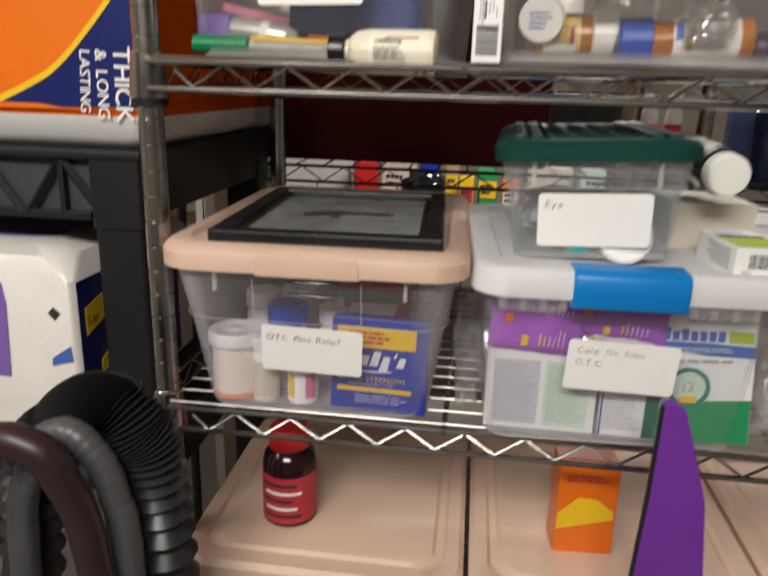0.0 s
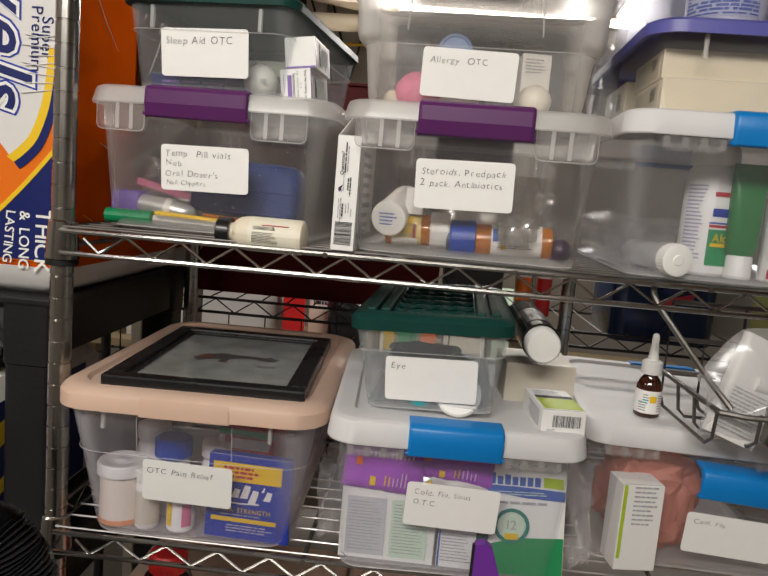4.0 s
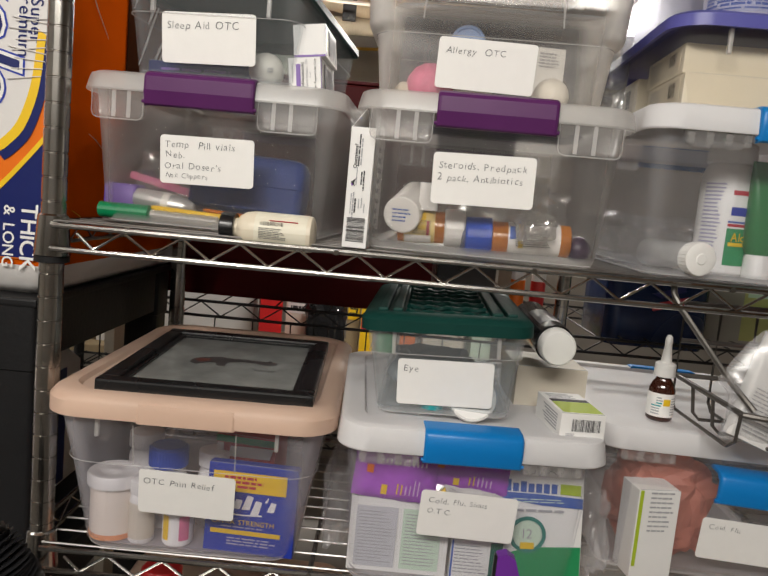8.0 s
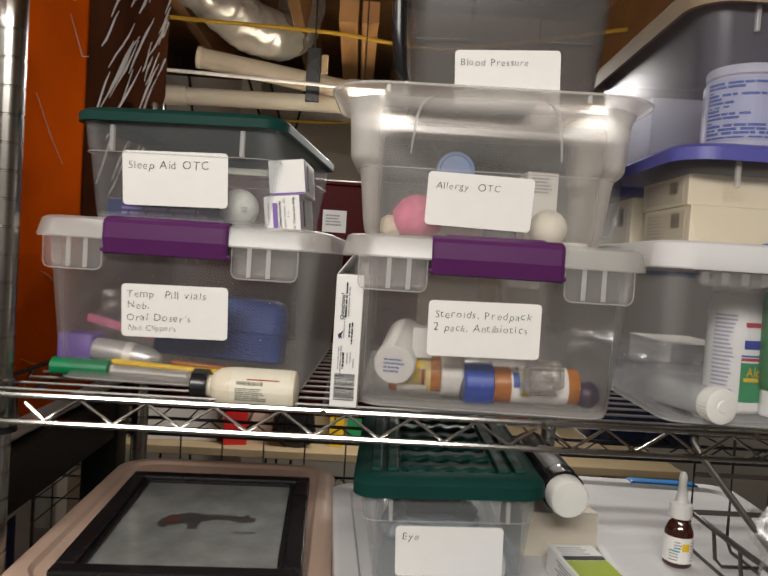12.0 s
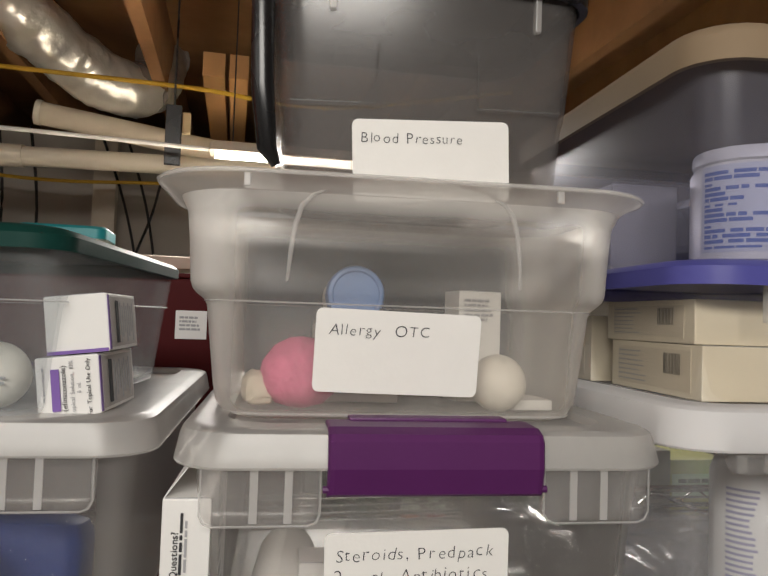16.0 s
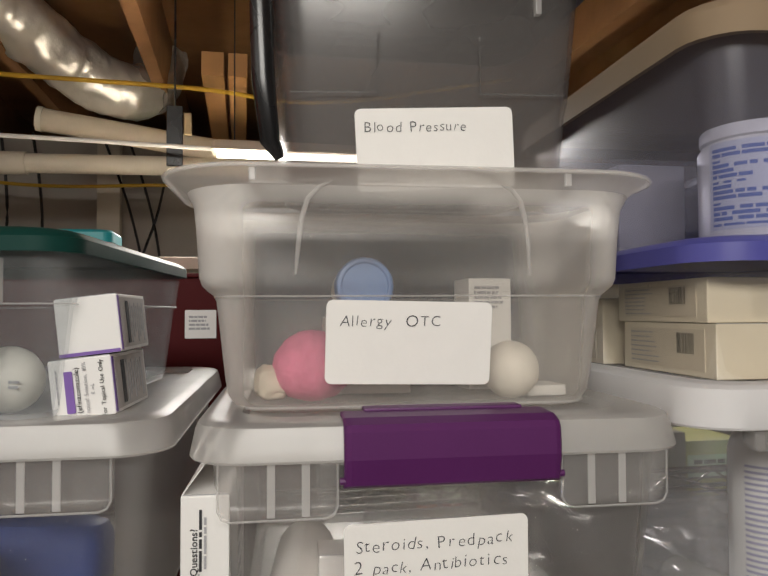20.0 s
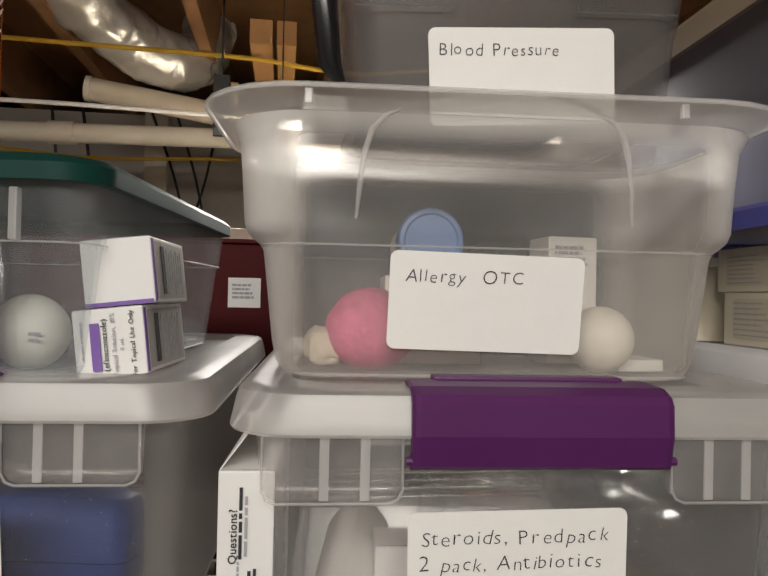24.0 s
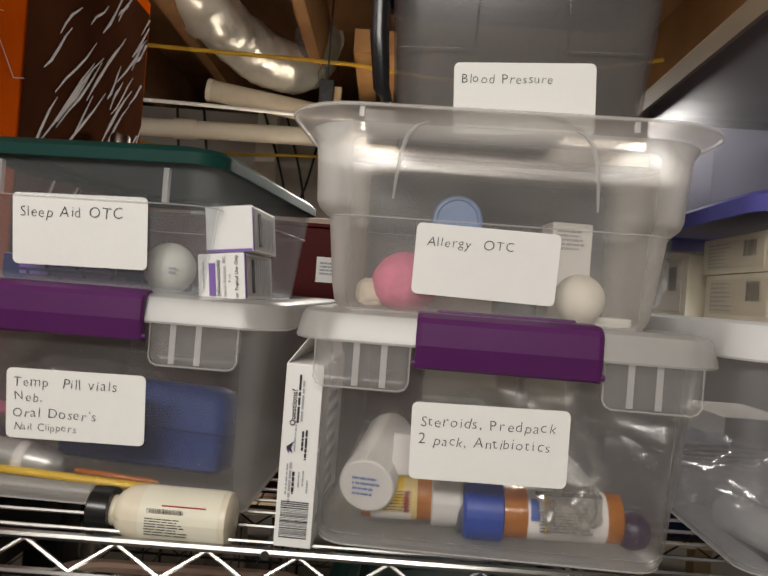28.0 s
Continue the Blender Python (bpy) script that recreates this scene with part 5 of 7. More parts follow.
part("picture", cube(-fw + fb, fw - fb, -fd + fb, fd - fb, 0.002, 0.008), GLASS_DIM, pf, "grey picture behind glass with dark smudge")
rp = random.Random(5)


def smudge(outl, z, material, label):
    """A ragged drawn patch inside the picture."""
    bm = bmesh.new()
    n = len(outl)
    ring = []
    for i in range(n):
        (x0, y0), (x1, y1) = outl[i], outl[(i + 1) % n]
        for k in range(5):
            f = k / 5
            ring.append((x0 + (x1 - x0) * f + rp.uniform(-0.0018, 0.0018), y0 + (y1 - y0) * f + rp.uniform(-0.0018, 0.0018), z))
    bm.faces.new([bm.verts.new(p) for p in ring])
    part("sketch", bm, material, pf, label)


smudge([(-0.040, 0.012), (-0.050, -0.008), (-0.042, -0.022), (-0.030, -0.014), (-0.016, -0.010), (-0.012, -0.024), (-0.004, -0.022), (-0.002, -0.004), (0.014, 0.004), (0.030, 0.002), (0.040, -0.004), (0.052, -0.002), (0.058, 0.008), (0.050, 0.012), (0.047, 0.020), (0.040, 0.013), (0.020, 0.017), (-0.004, 0.016), (-0.020, 0.022)], 0.0084, SKETCH, "dark drawn smudge")
smudge([(-0.040, 0.006), (-0.044, -0.004), (-0.034, -0.010), (-0.024, -0.002), (-0.028, 0.008)], 0.0087, mat("dull_red_ink", (0.13, 0.045, 0.035), 0.4, 0, 0.4, 60), "dull red smudge")
smudge([(0.030, -0.030), (0.050, -0.036), (0.060, -0.030), (0.044, -0.027)], 0.0084, mat("faint_ink", (0.16, 0.165, 0.16), 0.3, 0, 0.4, 60), "faint drawn stroke")

# ---- contents of the small boxes ----
b = root("white_disc", pose(0.4635, 0.004, 1.136, 62, 0, 0), "white round lid in a small box", "lid")
part("disc_body", lathe([(0, 0.024), (0.001, 0.026), (0.008, 0.026), (0.010, 0.024)], 32), WHITE, b, smooth=True)
b.location.z += 0.012
# a loose teal bottle cap
b = root("teal_round_cap", pose(0.4205, 0.002, 1.1345), "teal round cap in a small box", "pot")
part("cap_shell", lathe([(0, 0.011), (0.001, 0.013), (0.012, 0.013), (0.013, 0.011)], 24), TEAL, b, smooth=True)
b = root("grey_pouch", pose(0.425, 0.098, 1.1345), "grey blue pouch in a small box", "pouch")
crumple(b, 0.11, 0.12, 0.046, mat("grey_blue_cloth", (0.36, 0.40, 0.43), 0.7), 3, "pouch_body")
egg = bottle(pose(0.207, 0.040, 1.4610), "white rounded bottle in a small box", [(0.0195 - 0.0195 * math.cos(math.pi * k / 14), max(0.0004, 0.0195 * math.sin(math.pi * k / 14))) for k in range(15)], EGG, name="round_bottle")
bars(egg, pose(0.008, -0.0190, 0.018), 0.006, 0.006, 2, GREYP, 2)
b = carton(pose(0.135, 0.04, 1.4610, 0, 0, -8), "dark blue carton lying in a small box", 0.12, 0.08, 0.022, NAVY, name="medicine_carton")
bars(b, pose(0.0, -0.0009, 0.011), 0.09, 0.010, 2, LILAC, 5)
for k, (x, y, z, yaw) in enumerate(((0.2547, 0.0120, 1.4605, -6), (0.2567, 0.0160, 1.4953, -4))):
    w_, h_, d_ = 0.0345, 0.0335, 0.074
    c = carton(pose(x, y, z, 0, -6.5, yaw), "small white ointment carton with violet print" if k == 0 else "small white ointment carton lying on another", w_, d_, h_, name="ointment_carton", group="stacked ointment cartons")
    hx = w_ / 2
    # printed side: violet edge, shade put in as grey, lettering-like block and lines
    part("print", cube(hx, hx + 0.0003, 0.0006, 0.0042, 0.001, h_ - 0.001), LILAC, c, "violet printed edge")
    part("print", cube(hx, hx + 0.0002, 0.006, d_ - 0.003, 0.002, h_ - 0.002), mat("shaded_side_grey", (0.50, 0.47, 0.46), 0.55) if k == 0 else bpy.data.materials["shaded_side_grey"], c, "grey side panel with its shade in the colour")
    plate(c, pose(hx + 0.0004, 0.020, h_ / 2, 0, 0, 90), 0.006, h_ * 0.75, BARK, "emblem", "dark lettering-like bar")
    for j in range(7):
        y0 = 0.028 + 0.0055 * j
        part("print_line", cube(hx + 0.0003, hx + 0.0006, y0, y0 + 0.0022, 0.004 + 0.003 * (j % 3), h_ - 0.005 - 0.002 * (j % 2)), GREYP, c)
    part("print_line", cube(-hx + 0.002, hx - 0.002, 0.003, 0.0042, h_, h_ + 0.0003), GREYP, c)
    if k == 0:
        plate(c, pose(-0.0065, -0.0008, 0.0150), 0.0046, 0.0235, LILAC, "emblem", "violet lettering-like bar")
        for tx, xx, sz, mm in (("(efinaconazole)", -0.0008, 0.0040, BARK), ("Topical Solution, 10%", 0.0035, 0.0034, GREYP), ("8 mL", 0.0070, 0.0028, GREYP), ("For Topical Use Only", 0.0125, 0.0034, BARK)):
            ends = []
            bm = writing([(tx, 0, 0, sz)], None, 0.006, 0.05, ends=ends)
            w = part("writing", bm, mm, c, "printed lettering")
            w.matrix_basis = pose(xx, -0.0009, h_ * 0.47 - ends[0] / 2, 0, -90, 0)
        bars(c, pose(-0.0130, -0.0009, 0.016), 0.024, 0.0016, 1, GREYP, 7, True)
    else:
        plate(c, pose(0.0, -0.0008, 0.0012), w_ - 0.001, 0.0020, LILAC, label="violet printed edge")

# ---- contents of the milky tub ----
b = root("pink_pouf", pose(0.386, 0.052, 1.4615), "pink round fluffy pouf in a tub", "pouf")
part("pouf_body", lathe([(0.0, 0.006), (0.003, 0.016), (0.010, 0.0235), (0.020, 0.0265), (0.030, 0.0245), (0.040, 0.017), (0.045, 0.008), (0.046, 0.001)], 32), PINK, b, smooth=True)
b = root("white_ball", pose(0.516, 0.032, 1.4615), "white round ball in a tub", "ball")
part("ball_shell", lathe([(0.019 - 0.019 * math.cos(math.pi * k / 14), max(0.0004, 0.019 * math.sin(math.pi * k / 14))) for k in range(15)], 28), EGG, b, smooth=True)
carton(pose(0.4280, 0.076, 1.4615, 0, 0, -4), "white carton lying in a tub", 0.060, 0.050, 0.0540, name="medicine_carton")
bottle(pose(0.4250, 0.070, 1.5372, -92, 0, -2), "bottle lying with its pale blue cap forward", [(0.018, 0.017), (0.020, 0.0185), (0.060, 0.0185), (0.062, 0.016)], WHITE, [(0.0016, 0.0004), (0.0016, 0.0160), (0.0002, 0.0168), (0.0, 0.0180), (0.0006, 0.0195), (0.0022, 0.0202), (0.018, 0.0202), (0.019, 0.018)], PALEBLUE, name="pill_bottle", ribs=44)
c = carton(pose(0.522, 0.085, 1.4615, 0, 0, 4), "white pharmacy carton in a tub", 0.034, 0.03, 0.082, name="small_carton")
bars(c, pose(0, -0.0008, 0.068), 0.026, 0.018, 5, GREYP, 3)
b = root("cotton_pad", pose(0.360, 0.055, 1.4615), "crumpled white cotton in a tub", "cotton")
crumple(b, 0.024, 0.03, 0.024, BEIGE, 12, "cotton_body", 0.5, True)
b = root("folded_leaflet", pose(0.545, 0.048, 1.4615), "folded white leaflet in a tub", "leaflet")
part("sheet", cube(-0.014, 0.014, -0.01, 0.02, 0, 0.007, 0.001), CARD, b)
b = root("white_packet", pose(0.43, 0.065, 1.6015), "white paper packet inside a smoky box", "packet")
part("packet_body", cube(-0.085, 0.070, -0.02, 0.05, 0, 0.014, 0.003), CARD, b)

# slate bin standing behind the tub
sb = root("slate_bin", pose(0.480, 0.240, 1.4572, 0, 0, -4), "slate blue plastic bin standing behind an open tub", "bin")
SLATE = mat("slate_plastic", (0.026, 0.044, 0.085), 0.5, 0, 0.12, 12)
part("bin_body", loft(shell_rings(0.27, 0.12, 0.146, 0.92, 0.025), 5), SLATE, sb, smooth=True)
# rim coloured pale to imitate the light it reflects
part("bin_rim", loft([(0.138, 0.139, 0.064, 0.028), (0.146, 0.141, 0.066, 0.03), (0.150, 0.140, 0.065, 0.03), (0.150, 0.132, 0.057, 0.025)], 5, (False, False)), mat("reflecting_rim_grey", (0.30, 0.30, 0.31), 0.45, 0, 0.1, 12), sb, smooth=True)

# ---- boxes stacked on the right ----
LID3 = ZB + 0.150 + 0.0175
lid_box("storage_box", on(0.759, -0.035, LID3, -3, 0.34), "clear box with violet blue lid full of cartons", 0.267, 0.34, 0.086, 0.93, CLEAR4, mat("violet_blue_lid", (0.09, 0.09, 0.36), 0.35, 0, 0.1, 15), r=0.025, over=0.012, lid_t=0.010, drop=0.007)
for k, (x, y, w_, d_, h_, z_) in enumerate(((0.7045, -0.014, 0.13, 0.12, 0.036, 0.004), (0.820, -0.005, 0.075, 0.10, 0.040, 0.004), (0.7035, -0.006, 0.128, 0.12, 0.030, 0.0406), (0.70, 0.13, 0.12, 0.12, 0.055, 0.004))):
    c = carton(pose(x, y, LID3 + z_, 0, 0, -3), "cream white medicine carton in a clear box", w_, d_, h_, mat("cream_carton", (0.76, 0.70, 0.58), 0.6) if k == 0 else bpy.data.materials["cream_carton"], name="medicine_carton", group="cream cartons in a box")
    part("print", cube(-w_ / 2 - 0.0004, -w_ / 2, 0.012, d_ - 0.012, 0.004, h_ - 0.004), BEIGE, c)
    bars(c, pose(-w_ / 2 - 0.0009, d_ * 0.72, h_ / 2, 0, 0, -90), d_ * 0.35, h_ * 0.7, 7, GREYP, 3 + k, fill=0.3)
    barcode(c, pose(-w_ / 2 - 0.0009, d_ * 0.28, h_ * 0.62, 0, 0, -90), 0.020, h_ * 0.40, 5 + k)
LID4 = LID3 + 0.0925
lid_box("storage_box", on(0.768, -0.035, LID4, -3, 0.33), "blue grey clear box with brown lid", 0.275, 0.33, 0.136, 0.93, BLUEGREY, mat("brown_lid_plastic", (0.27, 0.20, 0.13), 0.7, 0, 0.15, 10, spec=0.2), r=0.025, over=0.012, lid_t=0.02)
jr = bottle(pose(0.706, 0.028, LID4 + 0.004), "large white jar with printed label in a box", [(0, 0.036), (0.003, 0.040), (0.066, 0.040), (0.071, 0.037), (0.073, 0.034)], WHITE, [(0.072, 0.036), (0.073, 0.0385), (0.080, 0.0385), (0.082, 0.037)], WHITE, name="jar")
wrap_patch(jr, 0.0403, -88, 34, 0.008, 0.069, mat("jar_label_print", (0.66, 0.69, 0.78), 0.5), "jar_label", 14)
rj = random.Random(8)
for i in range(15):
    a = -84
    z0 = 0.0105 + i * 0.0037
    while a < 28:
        da = rj.uniform(5, 26)
        wrap_patch(jr, 0.0405, a, min(a + da, 30), z0, z0 + (0.0026 if i % 4 else 0.0017), BLUESTRIPE, "print_line", 5)
        a += da + rj.choice((1.5, 2, 5))
        if rj.random() < 0.12:
            break
c = carton(pose(0.680, 0.12, LID4 + 0.004, 0, 0, -3), "grey card box in a clear box", 0.06, 0.10, 0.075, mat("grey_card", (0.42, 0.41, 0.42), 0.6), name="card_box")
b = root("grey_pouch", pose(0.79, 0.17, LID4 + 0.004), "grey pouch in a clear box", "pouch")
crumple(b, 0.13, 0.13, 0.08, mat("grey_cloth", (0.30, 0.30, 0.33), 0.7), 11, "pouch_body")
lb = root("paper_tag", pose(0.79, -0.062, LID4 + 0.055, 0, 0, -3), "white paper label on a clear box", "label")
part("paper", cube(-0.045, 0.045, 0, 0.0008, -0.022, 0.024, 0.0), LABEL, lb)
b = root("clear_bag", pose(0.620, 0.20, 1.475), "clear plastic bag between storage boxes", "bag")
crumple(b, 0.045, 0.10, 0.13, BAGFILM, 3)
# third box on the lower shelf: printed matter inside and an open latch
b = carton(pose(0.690, 0.02, ZA + 0.003, 0, 0, 8), "white carton with lime print in a storage box", 0.05, 0.04, 0.105, name="medicine_carton")
bars(b, pose(0.004, -0.0009, 0.080), 0.03, 0.05, 9, GREYP, 6, fill=0.35)
plate(b, pose(-0.022, -0.0009, 0.06), 0.004, 0.09, LIME)
b = root("coral_pouch", pose(0.72, 0.10, ZA + 0.004), "coral pink pouch in a storage box", "pouch")
crumple(b, 0.12, 0.10, 0.13, mat("coral_cloth", (0.55, 0.20, 0.14), 0.6), 13, "pouch_body")

# ---- hanging wire basket with a bagged leaflet ----
bk = root("wire_basket", pose(0, 0, 0), "dark wire basket hanging under a wire shelf", "wire basket")
BX0, BX1, BY0, BY1, BZ0, BZ1, BZR = 0.722, 1.12, -0.062, 0.10, 1.137, 1.266, 1.177
part("rim", tube(bmesh.new(), [(BX0, BY1, BZR), (BX0, BY0 + 0.05, BZR), (BX0 + 0.008, BY0 + 0.010, BZR - 0.004), (BX0 + 0.03, BY0, BZR - 0.004), (BX1, BY0, BZR), (BX1, BY1, BZR)], 0.0032, 8), DARKWIRE, bk, smooth=True)
for z in (BZ1, BZR, 1.22):
    part("rim", tube(bmesh.new(), [(BX0, BY1, z), (BX1, BY1, z)], 0.0030, 8), DARKWIRE, bk, smooth=True)
for i in range(10):
    x = BX0 + i * (BX1 - BX0) / 9
    part("basket_wire", tube(bmesh.new(), [(x, BY1, BZ1), (x, BY1, BZ0 + 0.010), (x, BY1 - 0.010, BZ0), (x, BY0 + 0.02, BZ0), (x, BY0 + 0.004, BZ0 + 0.010), (x, BY0, BZR)], 0.0020, 6), DARKWIRE, bk, smooth=True)
for y in (0.0, 0.05):
    part("basket_wire", tube(bmesh.new(), [(BX0, y, BZR), (BX0 + 0.004, y, BZ0 + 0.008), (BX0 + 0.012, y, BZ0), (BX1 - 0.012, y, BZ0), (BX1, y, BZR)], 0.0020, 6), DARKWIRE, bk, smooth=True)
for x, d in ((0.656, 1), (1.16, -1)):
    part("hook_arm", tube(bmesh.new(), [(x, 0.060, 1.3090), (x, -0.008, 1.3090), (x, -0.0155, 1.3040), (x + 0.002 * d, -0.0165, 1.286), (x + 0.006 * d, -0.0240, 1.274), (x + 0.066 * d, -0.036, 1.200), (x + 0.084 * d, -0.052, 1.178)], 0.0032, 8), DARKWIRE, bk, smooth=True)
bgx = root("bagged_leaflet", pose(0.752, -0.034, BZ0 + 0.003), "folded white leaflet in a clear plastic bag", "bag")
leaf = part("leaflet", loft([(0, 0.029, 0.007, 0.004), (0.060, 0.032, 0.009, 0.006), (0.112, 0.034, 0.007, 0.006)], 4), CARD, bgx, "folded white paper leaflet", smooth=True)
leaf.matrix_basis = pose(-0.004, 0, 0, -4, 21, 8)
fold = part("leaflet_fold", tube(bmesh.new(), [(-0.004, -0.004, 0.066), (0.032, -0.004, 0.070)], 0.0095, 14), CARD, leaf, "rolled paper fold", smooth=True)
bars(leaf, pose(-0.002, -0.0098, 0.032), 0.046, 0.048, 12, GREYP, 5, fill=0.3)
# the bag: two bulging films with an uneven outline and a loose corner
outline = bend([(-0.044, 0, 0.066), (-0.016, 0, 0.108), (0.010, 0, 0.122), (0.070, 0, 0.116), (0.110, 0, 0.090), (0.108, 0, 0.020), (0.085, 0, 0.001), (0.020, 0, -0.001), (-0.030, 0, 0.002), (-0.034, 0, 0.014), (-0.030, 0, 0.045), (-0.044, 0, 0.062)], 6)[:-1]
for sy in (-1, 1):
    bm = bmesh.new()
    prev = None
    mid = Vector((0.035, 0, 0.055))
    for k, f in enumerate((1.0, 0.9, 0.75, 0.55, 0.3, 0.06)):
        cur = []
        for p in outline:
            q = mid + (p - mid) * f
            q.y = sy * (0.020 * (1 - f * f) + 0.004) * (1 if k else 0.1) + 0.005 * (1 - f) * noise.noise(q * 60) + 0.003 * noise.noise(q * 150)
            cur.append(bm.verts.new(q))
        if prev:
            for a in range(len(cur)):
                c2 = (a + 1) % len(cur)
                bm.faces.new((prev[a], prev[c2], cur[c2], cur[a]))
        prev = cur
    bm.faces.new(prev)
    part("bag_film", bm, BAGFILM, bgx, "crinkled clear film", smooth=True)
gl = root("smoky_glass_jar", pose(0.815, -0.052, BZ0 + 0.003), "square smoky brown glass jar in a basket", "jar")
part("glass_body", loft([(0, 0.030, 0.024, 0.004), (0.004, 0.032, 0.026, 0.006), (0.040, 0.032, 0.026, 0.006), (0.044, 0.030, 0.024, 0.006)], 4), clear("smoky_glass", (0.10, 0.09, 0.06), 0.75, 0.06), gl, smooth=True)
rd = root("orange_round_bottle", pose(0.86, 0.05, BZ0 + 0.003), "orange rounded plastic bottle in a basket", "bottle")
part("bottle_body", lathe([(0, 0.03), (0.004, 0.036), (0.06, 0.036), (0.09, 0.024), (0.10, 0.010), (0.101, 0.001)], 24), mat("coral_orange", (0.70, 0.14, 0.04), 0.35), rd, smooth=True)

# ---- under the lower shelf ----
for k, x0 in enumerate((0.012, 0.338, 0.664)):
    tt = root("tan_tote", pose(x0 + 0.163, 0.135, 0.506), "tan lidded plastic tote under the shelf", "tote", "tan totes")
    part("tote_body", loft(shell_rings(0.31, 0.36, 0.255, 0.90, 0.03), 5), mat("tan_tote_body", (0.55, 0.40, 0.30), 0.5) if k == 0 else bpy.data.materials["tan_tote_body"], tt, smooth=True)
    part("lid", loft([(0.248, 0.160, 0.185, 0.035), (0.262, 0.160, 0.185, 0.035), (0.268, 0.154, 0.179, 0.033), (0.268, 0.140, 0.165, 0.03), (0.264, 0.136, 0.161, 0.03), (0.264, 0.128, 0.153, 0.028), (0.268, 0.124, 0.149, 0.028)], 5), TANLID, tt, smooth=True)
rbt = bottle(pose(0.122, 0.052, 0.7745), "dark pill bottle with red cap and red label", [(0, 0.029), (0.003, 0.032), (0.074, 0.032), (0.086, 0.029), (0.094, 0.020), (0.098, 0.020)], mat("black_cherry_plastic", (0.02, 0.006, 0.008), 0.15), [(0.094, 0.022), (0.095, 0.0235), (0.116, 0.0235), (0.119, 0.021)], RED, (0.006, 0.066, 0.0324), REDP, name="pill_bottle", ribs=44)
for i in range(5):
    wrap_patch(rbt, 0.0328, -50 + 8 * (i % 2), 40 - 10 * (i % 3), 0.014 + i * 0.010, 0.018 + i * 0.010, WHITE if i in (1, 3) else BARK, "print_line")
ob_ = carton(pose(0.468, 0.035, 0.7745, 0, 0, 4), "bright orange carton with white and yellow print", 0.066, 0.04, 0.112, ORANGE, name="medicine_carton")
shape(ob_, [(-0.032, 0.050), (-0.010, 0.072), (0.010, 0.070), (0.030, 0.055), (0.030, 0.045), (-0.032, 0.030)], YELLOW, -0.0009)
bars(ob_, pose(0, -0.0009, 0.095), 0.05, 0.010, 2, REDP, 4)
pt = root("purple_dustpan", pose(0.515, -0.115, 0.0, 0, 0, 0), "purple pointed plastic dustpan standing before the shelf", "dustpan")
shape(pt, [(-0.070, 0.0), (0.075, 0.0), (0.060, 0.60), (0.016, 0.95), (-0.011, 1.032), (-0.019, 1.037), (-0.028, 1.034), (-0.029, 0.95), (-0.045, 0.60)], VIOLET, 0.006, "blade", t=0.012)
part("dark_edge", tube(bmesh.new(), [(-0.045, -0.001, 0.60), (-0.029, -0.001, 0.95), (-0.028, -0.001, 1.034)], 0.003, 6), FRAMEBLK, pt)

# ---- black resin shelving with paper goods ----
rs = root("resin_shelving", pose(0, 0, 0), "black moulded resin shelving unit", "shelving unit")
RX0, RX1, RY0, RY1 = -0.62, -0.040, 0.045, 0.52
for x in (RX0, RX1 - 0.056):
    for y in (RY0, RY1 - 0.056):
        part("leg", loft([(0, 0.028, 0.028, 0.006, x + 0.028, y + 0.028), (1.118, 0.028, 0.028, 0.006, x + 0.028, y + 0.028), (1.120, 0.030, 0.030, 0.006, x + 0.028, y + 0.028), (1.200, 0.030, 0.030, 0.006, x + 0.028, y + 0.028)], 3), BLACKPL, rs, smooth=True)
for zt in (0.86, 1.205):
    deck = part("resin_shelf", cube(RX0 - 0.004, RX1 + 0.004, RY0 - 0.004, RY1 + 0.004, zt - 0.010, zt, 0.003), BLACKPL, rs)
    zb = zt - 0.078
    for y in (RY0 + 0.002, RY1 - 0.010):
        part("beam", cube(RX0 + 0.06, RX1 - 0.06, y, y + 0.008, zb, zb + 0.010, 0.002), BLACKPL, rs)
        part("beam_web", cube(RX0 + 0.06, RX1 - 0.06, y + 0.010, y + 0.013, zb + 0.004, zt - 0.006), mat("black_resin_web", (0.05, 0.05, 0.052), 0.5) if (zt < 1 and y < 0.1) else bpy.data.materials["black_resin_web"], rs)
        for i in range(5):
            xa = RX0 + 0.06 + i * 0.095
            part("rib", tube(bmesh.new(), [(xa + 0.004, y + 0.003, zb + 0.006), (xa + 0.048, y + 0.003, zt - 0.010)], 0.0045, 4), BLACKPL, rs)
            part("rib", tube(bmesh.new(), [(xa + 0.092, y + 0.003, zb + 0.006), (xa + 0.048, y + 0.003, zt - 0.010)], 0.0045, 4), BLACKPL, rs)
            part("rib", cube(xa + 0.045, xa + 0.051, y, y + 0.008, zb + 0.008, zt - 0.008), BLACKPL, rs)
    part("beam", cube(RX1 - 0.010, RX1 - 0.002, RY0 + 0.06, RY1 - 0.06, zb, zt - 0.006, 0.002), BLACKPL, rs)
# paper towel pack
PX0, PX1, PY0, PY1, PZ0, PZ1 = -0.50, -0.030, 0.060, 0.615, 1.2055, 1.93
tp = root("paper_towel_pack", pose(0, 0, 0), "wrapped pack of paper towels in orange, blue and white film", "paper towels")
cx, cy, hw, hd = (PX0 + PX1) / 2, (PY0 + PY1) / 2, (PX1 - PX0) / 2, (PY1 - PY0) / 2
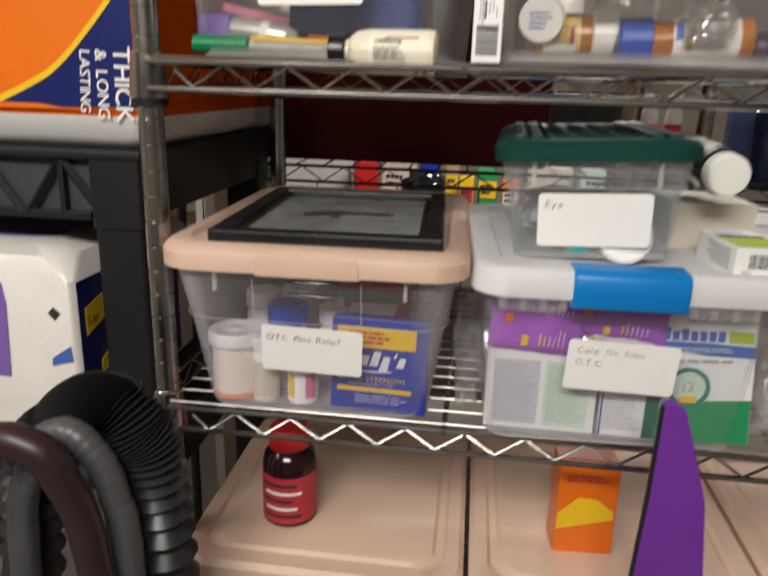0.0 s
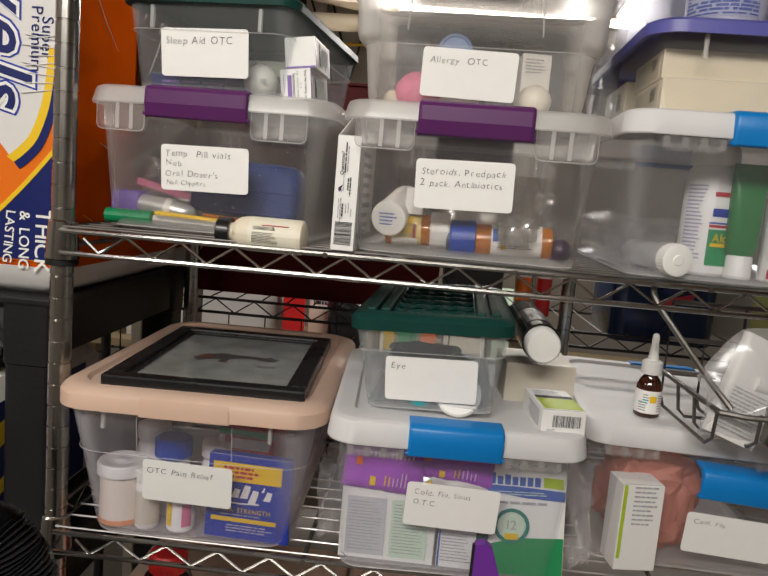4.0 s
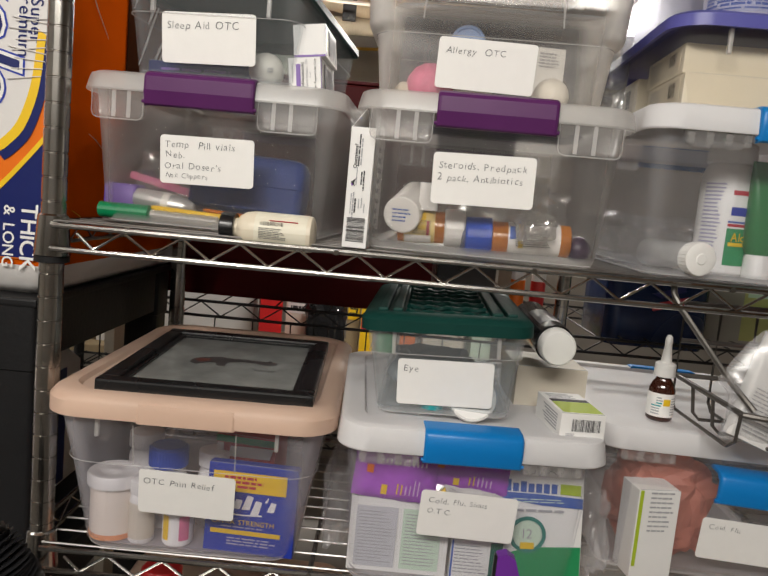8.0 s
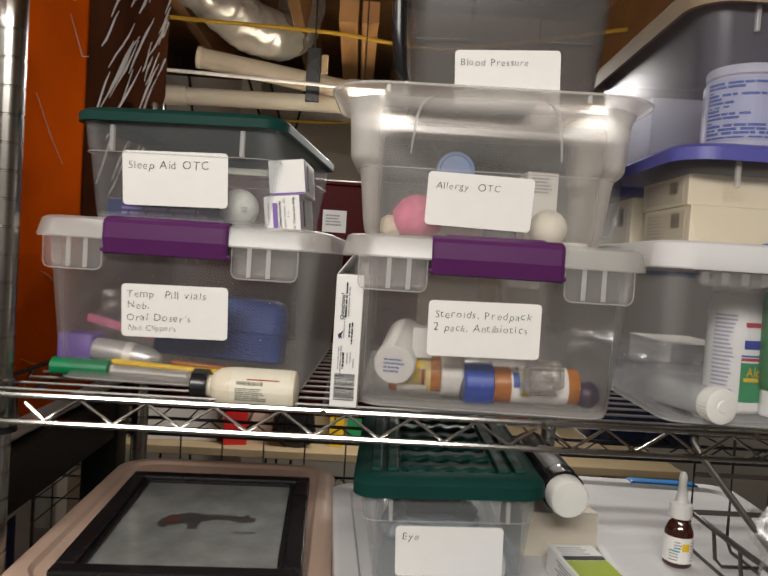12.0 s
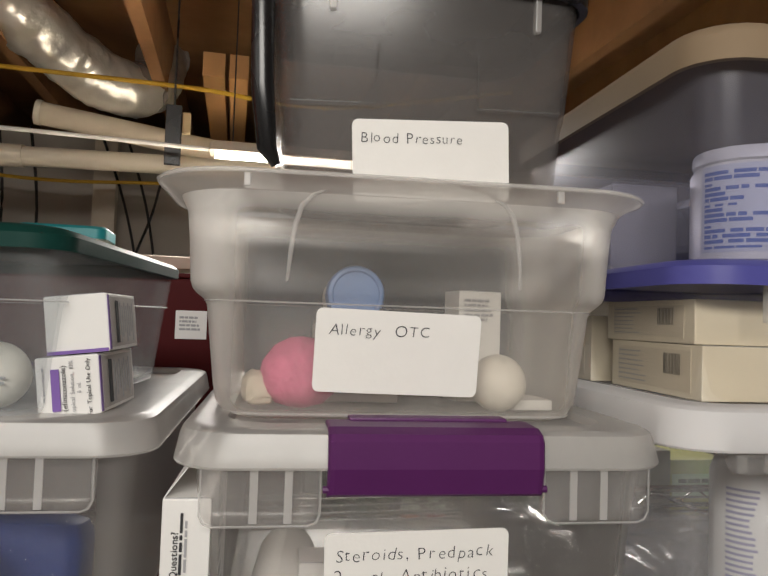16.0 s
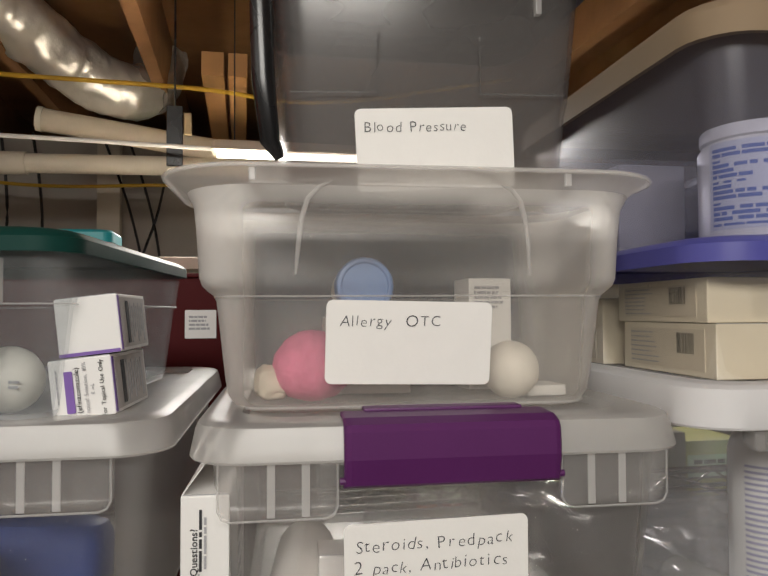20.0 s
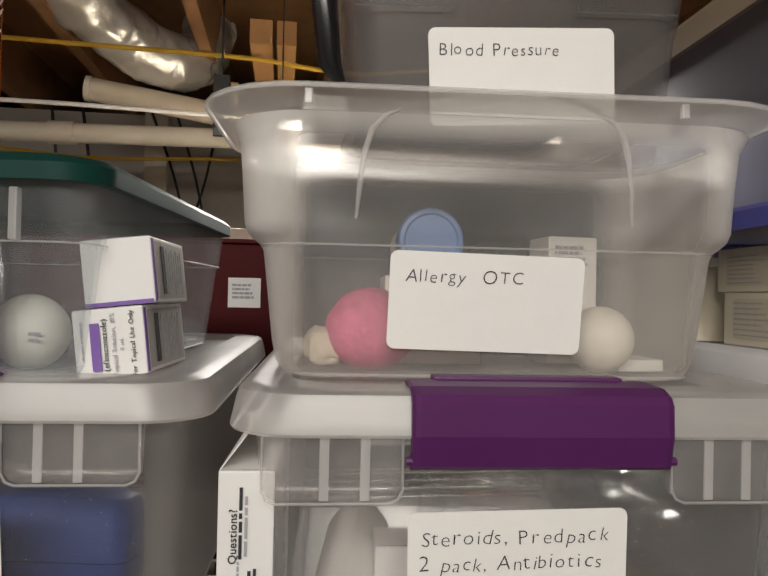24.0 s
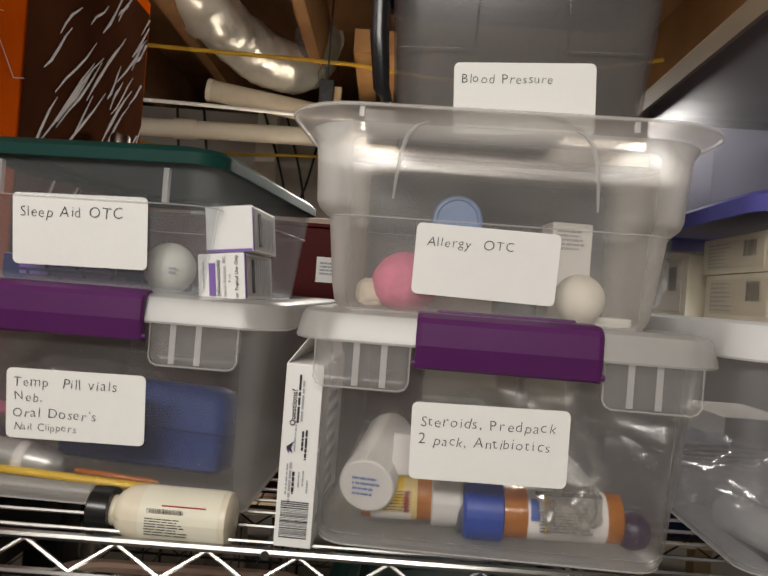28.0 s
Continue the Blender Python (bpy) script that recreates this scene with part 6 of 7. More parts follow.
bm = loft([(PZ0, hw - 0.02, hd - 0.02, 0.02, cx, cy), (PZ0 + 0.012, hw - 0.006, hd - 0.006, 0.02, cx, cy), (PZ0 + 0.035, hw - 0.001, hd - 0.001, 0.015, cx, cy)], 4, (True, False))
part("pack_foot", bm, WRAPW, tp, "crinkled white film foot", smooth=True)
bm = loft([(PZ0 + 0.035, hw - 0.001, hd - 0.001, 0.015, cx, cy), (PZ0 + 0.3, hw, hd, 0.012, cx, cy), (PZ1 - 0.03, hw, hd, 0.012, cx, cy), (PZ1, hw - 0.03, hd - 0.03, 0.02, cx, cy)], 4, (False, True))
part("pack_body", bm, RUST, tp, smooth=True)
F = PY0 - 0.0015
shape(tp, [(-0.46, 1.245), (PX1 - 0.012, 1.248), (PX1 - 0.012, 1.85), (-0.46, 1.85)], ORANGE, F, "front_panel", "orange printed front film")
def arc(*pts):
    """A smooth outline through a few points on the pack's front."""
    return [(p.x, p.y) for p in bend([(x, z, 0) for x, z in pts], 6)]


XR = PX1 - 0.012
low = arc((-0.30, 1.225), (-0.230, 1.240), (-0.155, 1.272), (-0.122, 1.294), (-0.090, 1.326), (-0.065, 1.354), (XR, 1.382))
shape(tp, [(-0.30, 1.246)] + [p for p in low if p[1] > 1.247] + [(XR, 1.250)], NAVY, F - 0.001, "print", "navy printed corner")
shape(tp, low[::-1] + [(x - 0.001, z + 0.007) for x, z in low], YELLOW, F - 0.0018, "print", "yellow printed line")
edge = arc((-0.0935, 1.367), (-0.082, 1.376), (-0.066, 1.394), (-0.055, 1.420), (-0.048, 1.450), (XR - 0.001, 1.500))
shape(tp, edge + [(XR - 0.001, 1.78), (-0.30, 1.78), (-0.26, 1.56), (-0.159, 1.464), (-0.137, 1.420)], WRAPW, F - 0.001, "print", "white printed field")
shape(tp, edge[::-1] + [(x - 0.009, z + 0.006) for x, z in edge], YELLOW, F - 0.0018, "print", "yellow printed border")
shape(tp, [(min(x + 0.007, XR), z - 0.008) for x, z in edge[::-1]] + edge, NAVY, F - 0.0014, "print", "navy printed border")
disc = arc((-0.30, 1.56), (-0.200, 1.525), (-0.159, 1.468), (-0.146, 1.443), (-0.139, 1.421), (-0.142, 1.402), (-0.152, 1.384), (-0.19, 1.37), (-0.30, 1.40))
shape(tp, disc, NAVY, F - 0.0016, "print", "dark printed roundel")
shape(tp, [(-0.24, 1.47), (-0.165, 1.455), (-0.152, 1.420), (-0.154, 1.372), (-0.170, 1.385), (-0.24, 1.43)], WRAPW, F - 0.0022, "print", "printed towel roll")
for y_, mm, th_, lab in ((F - 0.0020, BLUEP, 0.075, "blue outer edge of lettering"), (F - 0.0025, WHITE, 0.050, "white edge of lettering"), (F - 0.0030, NAVY, 0.010, "navy slanted lettering")):
    ends = []
    bm = writing([("Towels", 0, 0, 0.090)], None, th_, 0.10 - th_, ends=ends)
    for v in bm.verts:
        v.co.x += 0.26 * v.co.z
    w = part("writing", bm, mm, tp, lab)
    w.matrix_basis = pose(-0.134, y_, 1.428 + ends[0], 0, 90, 0)
for txt, x, z_end, sz in (("Super", -0.061, 1.489, 0.020), ("Premium", -0.074, 1.474, 0.020)):
    ends = []
    w = part("writing", writing([(txt, 0, 0, sz)], None, 0.006, 0.06, ends=ends), NAVY, tp, "navy lettering")
    w.matrix_basis = pose(x, F - 0.0022, z_end + ends[0], 0, 90, 0)
for txt, x, z, sz, turn in (("THICK", -0.064, 1.312, 0.0270, 91), ("& LONG", -0.0845, 1.309, 0.0185, 91), ("LASTING", -0.1015, 1.309, 0.0165, 94)):
    w = part("writing", writing([(txt, 0, 0, sz)], None, 0.012, 0.02), WHITE, tp, "white block lettering")
    w.matrix_basis = pose(x, F - 0.0022, z, 0, turn, 0)
shape(tp, [(-0.30, 1.246), (-0.190, 1.252), (-0.155, 1.252), (-0.125, 1.248), (-0.104, 1.2475), (-0.104, 1.2465)], ORANGE, F - 0.0016, "print", "orange printed foot")
# pale creases on the side, with the film's shine in their colour
rs2 = random.Random(4)
for i in range(5):
    y0, z0, l = rs2.uniform(0.075, 0.20), rs2.uniform(1.25, 1.80), rs2.uniform(0.03, 0.09)
    part("crease_glint", tube(bmesh.new(), [(PX1 + 0.0012, y0, z0), (PX1 + 0.0018, y0 + l * 0.5, z0 - l * rs2.uniform(0.1, 0.6)), (PX1 + 0.0012, y0 + l, z0 - l * rs2.uniform(0.2, 1.0))], [0.0003, 0.0006, 0.0003], 4), YELLOW if i % 5 == 0 else WRAPW, tp)
# clear rear window of the pack with stretched film
part("film_window", loft([(1.30, 0.001, 0.175, 0.001, PX1 + 0.001, 0.425), (1.88, 0.001, 0.175, 0.001, PX1 + 0.001, 0.425)], 2), mat("film_over_brown", (0.050, 0.017, 0.008), 0.6, 0, 0.8, 9, 0.5, 18, spec=0.0), tp, "clear film window over brown rolls")
# white streaks along the wrinkles stand in for the film's highlights
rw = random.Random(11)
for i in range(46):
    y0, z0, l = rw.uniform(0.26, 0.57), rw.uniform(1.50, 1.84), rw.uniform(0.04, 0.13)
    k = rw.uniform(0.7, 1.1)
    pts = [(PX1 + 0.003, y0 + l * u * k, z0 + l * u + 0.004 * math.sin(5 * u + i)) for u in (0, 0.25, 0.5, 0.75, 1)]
    part("crease_glint", tube(bmesh.new(), [p for p in pts if p[1] < 0.60] if pts[1][1] < 0.60 else pts[:2], [0.0006, rw.uniform(0.0012, 0.0026), rw.uniform(0.0010, 0.0024), 0.0012, 0.0005][:len([p for p in pts if p[1] < 0.60]) if pts[1][1] < 0.60 else 2], 5), mat("crease_glint_white", (0.80, 0.77, 0.75), 0.25) if i == 0 else bpy.data.materials["crease_glint_white"], tp)
# the same painted highlights on the front film
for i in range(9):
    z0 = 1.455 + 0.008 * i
    part("crease_glint", tube(bmesh.new(), [(-0.047 + 0.002 * i, F - 0.003, z0), (-0.085 + 0.004 * (i % 3), F - 0.0035, z0 - 0.006 + 0.004 * (i % 4))], 0.0006, 4), bpy.data.materials["crease_glint_white"], tp)
# bathroom tissue pack below
tq = root("tissue_pack", pose(0, 0, 0), "wrapped white bathroom tissue pack with purple and blue print", "bathroom tissue")
hw2, cx2, cy2 = 0.180, -0.298, 0.19
part("pack_body", loft([(0.8605, hw2 - 0.02, 0.15, 0.03, cx2, cy2), (0.875, hw2, 0.165, 0.010, cx2, cy2), (1.060, hw2, 0.165, 0.010, cx2, cy2), (1.085, hw2 - 0.012, 0.153, 0.035, cx2, cy2), (1.094, hw2 - 0.05, 0.12, 0.03, cx2, cy2)], 5), TISSUE, tq, smooth=True)
def side_shape(pts, material, out, label=""):
    o = shape(tq, pts, material, -out, "print", label)
    o.matrix_basis = pose(cx2 + hw2, 0, 0, 0, 0, 90)
    return o


side_shape([(0.032, 0.878), (0.30, 0.878), (0.30, 1.058), (0.032, 1.058)], NAVY, 0.0006, "navy printed side panel")
side_shape([(0.044, 0.990), (0.090, 1.002), (0.092, 1.034), (0.044, 1.024)], YELLOW, 0.0014)
side_shape([(0.070, 0.930), (0.105, 0.945), (0.105, 0.965), (0.070, 0.950)], YELLOW, 0.0014)
w = part("writing", writing([("Les", 0.048, 1.003, 0.016)], None, 0.004, 0.05), BARK, tq)
w.matrix_basis = pose(cx2 + hw2 + 0.0024, 0, 0, 0, 0, 90)
shape(tq, [(-0.150, 1.022), (-0.143, 1.030), (-0.135, 1.023), (-0.142, 1.014)], BARK, 0.0242, "emblem", "small dark diamond")
shape(tq, [(-0.150, 0.968), (-0.126, 0.984), (-0.125, 0.965), (-0.151, 0.958)], BLUESTRIPE, 0.0242, "print")
shape(tq, [(-0.46, 0.95), (-0.205, 0.94), (-0.200, 1.03), (-0.203, 1.055), (-0.46, 1.06)], LILAC, 0.0242, "print", "purple printed field")
part("print", loft([(1.0945, 0.09, 0.07, 0.03, cx2 + 0.03, cy2 - 0.03), (1.0952, 0.09, 0.07, 0.03, cx2 + 0.03, cy2 - 0.03)], 4), LILAC, tq, "purple printed top")

# ---- vacuum hose in front of the left post ----
hs = root("vacuum_hose", pose(0, 0, 0), "black ribbed vacuum hose standing in a loop", "hose")


hp = bend([(-0.13, -0.14, 0.02), (-0.105, -0.14, 0.50), (-0.075, -0.14, 0.90), (-0.034, -0.14, 0.980), (0.002, -0.14, 1.003), (0.031, -0.14, 0.985), (0.047, -0.13, 0.90), (0.054, -0.12, 0.50), (0.06, -0.12, 0.02)], 26)
part("ribbed_hose", tube(bmesh.new(), hp, [0.025 + 0.0045 * (1 if i % 2 else -1) for i in range(len(hp))], 14), HOSE, hs, smooth=True)
h2 = bend([(-0.14, -0.22, 0.02), (-0.115, -0.22, 0.70), (-0.082, -0.22, 0.955), (-0.048, -0.22, 1.000), (-0.018, -0.22, 1.004), (0.006, -0.215, 0.975), (0.020, -0.20, 0.86), (0.04, -0.20, 0.40), (0.045, -0.20, 0.02)], 12)
part("smooth_tube", tube(bmesh.new(), h2, 0.0145, 14), MAROON, hs, "dark maroon smooth tube", smooth=True)

h3 = bend([(-0.075, -0.178, 0.02), (-0.065, -0.178, 0.80), (-0.045, -0.178, 0.955), (-0.016, -0.178, 0.992), (0.010, -0.178, 0.982), (0.028, -0.175, 0.935), (0.036, -0.172, 0.80), (0.04, -0.17, 0.02)], 12)
part("smooth_tube", tube(bmesh.new(), h3, [0.0130 + 0.0008 * (i % 3 == 0) for i in range(len(h3))], 14), mat("grey_hose", (0.075, 0.075, 0.08), 0.4, 0, 0.15, 12), hs, "grey smooth tube", smooth=True)

# ---- black wire shelving behind ----
rk = root("black_wire_shelving", pose(0, 0, 0), "black wire shelving unit standing behind", "shelving unit")
KX0, KX1, KY0, KY1 = -0.42, 0.690, 0.56, 1.02
for x in (KX0, KX1):
    for y in (KY0, KY1):
        part("post", post_mesh(1.63) if x == KX1 else lathe([(0, 0.0127), (1.59, 0.0127), (1.60, 0.011)], 16), POST if x == KX1 else BLACKWIRE, rk, smooth=True).location = (x, y, 0)
# upper end of the rack: a sleeve and the truss of a shelf that starts there
for y in (KY0, KY1):
    part("corner_sleeve", lathe([(1.578, 0.0180), (1.582, 0.0185), (1.606, 0.0165), (1.608, 0.0140)], 20), BLACKWIRE, rk, "black corner sleeve", smooth=True).location = (KX1, y, 0)
for a, b, cnt in (((KX1 + 0.012, KY0, 0), (1.30, KY0, 0), 14), ((KX1 + 0.01, KY0 + 0.012, 0), (KX1 + 0.01, KY1, 0), 10)):
    bm = bmesh.new()
    for zz in (1.580, 1.606):
        tube(bm, [(a[0], a[1], zz), (b[0], b[1], zz)], 0.0032, 6)
    zigzag(bm, a, b, 1.582, 1.604, cnt)
    part("shelf_truss", bm, DARKWIRE, rk, "dark wire truss", smooth=True)
for k in range(9):
    yy = KY0 + 0.03 + k * 0.05
    part("deck_wire", tube(bmesh.new(), [(KX1 + 0.01, yy, 1.609), (1.30, yy, 1.609)], 0.0016, 5), DARKWIRE, rk, smooth=True)
for z in (0.90, 1.138):
    for y in (KY0, KY1):
        bm = tube(tube(bmesh.new(), [(KX0, y, z), (KX1 + 0.6, y, z)], 0.003, 6), [(KX0, y, z - 0.028), (KX1 + 0.6, y, z - 0.028)], 0.003, 6)
        zigzag(bm, (KX0 + 0.01, y, 0), (KX1 + 0.59, y, 0), z - 0.027, z - 0.001, 22)
        part("rail", bm, BLACKWIRE, rk, smooth=True)
    wire = None
    for i in range(34):
        x = KX0 + 0.02 + i * 0.0505
        if wire is None:
            wire = part("deck_wire", tube(bmesh.new(), [(0, KY0, z + 0.0035), (0, KY1, z + 0.0035)], 0.0015, 5), BLACKWIRE, rk)
            wire.location.x = x
        else:
            o = new("deck_wire", wire.data)
            o.parent, o.location.x = rk, x
for i in range(16):
    x = KX0 + 0.03 + i * 0.072
    part("grid_wire", tube(bmesh.new(), [(x, KY0 - 0.006, 0.905), (x, KY0 - 0.006, 1.112)], 0.0014, 5), BLACKWIRE, rk)
part("grid_wire", tube(bmesh.new(), [(KX0, KY0 - 0.007, 0.99), (KX1, KY0 - 0.007, 0.99)], 0.0014, 5), BLACKWIRE, rk)
rc = root("red_cabinet", pose(0.02, 0.61, 1.1435), "dark red metal cabinet standing on black wire shelving", "cabinet")
part("cabinet_body", cube(-0.42, 0.425, 0, 0.38, 0, 0.425, 0.004), REDPANEL, rc)
part("cabinet_lid", cube(-0.424, 0.429, -0.004, 0.384, 0.4255, 0.432, 0.002), REDPANEL, rc)
part("drawer_seam", cube(-0.40, 0.405, -0.0012, 0.0, 0.205, 0.209), FRAMEBLK, rc)
tg = root("white_tag", pose(0.2835, 0.609, 1.503, 0, 0, 0), "small white printed card stuck on a red cabinet", "card")
part("card", cube(-0.0215, 0.0215, -0.0015, 0, -0.020, 0.020, 0.0), CARD, tg)
bars(tg, pose(0, -0.0024, 0.002), 0.032, 0.022, 4, GREYP, 3)
tcx = root("teal_lidded_tub", pose(0.095, 0.70, 1.5765), "clear tub with teal lid standing on the red cabinet", "tub")
part("tub_body", loft([(0, 0.055, 0.04, 0.012), (0.048, 0.060, 0.045, 0.014)], 4), clear("pale_tub", (0.75, 0.76, 0.65), 0.5), tcx, smooth=True)
part("lid", loft([(0.046, 0.062, 0.047, 0.015), (0.060, 0.062, 0.047, 0.015), (0.064, 0.058, 0.043, 0.014)], 4), TEAL, tcx, smooth=True)
# clutter on a bench across the far aisle
fb_ = root("wooden_bench", pose(0, 0, 0), "wooden work bench across the far aisle", "bench")
part("bench_top", cube(-1.2, 1.6, 1.85, 2.45, 0.69, 0.72, 0.003), KHAKI, fb_)
for x in (-1.15, 1.5):
    for y in (1.88, 2.36):
        part("leg", cube(x, x + 0.06, y, y + 0.06, 0, 0.689), KHAKI, fb_)
ZC = 0.7205


def clutter_box(x, y, w_, d_, h_, mm, label, cat="box", yaw=0.0, band=None, z=ZC, name="storage_carton"):
    c = carton(pose(x, y, z, 0, 0, yaw), label, w_, d_, h_, mm, name=name, group="cartons in the background")
    if band:
        plate(c, pose(0, -0.0012, h_ * 0.72), w_ * 0.9, h_ * 0.25, band)
        bars(c, pose(0, -0.0022, h_ * 0.72), w_ * 0.7, h_ * 0.18, 2, BARK, int(x * 100) % 17)
    return c


clutter_box(-0.30, 1.93, 0.30, 0.15, 0.30, WRAPW, "white carton on a bench", yaw=3)
clutter_box(-0.075, 1.90, 0.085, 0.10, 0.28, RED, "red carton leaning on a bench", yaw=12)
clutter_box(0.030, 1.98, 0.12, 0.1, 0.29, BEIGE, "brown card box on a bench", yaw=-5, band=WRAPW)
b = root("black_bag", pose(0.135, 1.93, ZC), "black glossy plastic bag on a bench", "bag")
crumple(b, 0.17, 0.10, 0.26, BLACKWRAP, 21, "bag_film")
clutter_box(0.150, 2.08, 0.07, 0.06, 0.31, BLUEP, "blue carton on a bench")
clutter_box(0.240, 1.99, 0.05, 0.06, 0.28, KHAKI, "tan carton on a bench", band=YELLOW)
clutter_box(0.297, 1.95, 0.052, 0.06, 0.235, YELLOW, "yellow carton with red print on a bench", band=REDP)
clutter_box(0.375, 1.99, 0.075, 0.08, 0.26, GREENP, "green carton with yellow band on a bench", band=YELLOW)
clutter_box(0.460, 1.95, 0.060, 0.06, 0.23, ORANGE, "orange carton on a bench", band=WRAPW)
clutter_box(-0.62, 1.93, 0.28, 0.12, 0.28, WRAPW, "white carton with print on a bench", band=BEIGE)
clutter_box(0.60, 1.95, 0.16, 0.20, 0.28, BEIGE, "beige carton on a bench")
clutter_box(0.78, 1.98, 0.13, 0.20, 0.30, PALEG, "pale green carton on a bench", band=WRAPW)
ZC2 = 1.1445
clutter_box(0.520, 0.68, 0.12, 0.20, 0.135, FRAMEBLK, "black case on black shelving", z=ZC2)
for k, (x, mm) in enumerate(((0.615, ORANGE), (0.655, RED))):
    bottle(pose(x, 0.62, ZC2), "small orange bottle with white cap" if k == 0 else "small red bottle with white cap", jar_prof(0.014, 0.12), WHITE, [(0.114, 0.011), (0.115, 0.0125), (0.135, 0.012)], WHITE, (0.01, 0.085, 0.0143), mm, name="pill_bottle")
bw = root("water_bottle_pack", pose(0.885, 0.68, ZC2 - 0.02), "shrink-wrapped pack of dark blue water bottles", "bottle pack")
part("pack_wrap", loft([(0, 0.095, 0.09, 0.02), (0.01, 0.10, 0.095, 0.03), (0.13, 0.10, 0.095, 0.03), (0.15, 0.085, 0.08, 0.03)], 5), mat("blue_shrink_wrap", (0.008, 0.022, 0.075), 0.25, 0, 0.4, 12, 0.8, 20), bw, smooth=True)
shape(bw, [(-0.02, 0.085), (0.05, 0.105), (0.045, 0.090), (-0.015, 0.072)], REDP, -0.098, "print")
shape(bw, [(-0.02, 0.105), (0.04, 0.125), (0.045, 0.115), (0.0, 0.098)], NAVY, -0.098, "print")
clutter_box(1.005, 0.64, 0.13, 0.20, 0.17, mat("grey_beige_bin", (0.34, 0.32, 0.28), 0.5), "grey beige bin on black shelving", z=ZC2)
clutter_box(1.14, 0.66, 0.12, 0.14, 0.15, mat("lime_yellow_card", (0.50, 0.50, 0.20), 0.5), "lime yellow carton on black shelving", z=ZC2, band=PALEG)
b = root("green_bottle", pose(1.19, 0.58, ZC2), "bright green plastic bottle on black shelving", "bottle")
part("bottle_body", lathe([(0, 0.04), (0.004, 0.045), (0.12, 0.045), (0.15, 0.03), (0.17, 0.015), (0.18, 0.014)], 24), mat("leaf_green_plastic", (0.08, 0.35, 0.03), 0.3), b, smooth=True)

# ---- services under the ceiling ----
pv = root("pvc_pipe", pose(0, 0, 0), "long white plastic drain pipe under the joists", "pipe")
part("pipe_run", tube(bmesh.new(), [(-2.2, 2.0, 1.975), (0.105, 2.0, 2.012)], 0.032, 18), PVC, pv, smooth=True)
part("pipe_run", tube(bmesh.new(), [(0.105, 2.0, 2.012), (1.4, 2.0, 2.03)], 0.032, 18), PVC, pv, smooth=True)
part("coupling", tube(bmesh.new(), [(-0.42, 2.0, 2.0035), (-0.34, 2.0, 2.005)], 0.037, 18), PVC, pv, smooth=True)
ip = root("insulated_pipe", pose(0, 0, 0), "cream wrapped insulated pipe under the joists", "pipe")
part("insulation", tube(bmesh.new(), bend([(-0.285, 1.95, 2.136), (-0.05, 1.98, 2.110), (0.25, 2.0, 2.072), (0.6, 2.05, 2.05)], 6), 0.037, 16), mat("cream_insulation", (0.62, 0.54, 0.42), 0.8, 0, 0.12, 10, 0.4, 30), ip, smooth=True)
part("end_collar", tube(bmesh.new(), [(-0.297, 1.949, 2.138), (-0.280, 1.950, 2.136)], 0.040, 16), PVC, ip, smooth=True)
fd_ = root("foil_duct", pose(0, 0, 0), "flexible foil-wrapped air duct hanging from joists", "duct")
dpts = bend([(-0.46, 1.2, 2.46), (-0.34, 1.6, 2.39), (-0.17, 1.88, 2.285), (-0.03, 2.0, 2.255), (0.03, 2.16, 2.34), (0.04, 2.3, 2.48)], 26)
bm = tube(bmesh.new(), dpts, 0.092, 40)
for v in bm.verts:
    v.co += noise.noise_vector(v.co * 16) * 0.011 + noise.noise_vector(v.co * 42) * 0.005
part("duct_skin", bm, DUCT, fd_, smooth=True)
part("hanger_strap", tube(bmesh.new(), [(-0.345, 1.6, 2.50), (-0.45, 1.6, 2.40), (-0.35, 1.58, 2.290), (-0.24, 1.6, 2.38), (-0.335, 1.6, 2.50)], 0.004, 6), BLACKWIRE, fd_, "thin hanger strap")
part("duct_collar", tube(bmesh.new(), [dpts[-3], dpts[-1]], 0.099, 22), SILVER, fd_, "metal duct collar", smooth=True)
sl_ = root("shop_light", pose(0.42, 1.5, 1.940), "white fluorescent shop light glowing under the joists", "ceiling light")
part("housing", loft([(0.012, 0.42, 0.045, 0.01, 0.26), (0.034, 0.42, 0.030, 0.01, 0.26), (0.042, 0.41, 0.02, 0.01, 0.26)], 3), BEIGE, sl_)
part("tube_lamp", tube(bmesh.new(), [(-0.145, -0.02, 0.004), (0.66, -0.02, 0.004)], 0.012, 12), TUBELIT, sl_, "glowing tube", smooth=True)
part("hanger_wire", tube(bmesh.new(), [(-0.1, 0, 0.042), (-0.1, 0, 0.56)], 0.002, 5), BLACKWIRE, sl_)
part("hanger_wire", tube(bmesh.new(), [(0.4, 0, 0.05), (0.4, 0, 0.56)], 0.002, 5), BLACKWIRE, sl_)
part("power_cord", tube(bmesh.new(), bend([(-2.4, 0.2, 0.04), (-1.3, 0.1, 0.05), (-0.75, 0.05, 0.045), (-0.16, 0.0, 0.02)], 8), 0.006, 8), WHITE, sl_, "white power cord", smooth=True)
hg = root("pipe_hanger", pose(0.155, 1.6, 0), "black metal hanger strap under the joists", "hanger")
part("strap", cube(-0.022, 0.022, -0.006, 0.006, 1.93, 2.10, 0.002), FRAMEBLK, hg)
part("hanger_wire", tube(bmesh.new(), [(0, 0, 2.10), (0, 0, 2.5)], 0.003, 6), FRAMEBLK, hg)
part("bracket", cube(0.024, 0.046, -0.010, 0.010, 2.02, 2.08, 0.003), KHAKI, hg)
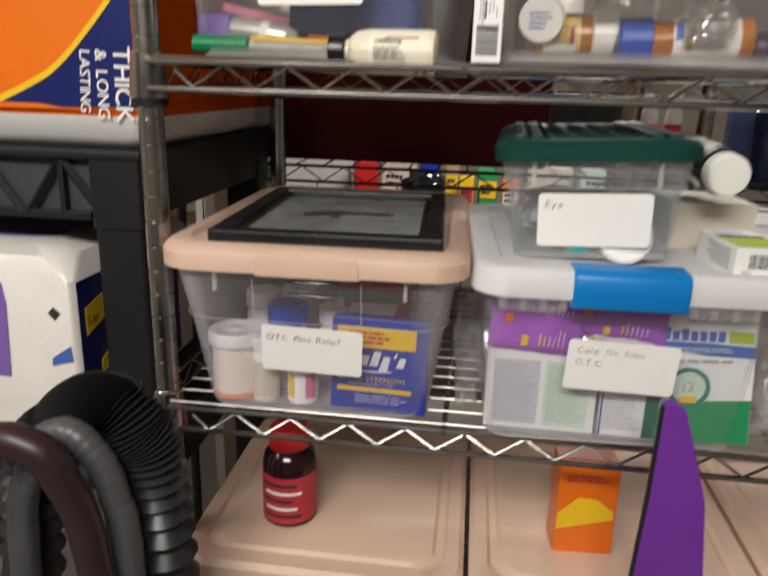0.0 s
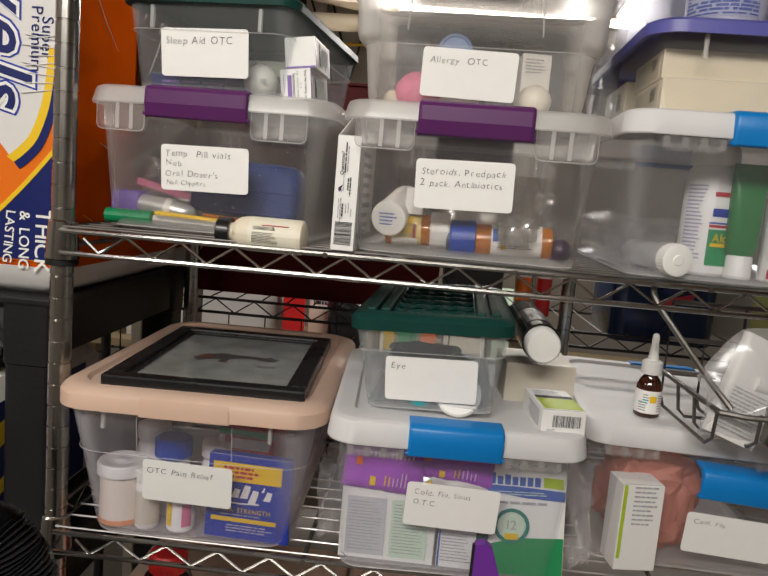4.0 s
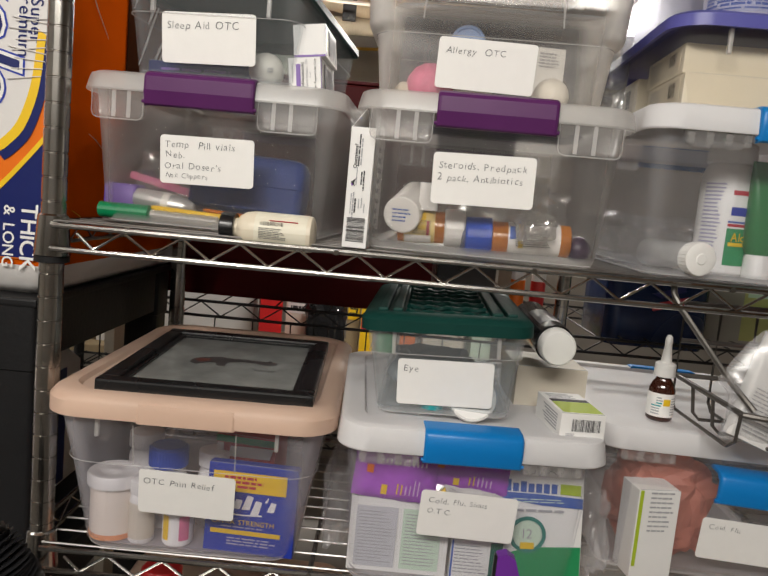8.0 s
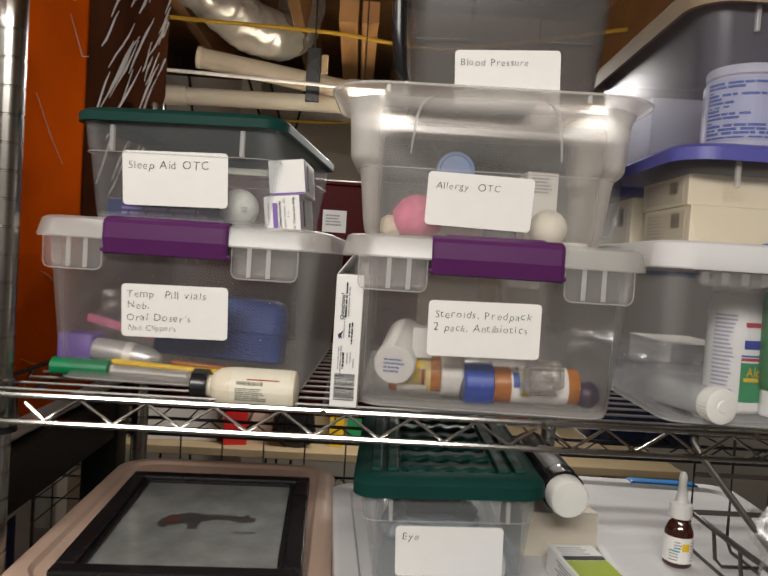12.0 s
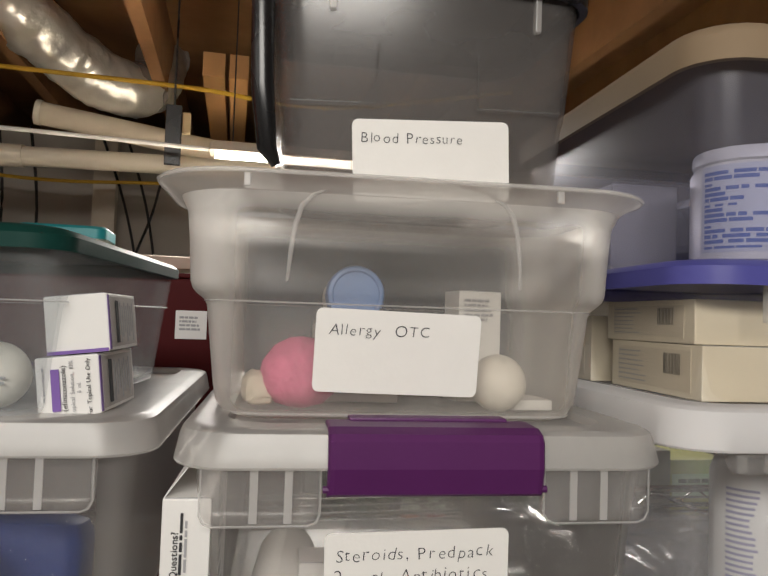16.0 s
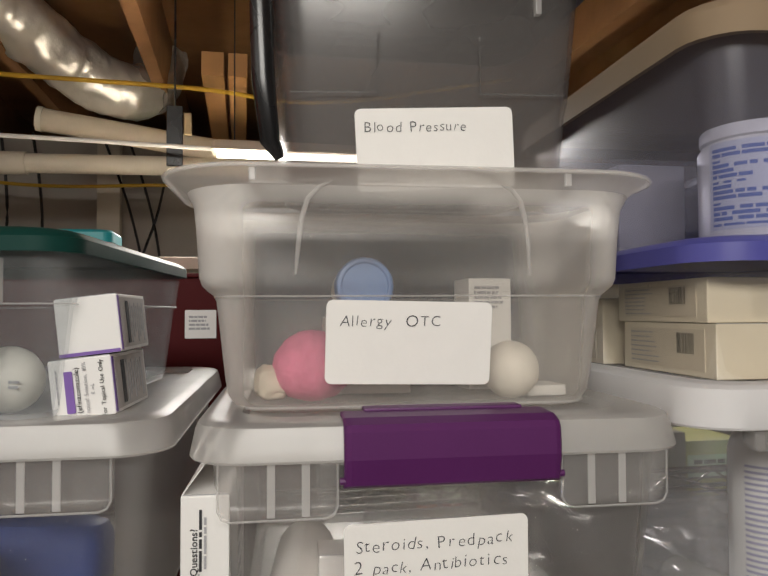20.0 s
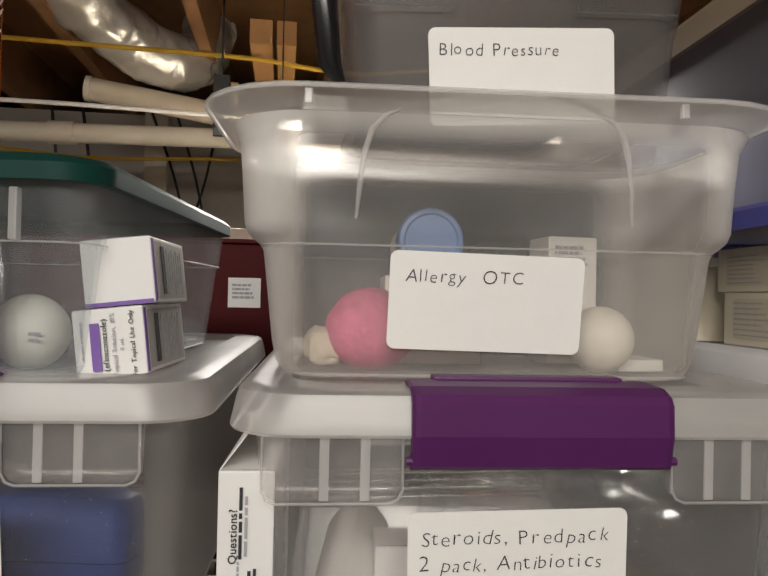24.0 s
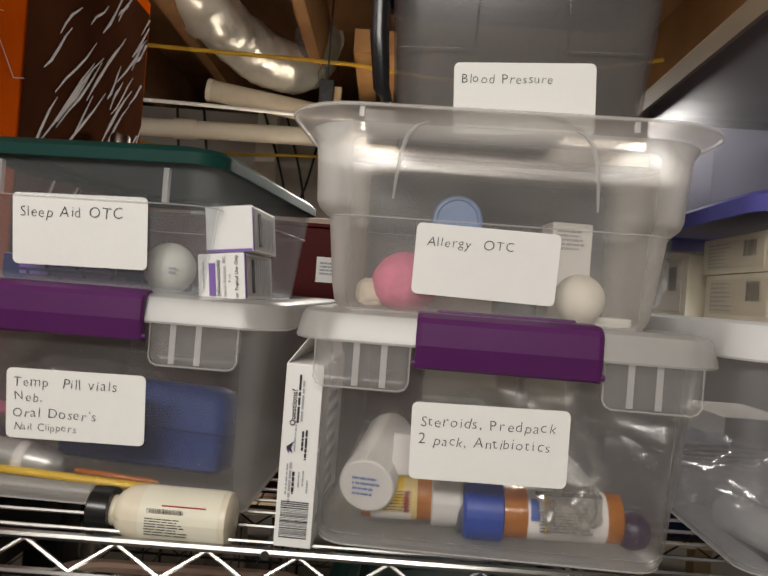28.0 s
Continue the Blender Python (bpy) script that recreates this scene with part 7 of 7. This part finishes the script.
for k, pts in enumerate(([(-2.1, 1.7, 2.275), (-1.7, 1.7, 2.20), (-0.9, 1.75, 2.22), (-0.3, 1.72, 2.20), (0.2, 1.7, 2.185), (0.6, 1.72, 2.17), (1.2, 1.7, 2.275)], [(-2.1, 2.55, 2.275), (-1.6, 2.55, 2.06), (-0.9, 2.52, 2.05), (-0.45, 2.5, 2.02), (-0.1, 2.5, 2.03), (0.4, 2.55, 2.08), (1.0, 2.6, 2.275)])):
    o = root("yellow_cable", pose(0, 0, 0), "yellow electric cable strung along the joists", "cable")
    part("cable_run", tube(bmesh.new(), bend(pts, 8), 0.007, 8), mat("yellow_cable_jacket", (0.50, 0.30, 0.02), 0.5) if k == 0 else bpy.data.materials["yellow_cable_jacket"], o, smooth=True)
br = root("blocking_board", pose(0.30, 1.62, 2.07), "pair of pine boards hung between joists", "board")
part("board", cube(-0.075, -0.012, 0, 0.9, 0.13, 0.20, 0.002), mat("fresh_pine", (0.45, 0.24, 0.09), 0.7, 0, 0.25, 6), br)
part("board", cube(0.0, 0.055, 0, 0.9, 0.13, 0.20, 0.002), bpy.data.materials["fresh_pine"], br)
so = tagged(part("wall_stud", cube(-0.255, -0.165, 2.66, 2.72, 0, 2.27), STUD), "pale painted wooden stud against the wall", "stud", kind="structure")
# wall colour lowered to make up for the back lamp's strong light
tagged(part("wall_partition", cube(-2.2, 3.2, 2.80, 2.86, 0, 2.27), mat("dimmed_partition_paint", (0.36, 0.33, 0.29), 0.85, 0, 0.22, 3, 0.4, 40)), "greyish painted partition wall", "wall", kind="structure")
for k, (xa, xb) in enumerate(((-0.62, -0.60), (-0.50, -0.46), (-0.23, -0.05), (-0.13, 0.02), (0.05, -0.10))):
    o = root("wall_cable", pose(0, 0, 0), "dark cable hanging down the partition wall", "cable")
    part("cable_run", tube(bmesh.new(), bend([(xa, 2.64, 2.26), ((xa + xb) / 2 + 0.02, 2.63, 1.95), (xb, 2.64, 1.6), (xb + 0.05, 2.65, 1.1), (xb + 0.06, 2.65, 0.0)], 8), 0.006, 6), FRAMEBLK, o, smooth=True)
lg = root("beige_shelf_board", pose(0.10, 1.25, 1.62), "beige board behind the red cabinet", "board")
part("board", cube(-0.6, 0.7, 0, 0.28, 0, 0.028, 0.003), BEIGE, lg)
part("bracket", cube(-0.55, -0.52, 0.0, 0.28, -1.62, 0, 0.002), STUD, lg)
part("bracket", cube(0.62, 0.65, 0.0, 0.28, -1.62, 0, 0.002), STUD, lg)
# unseen housings, added above the two fill lamps
for x, y, w, d in ((0.05, -1.50, 0.62, 0.15), (-1.3, -0.9, 0.08, 0.62)):
    fx = root("fill_lamp_housing", pose(x, y, 0), "added white housing above an unseen fill lamp", "ceiling light", "fluorescent fixtures")
    part("housing", cube(-w, w, -d, d, 2.2625, 2.2695, 0.002), WHITE, fx)
    for k in (-1, 1):
        part("end_cap", cube(k * w - 0.008 if w > d else -w, k * w + 0.008 if w > d else w, -d if w > d else k * d - 0.008, d if w > d else k * d + 0.008, 2.250, 2.2615, 0.002), WHITE, fx)
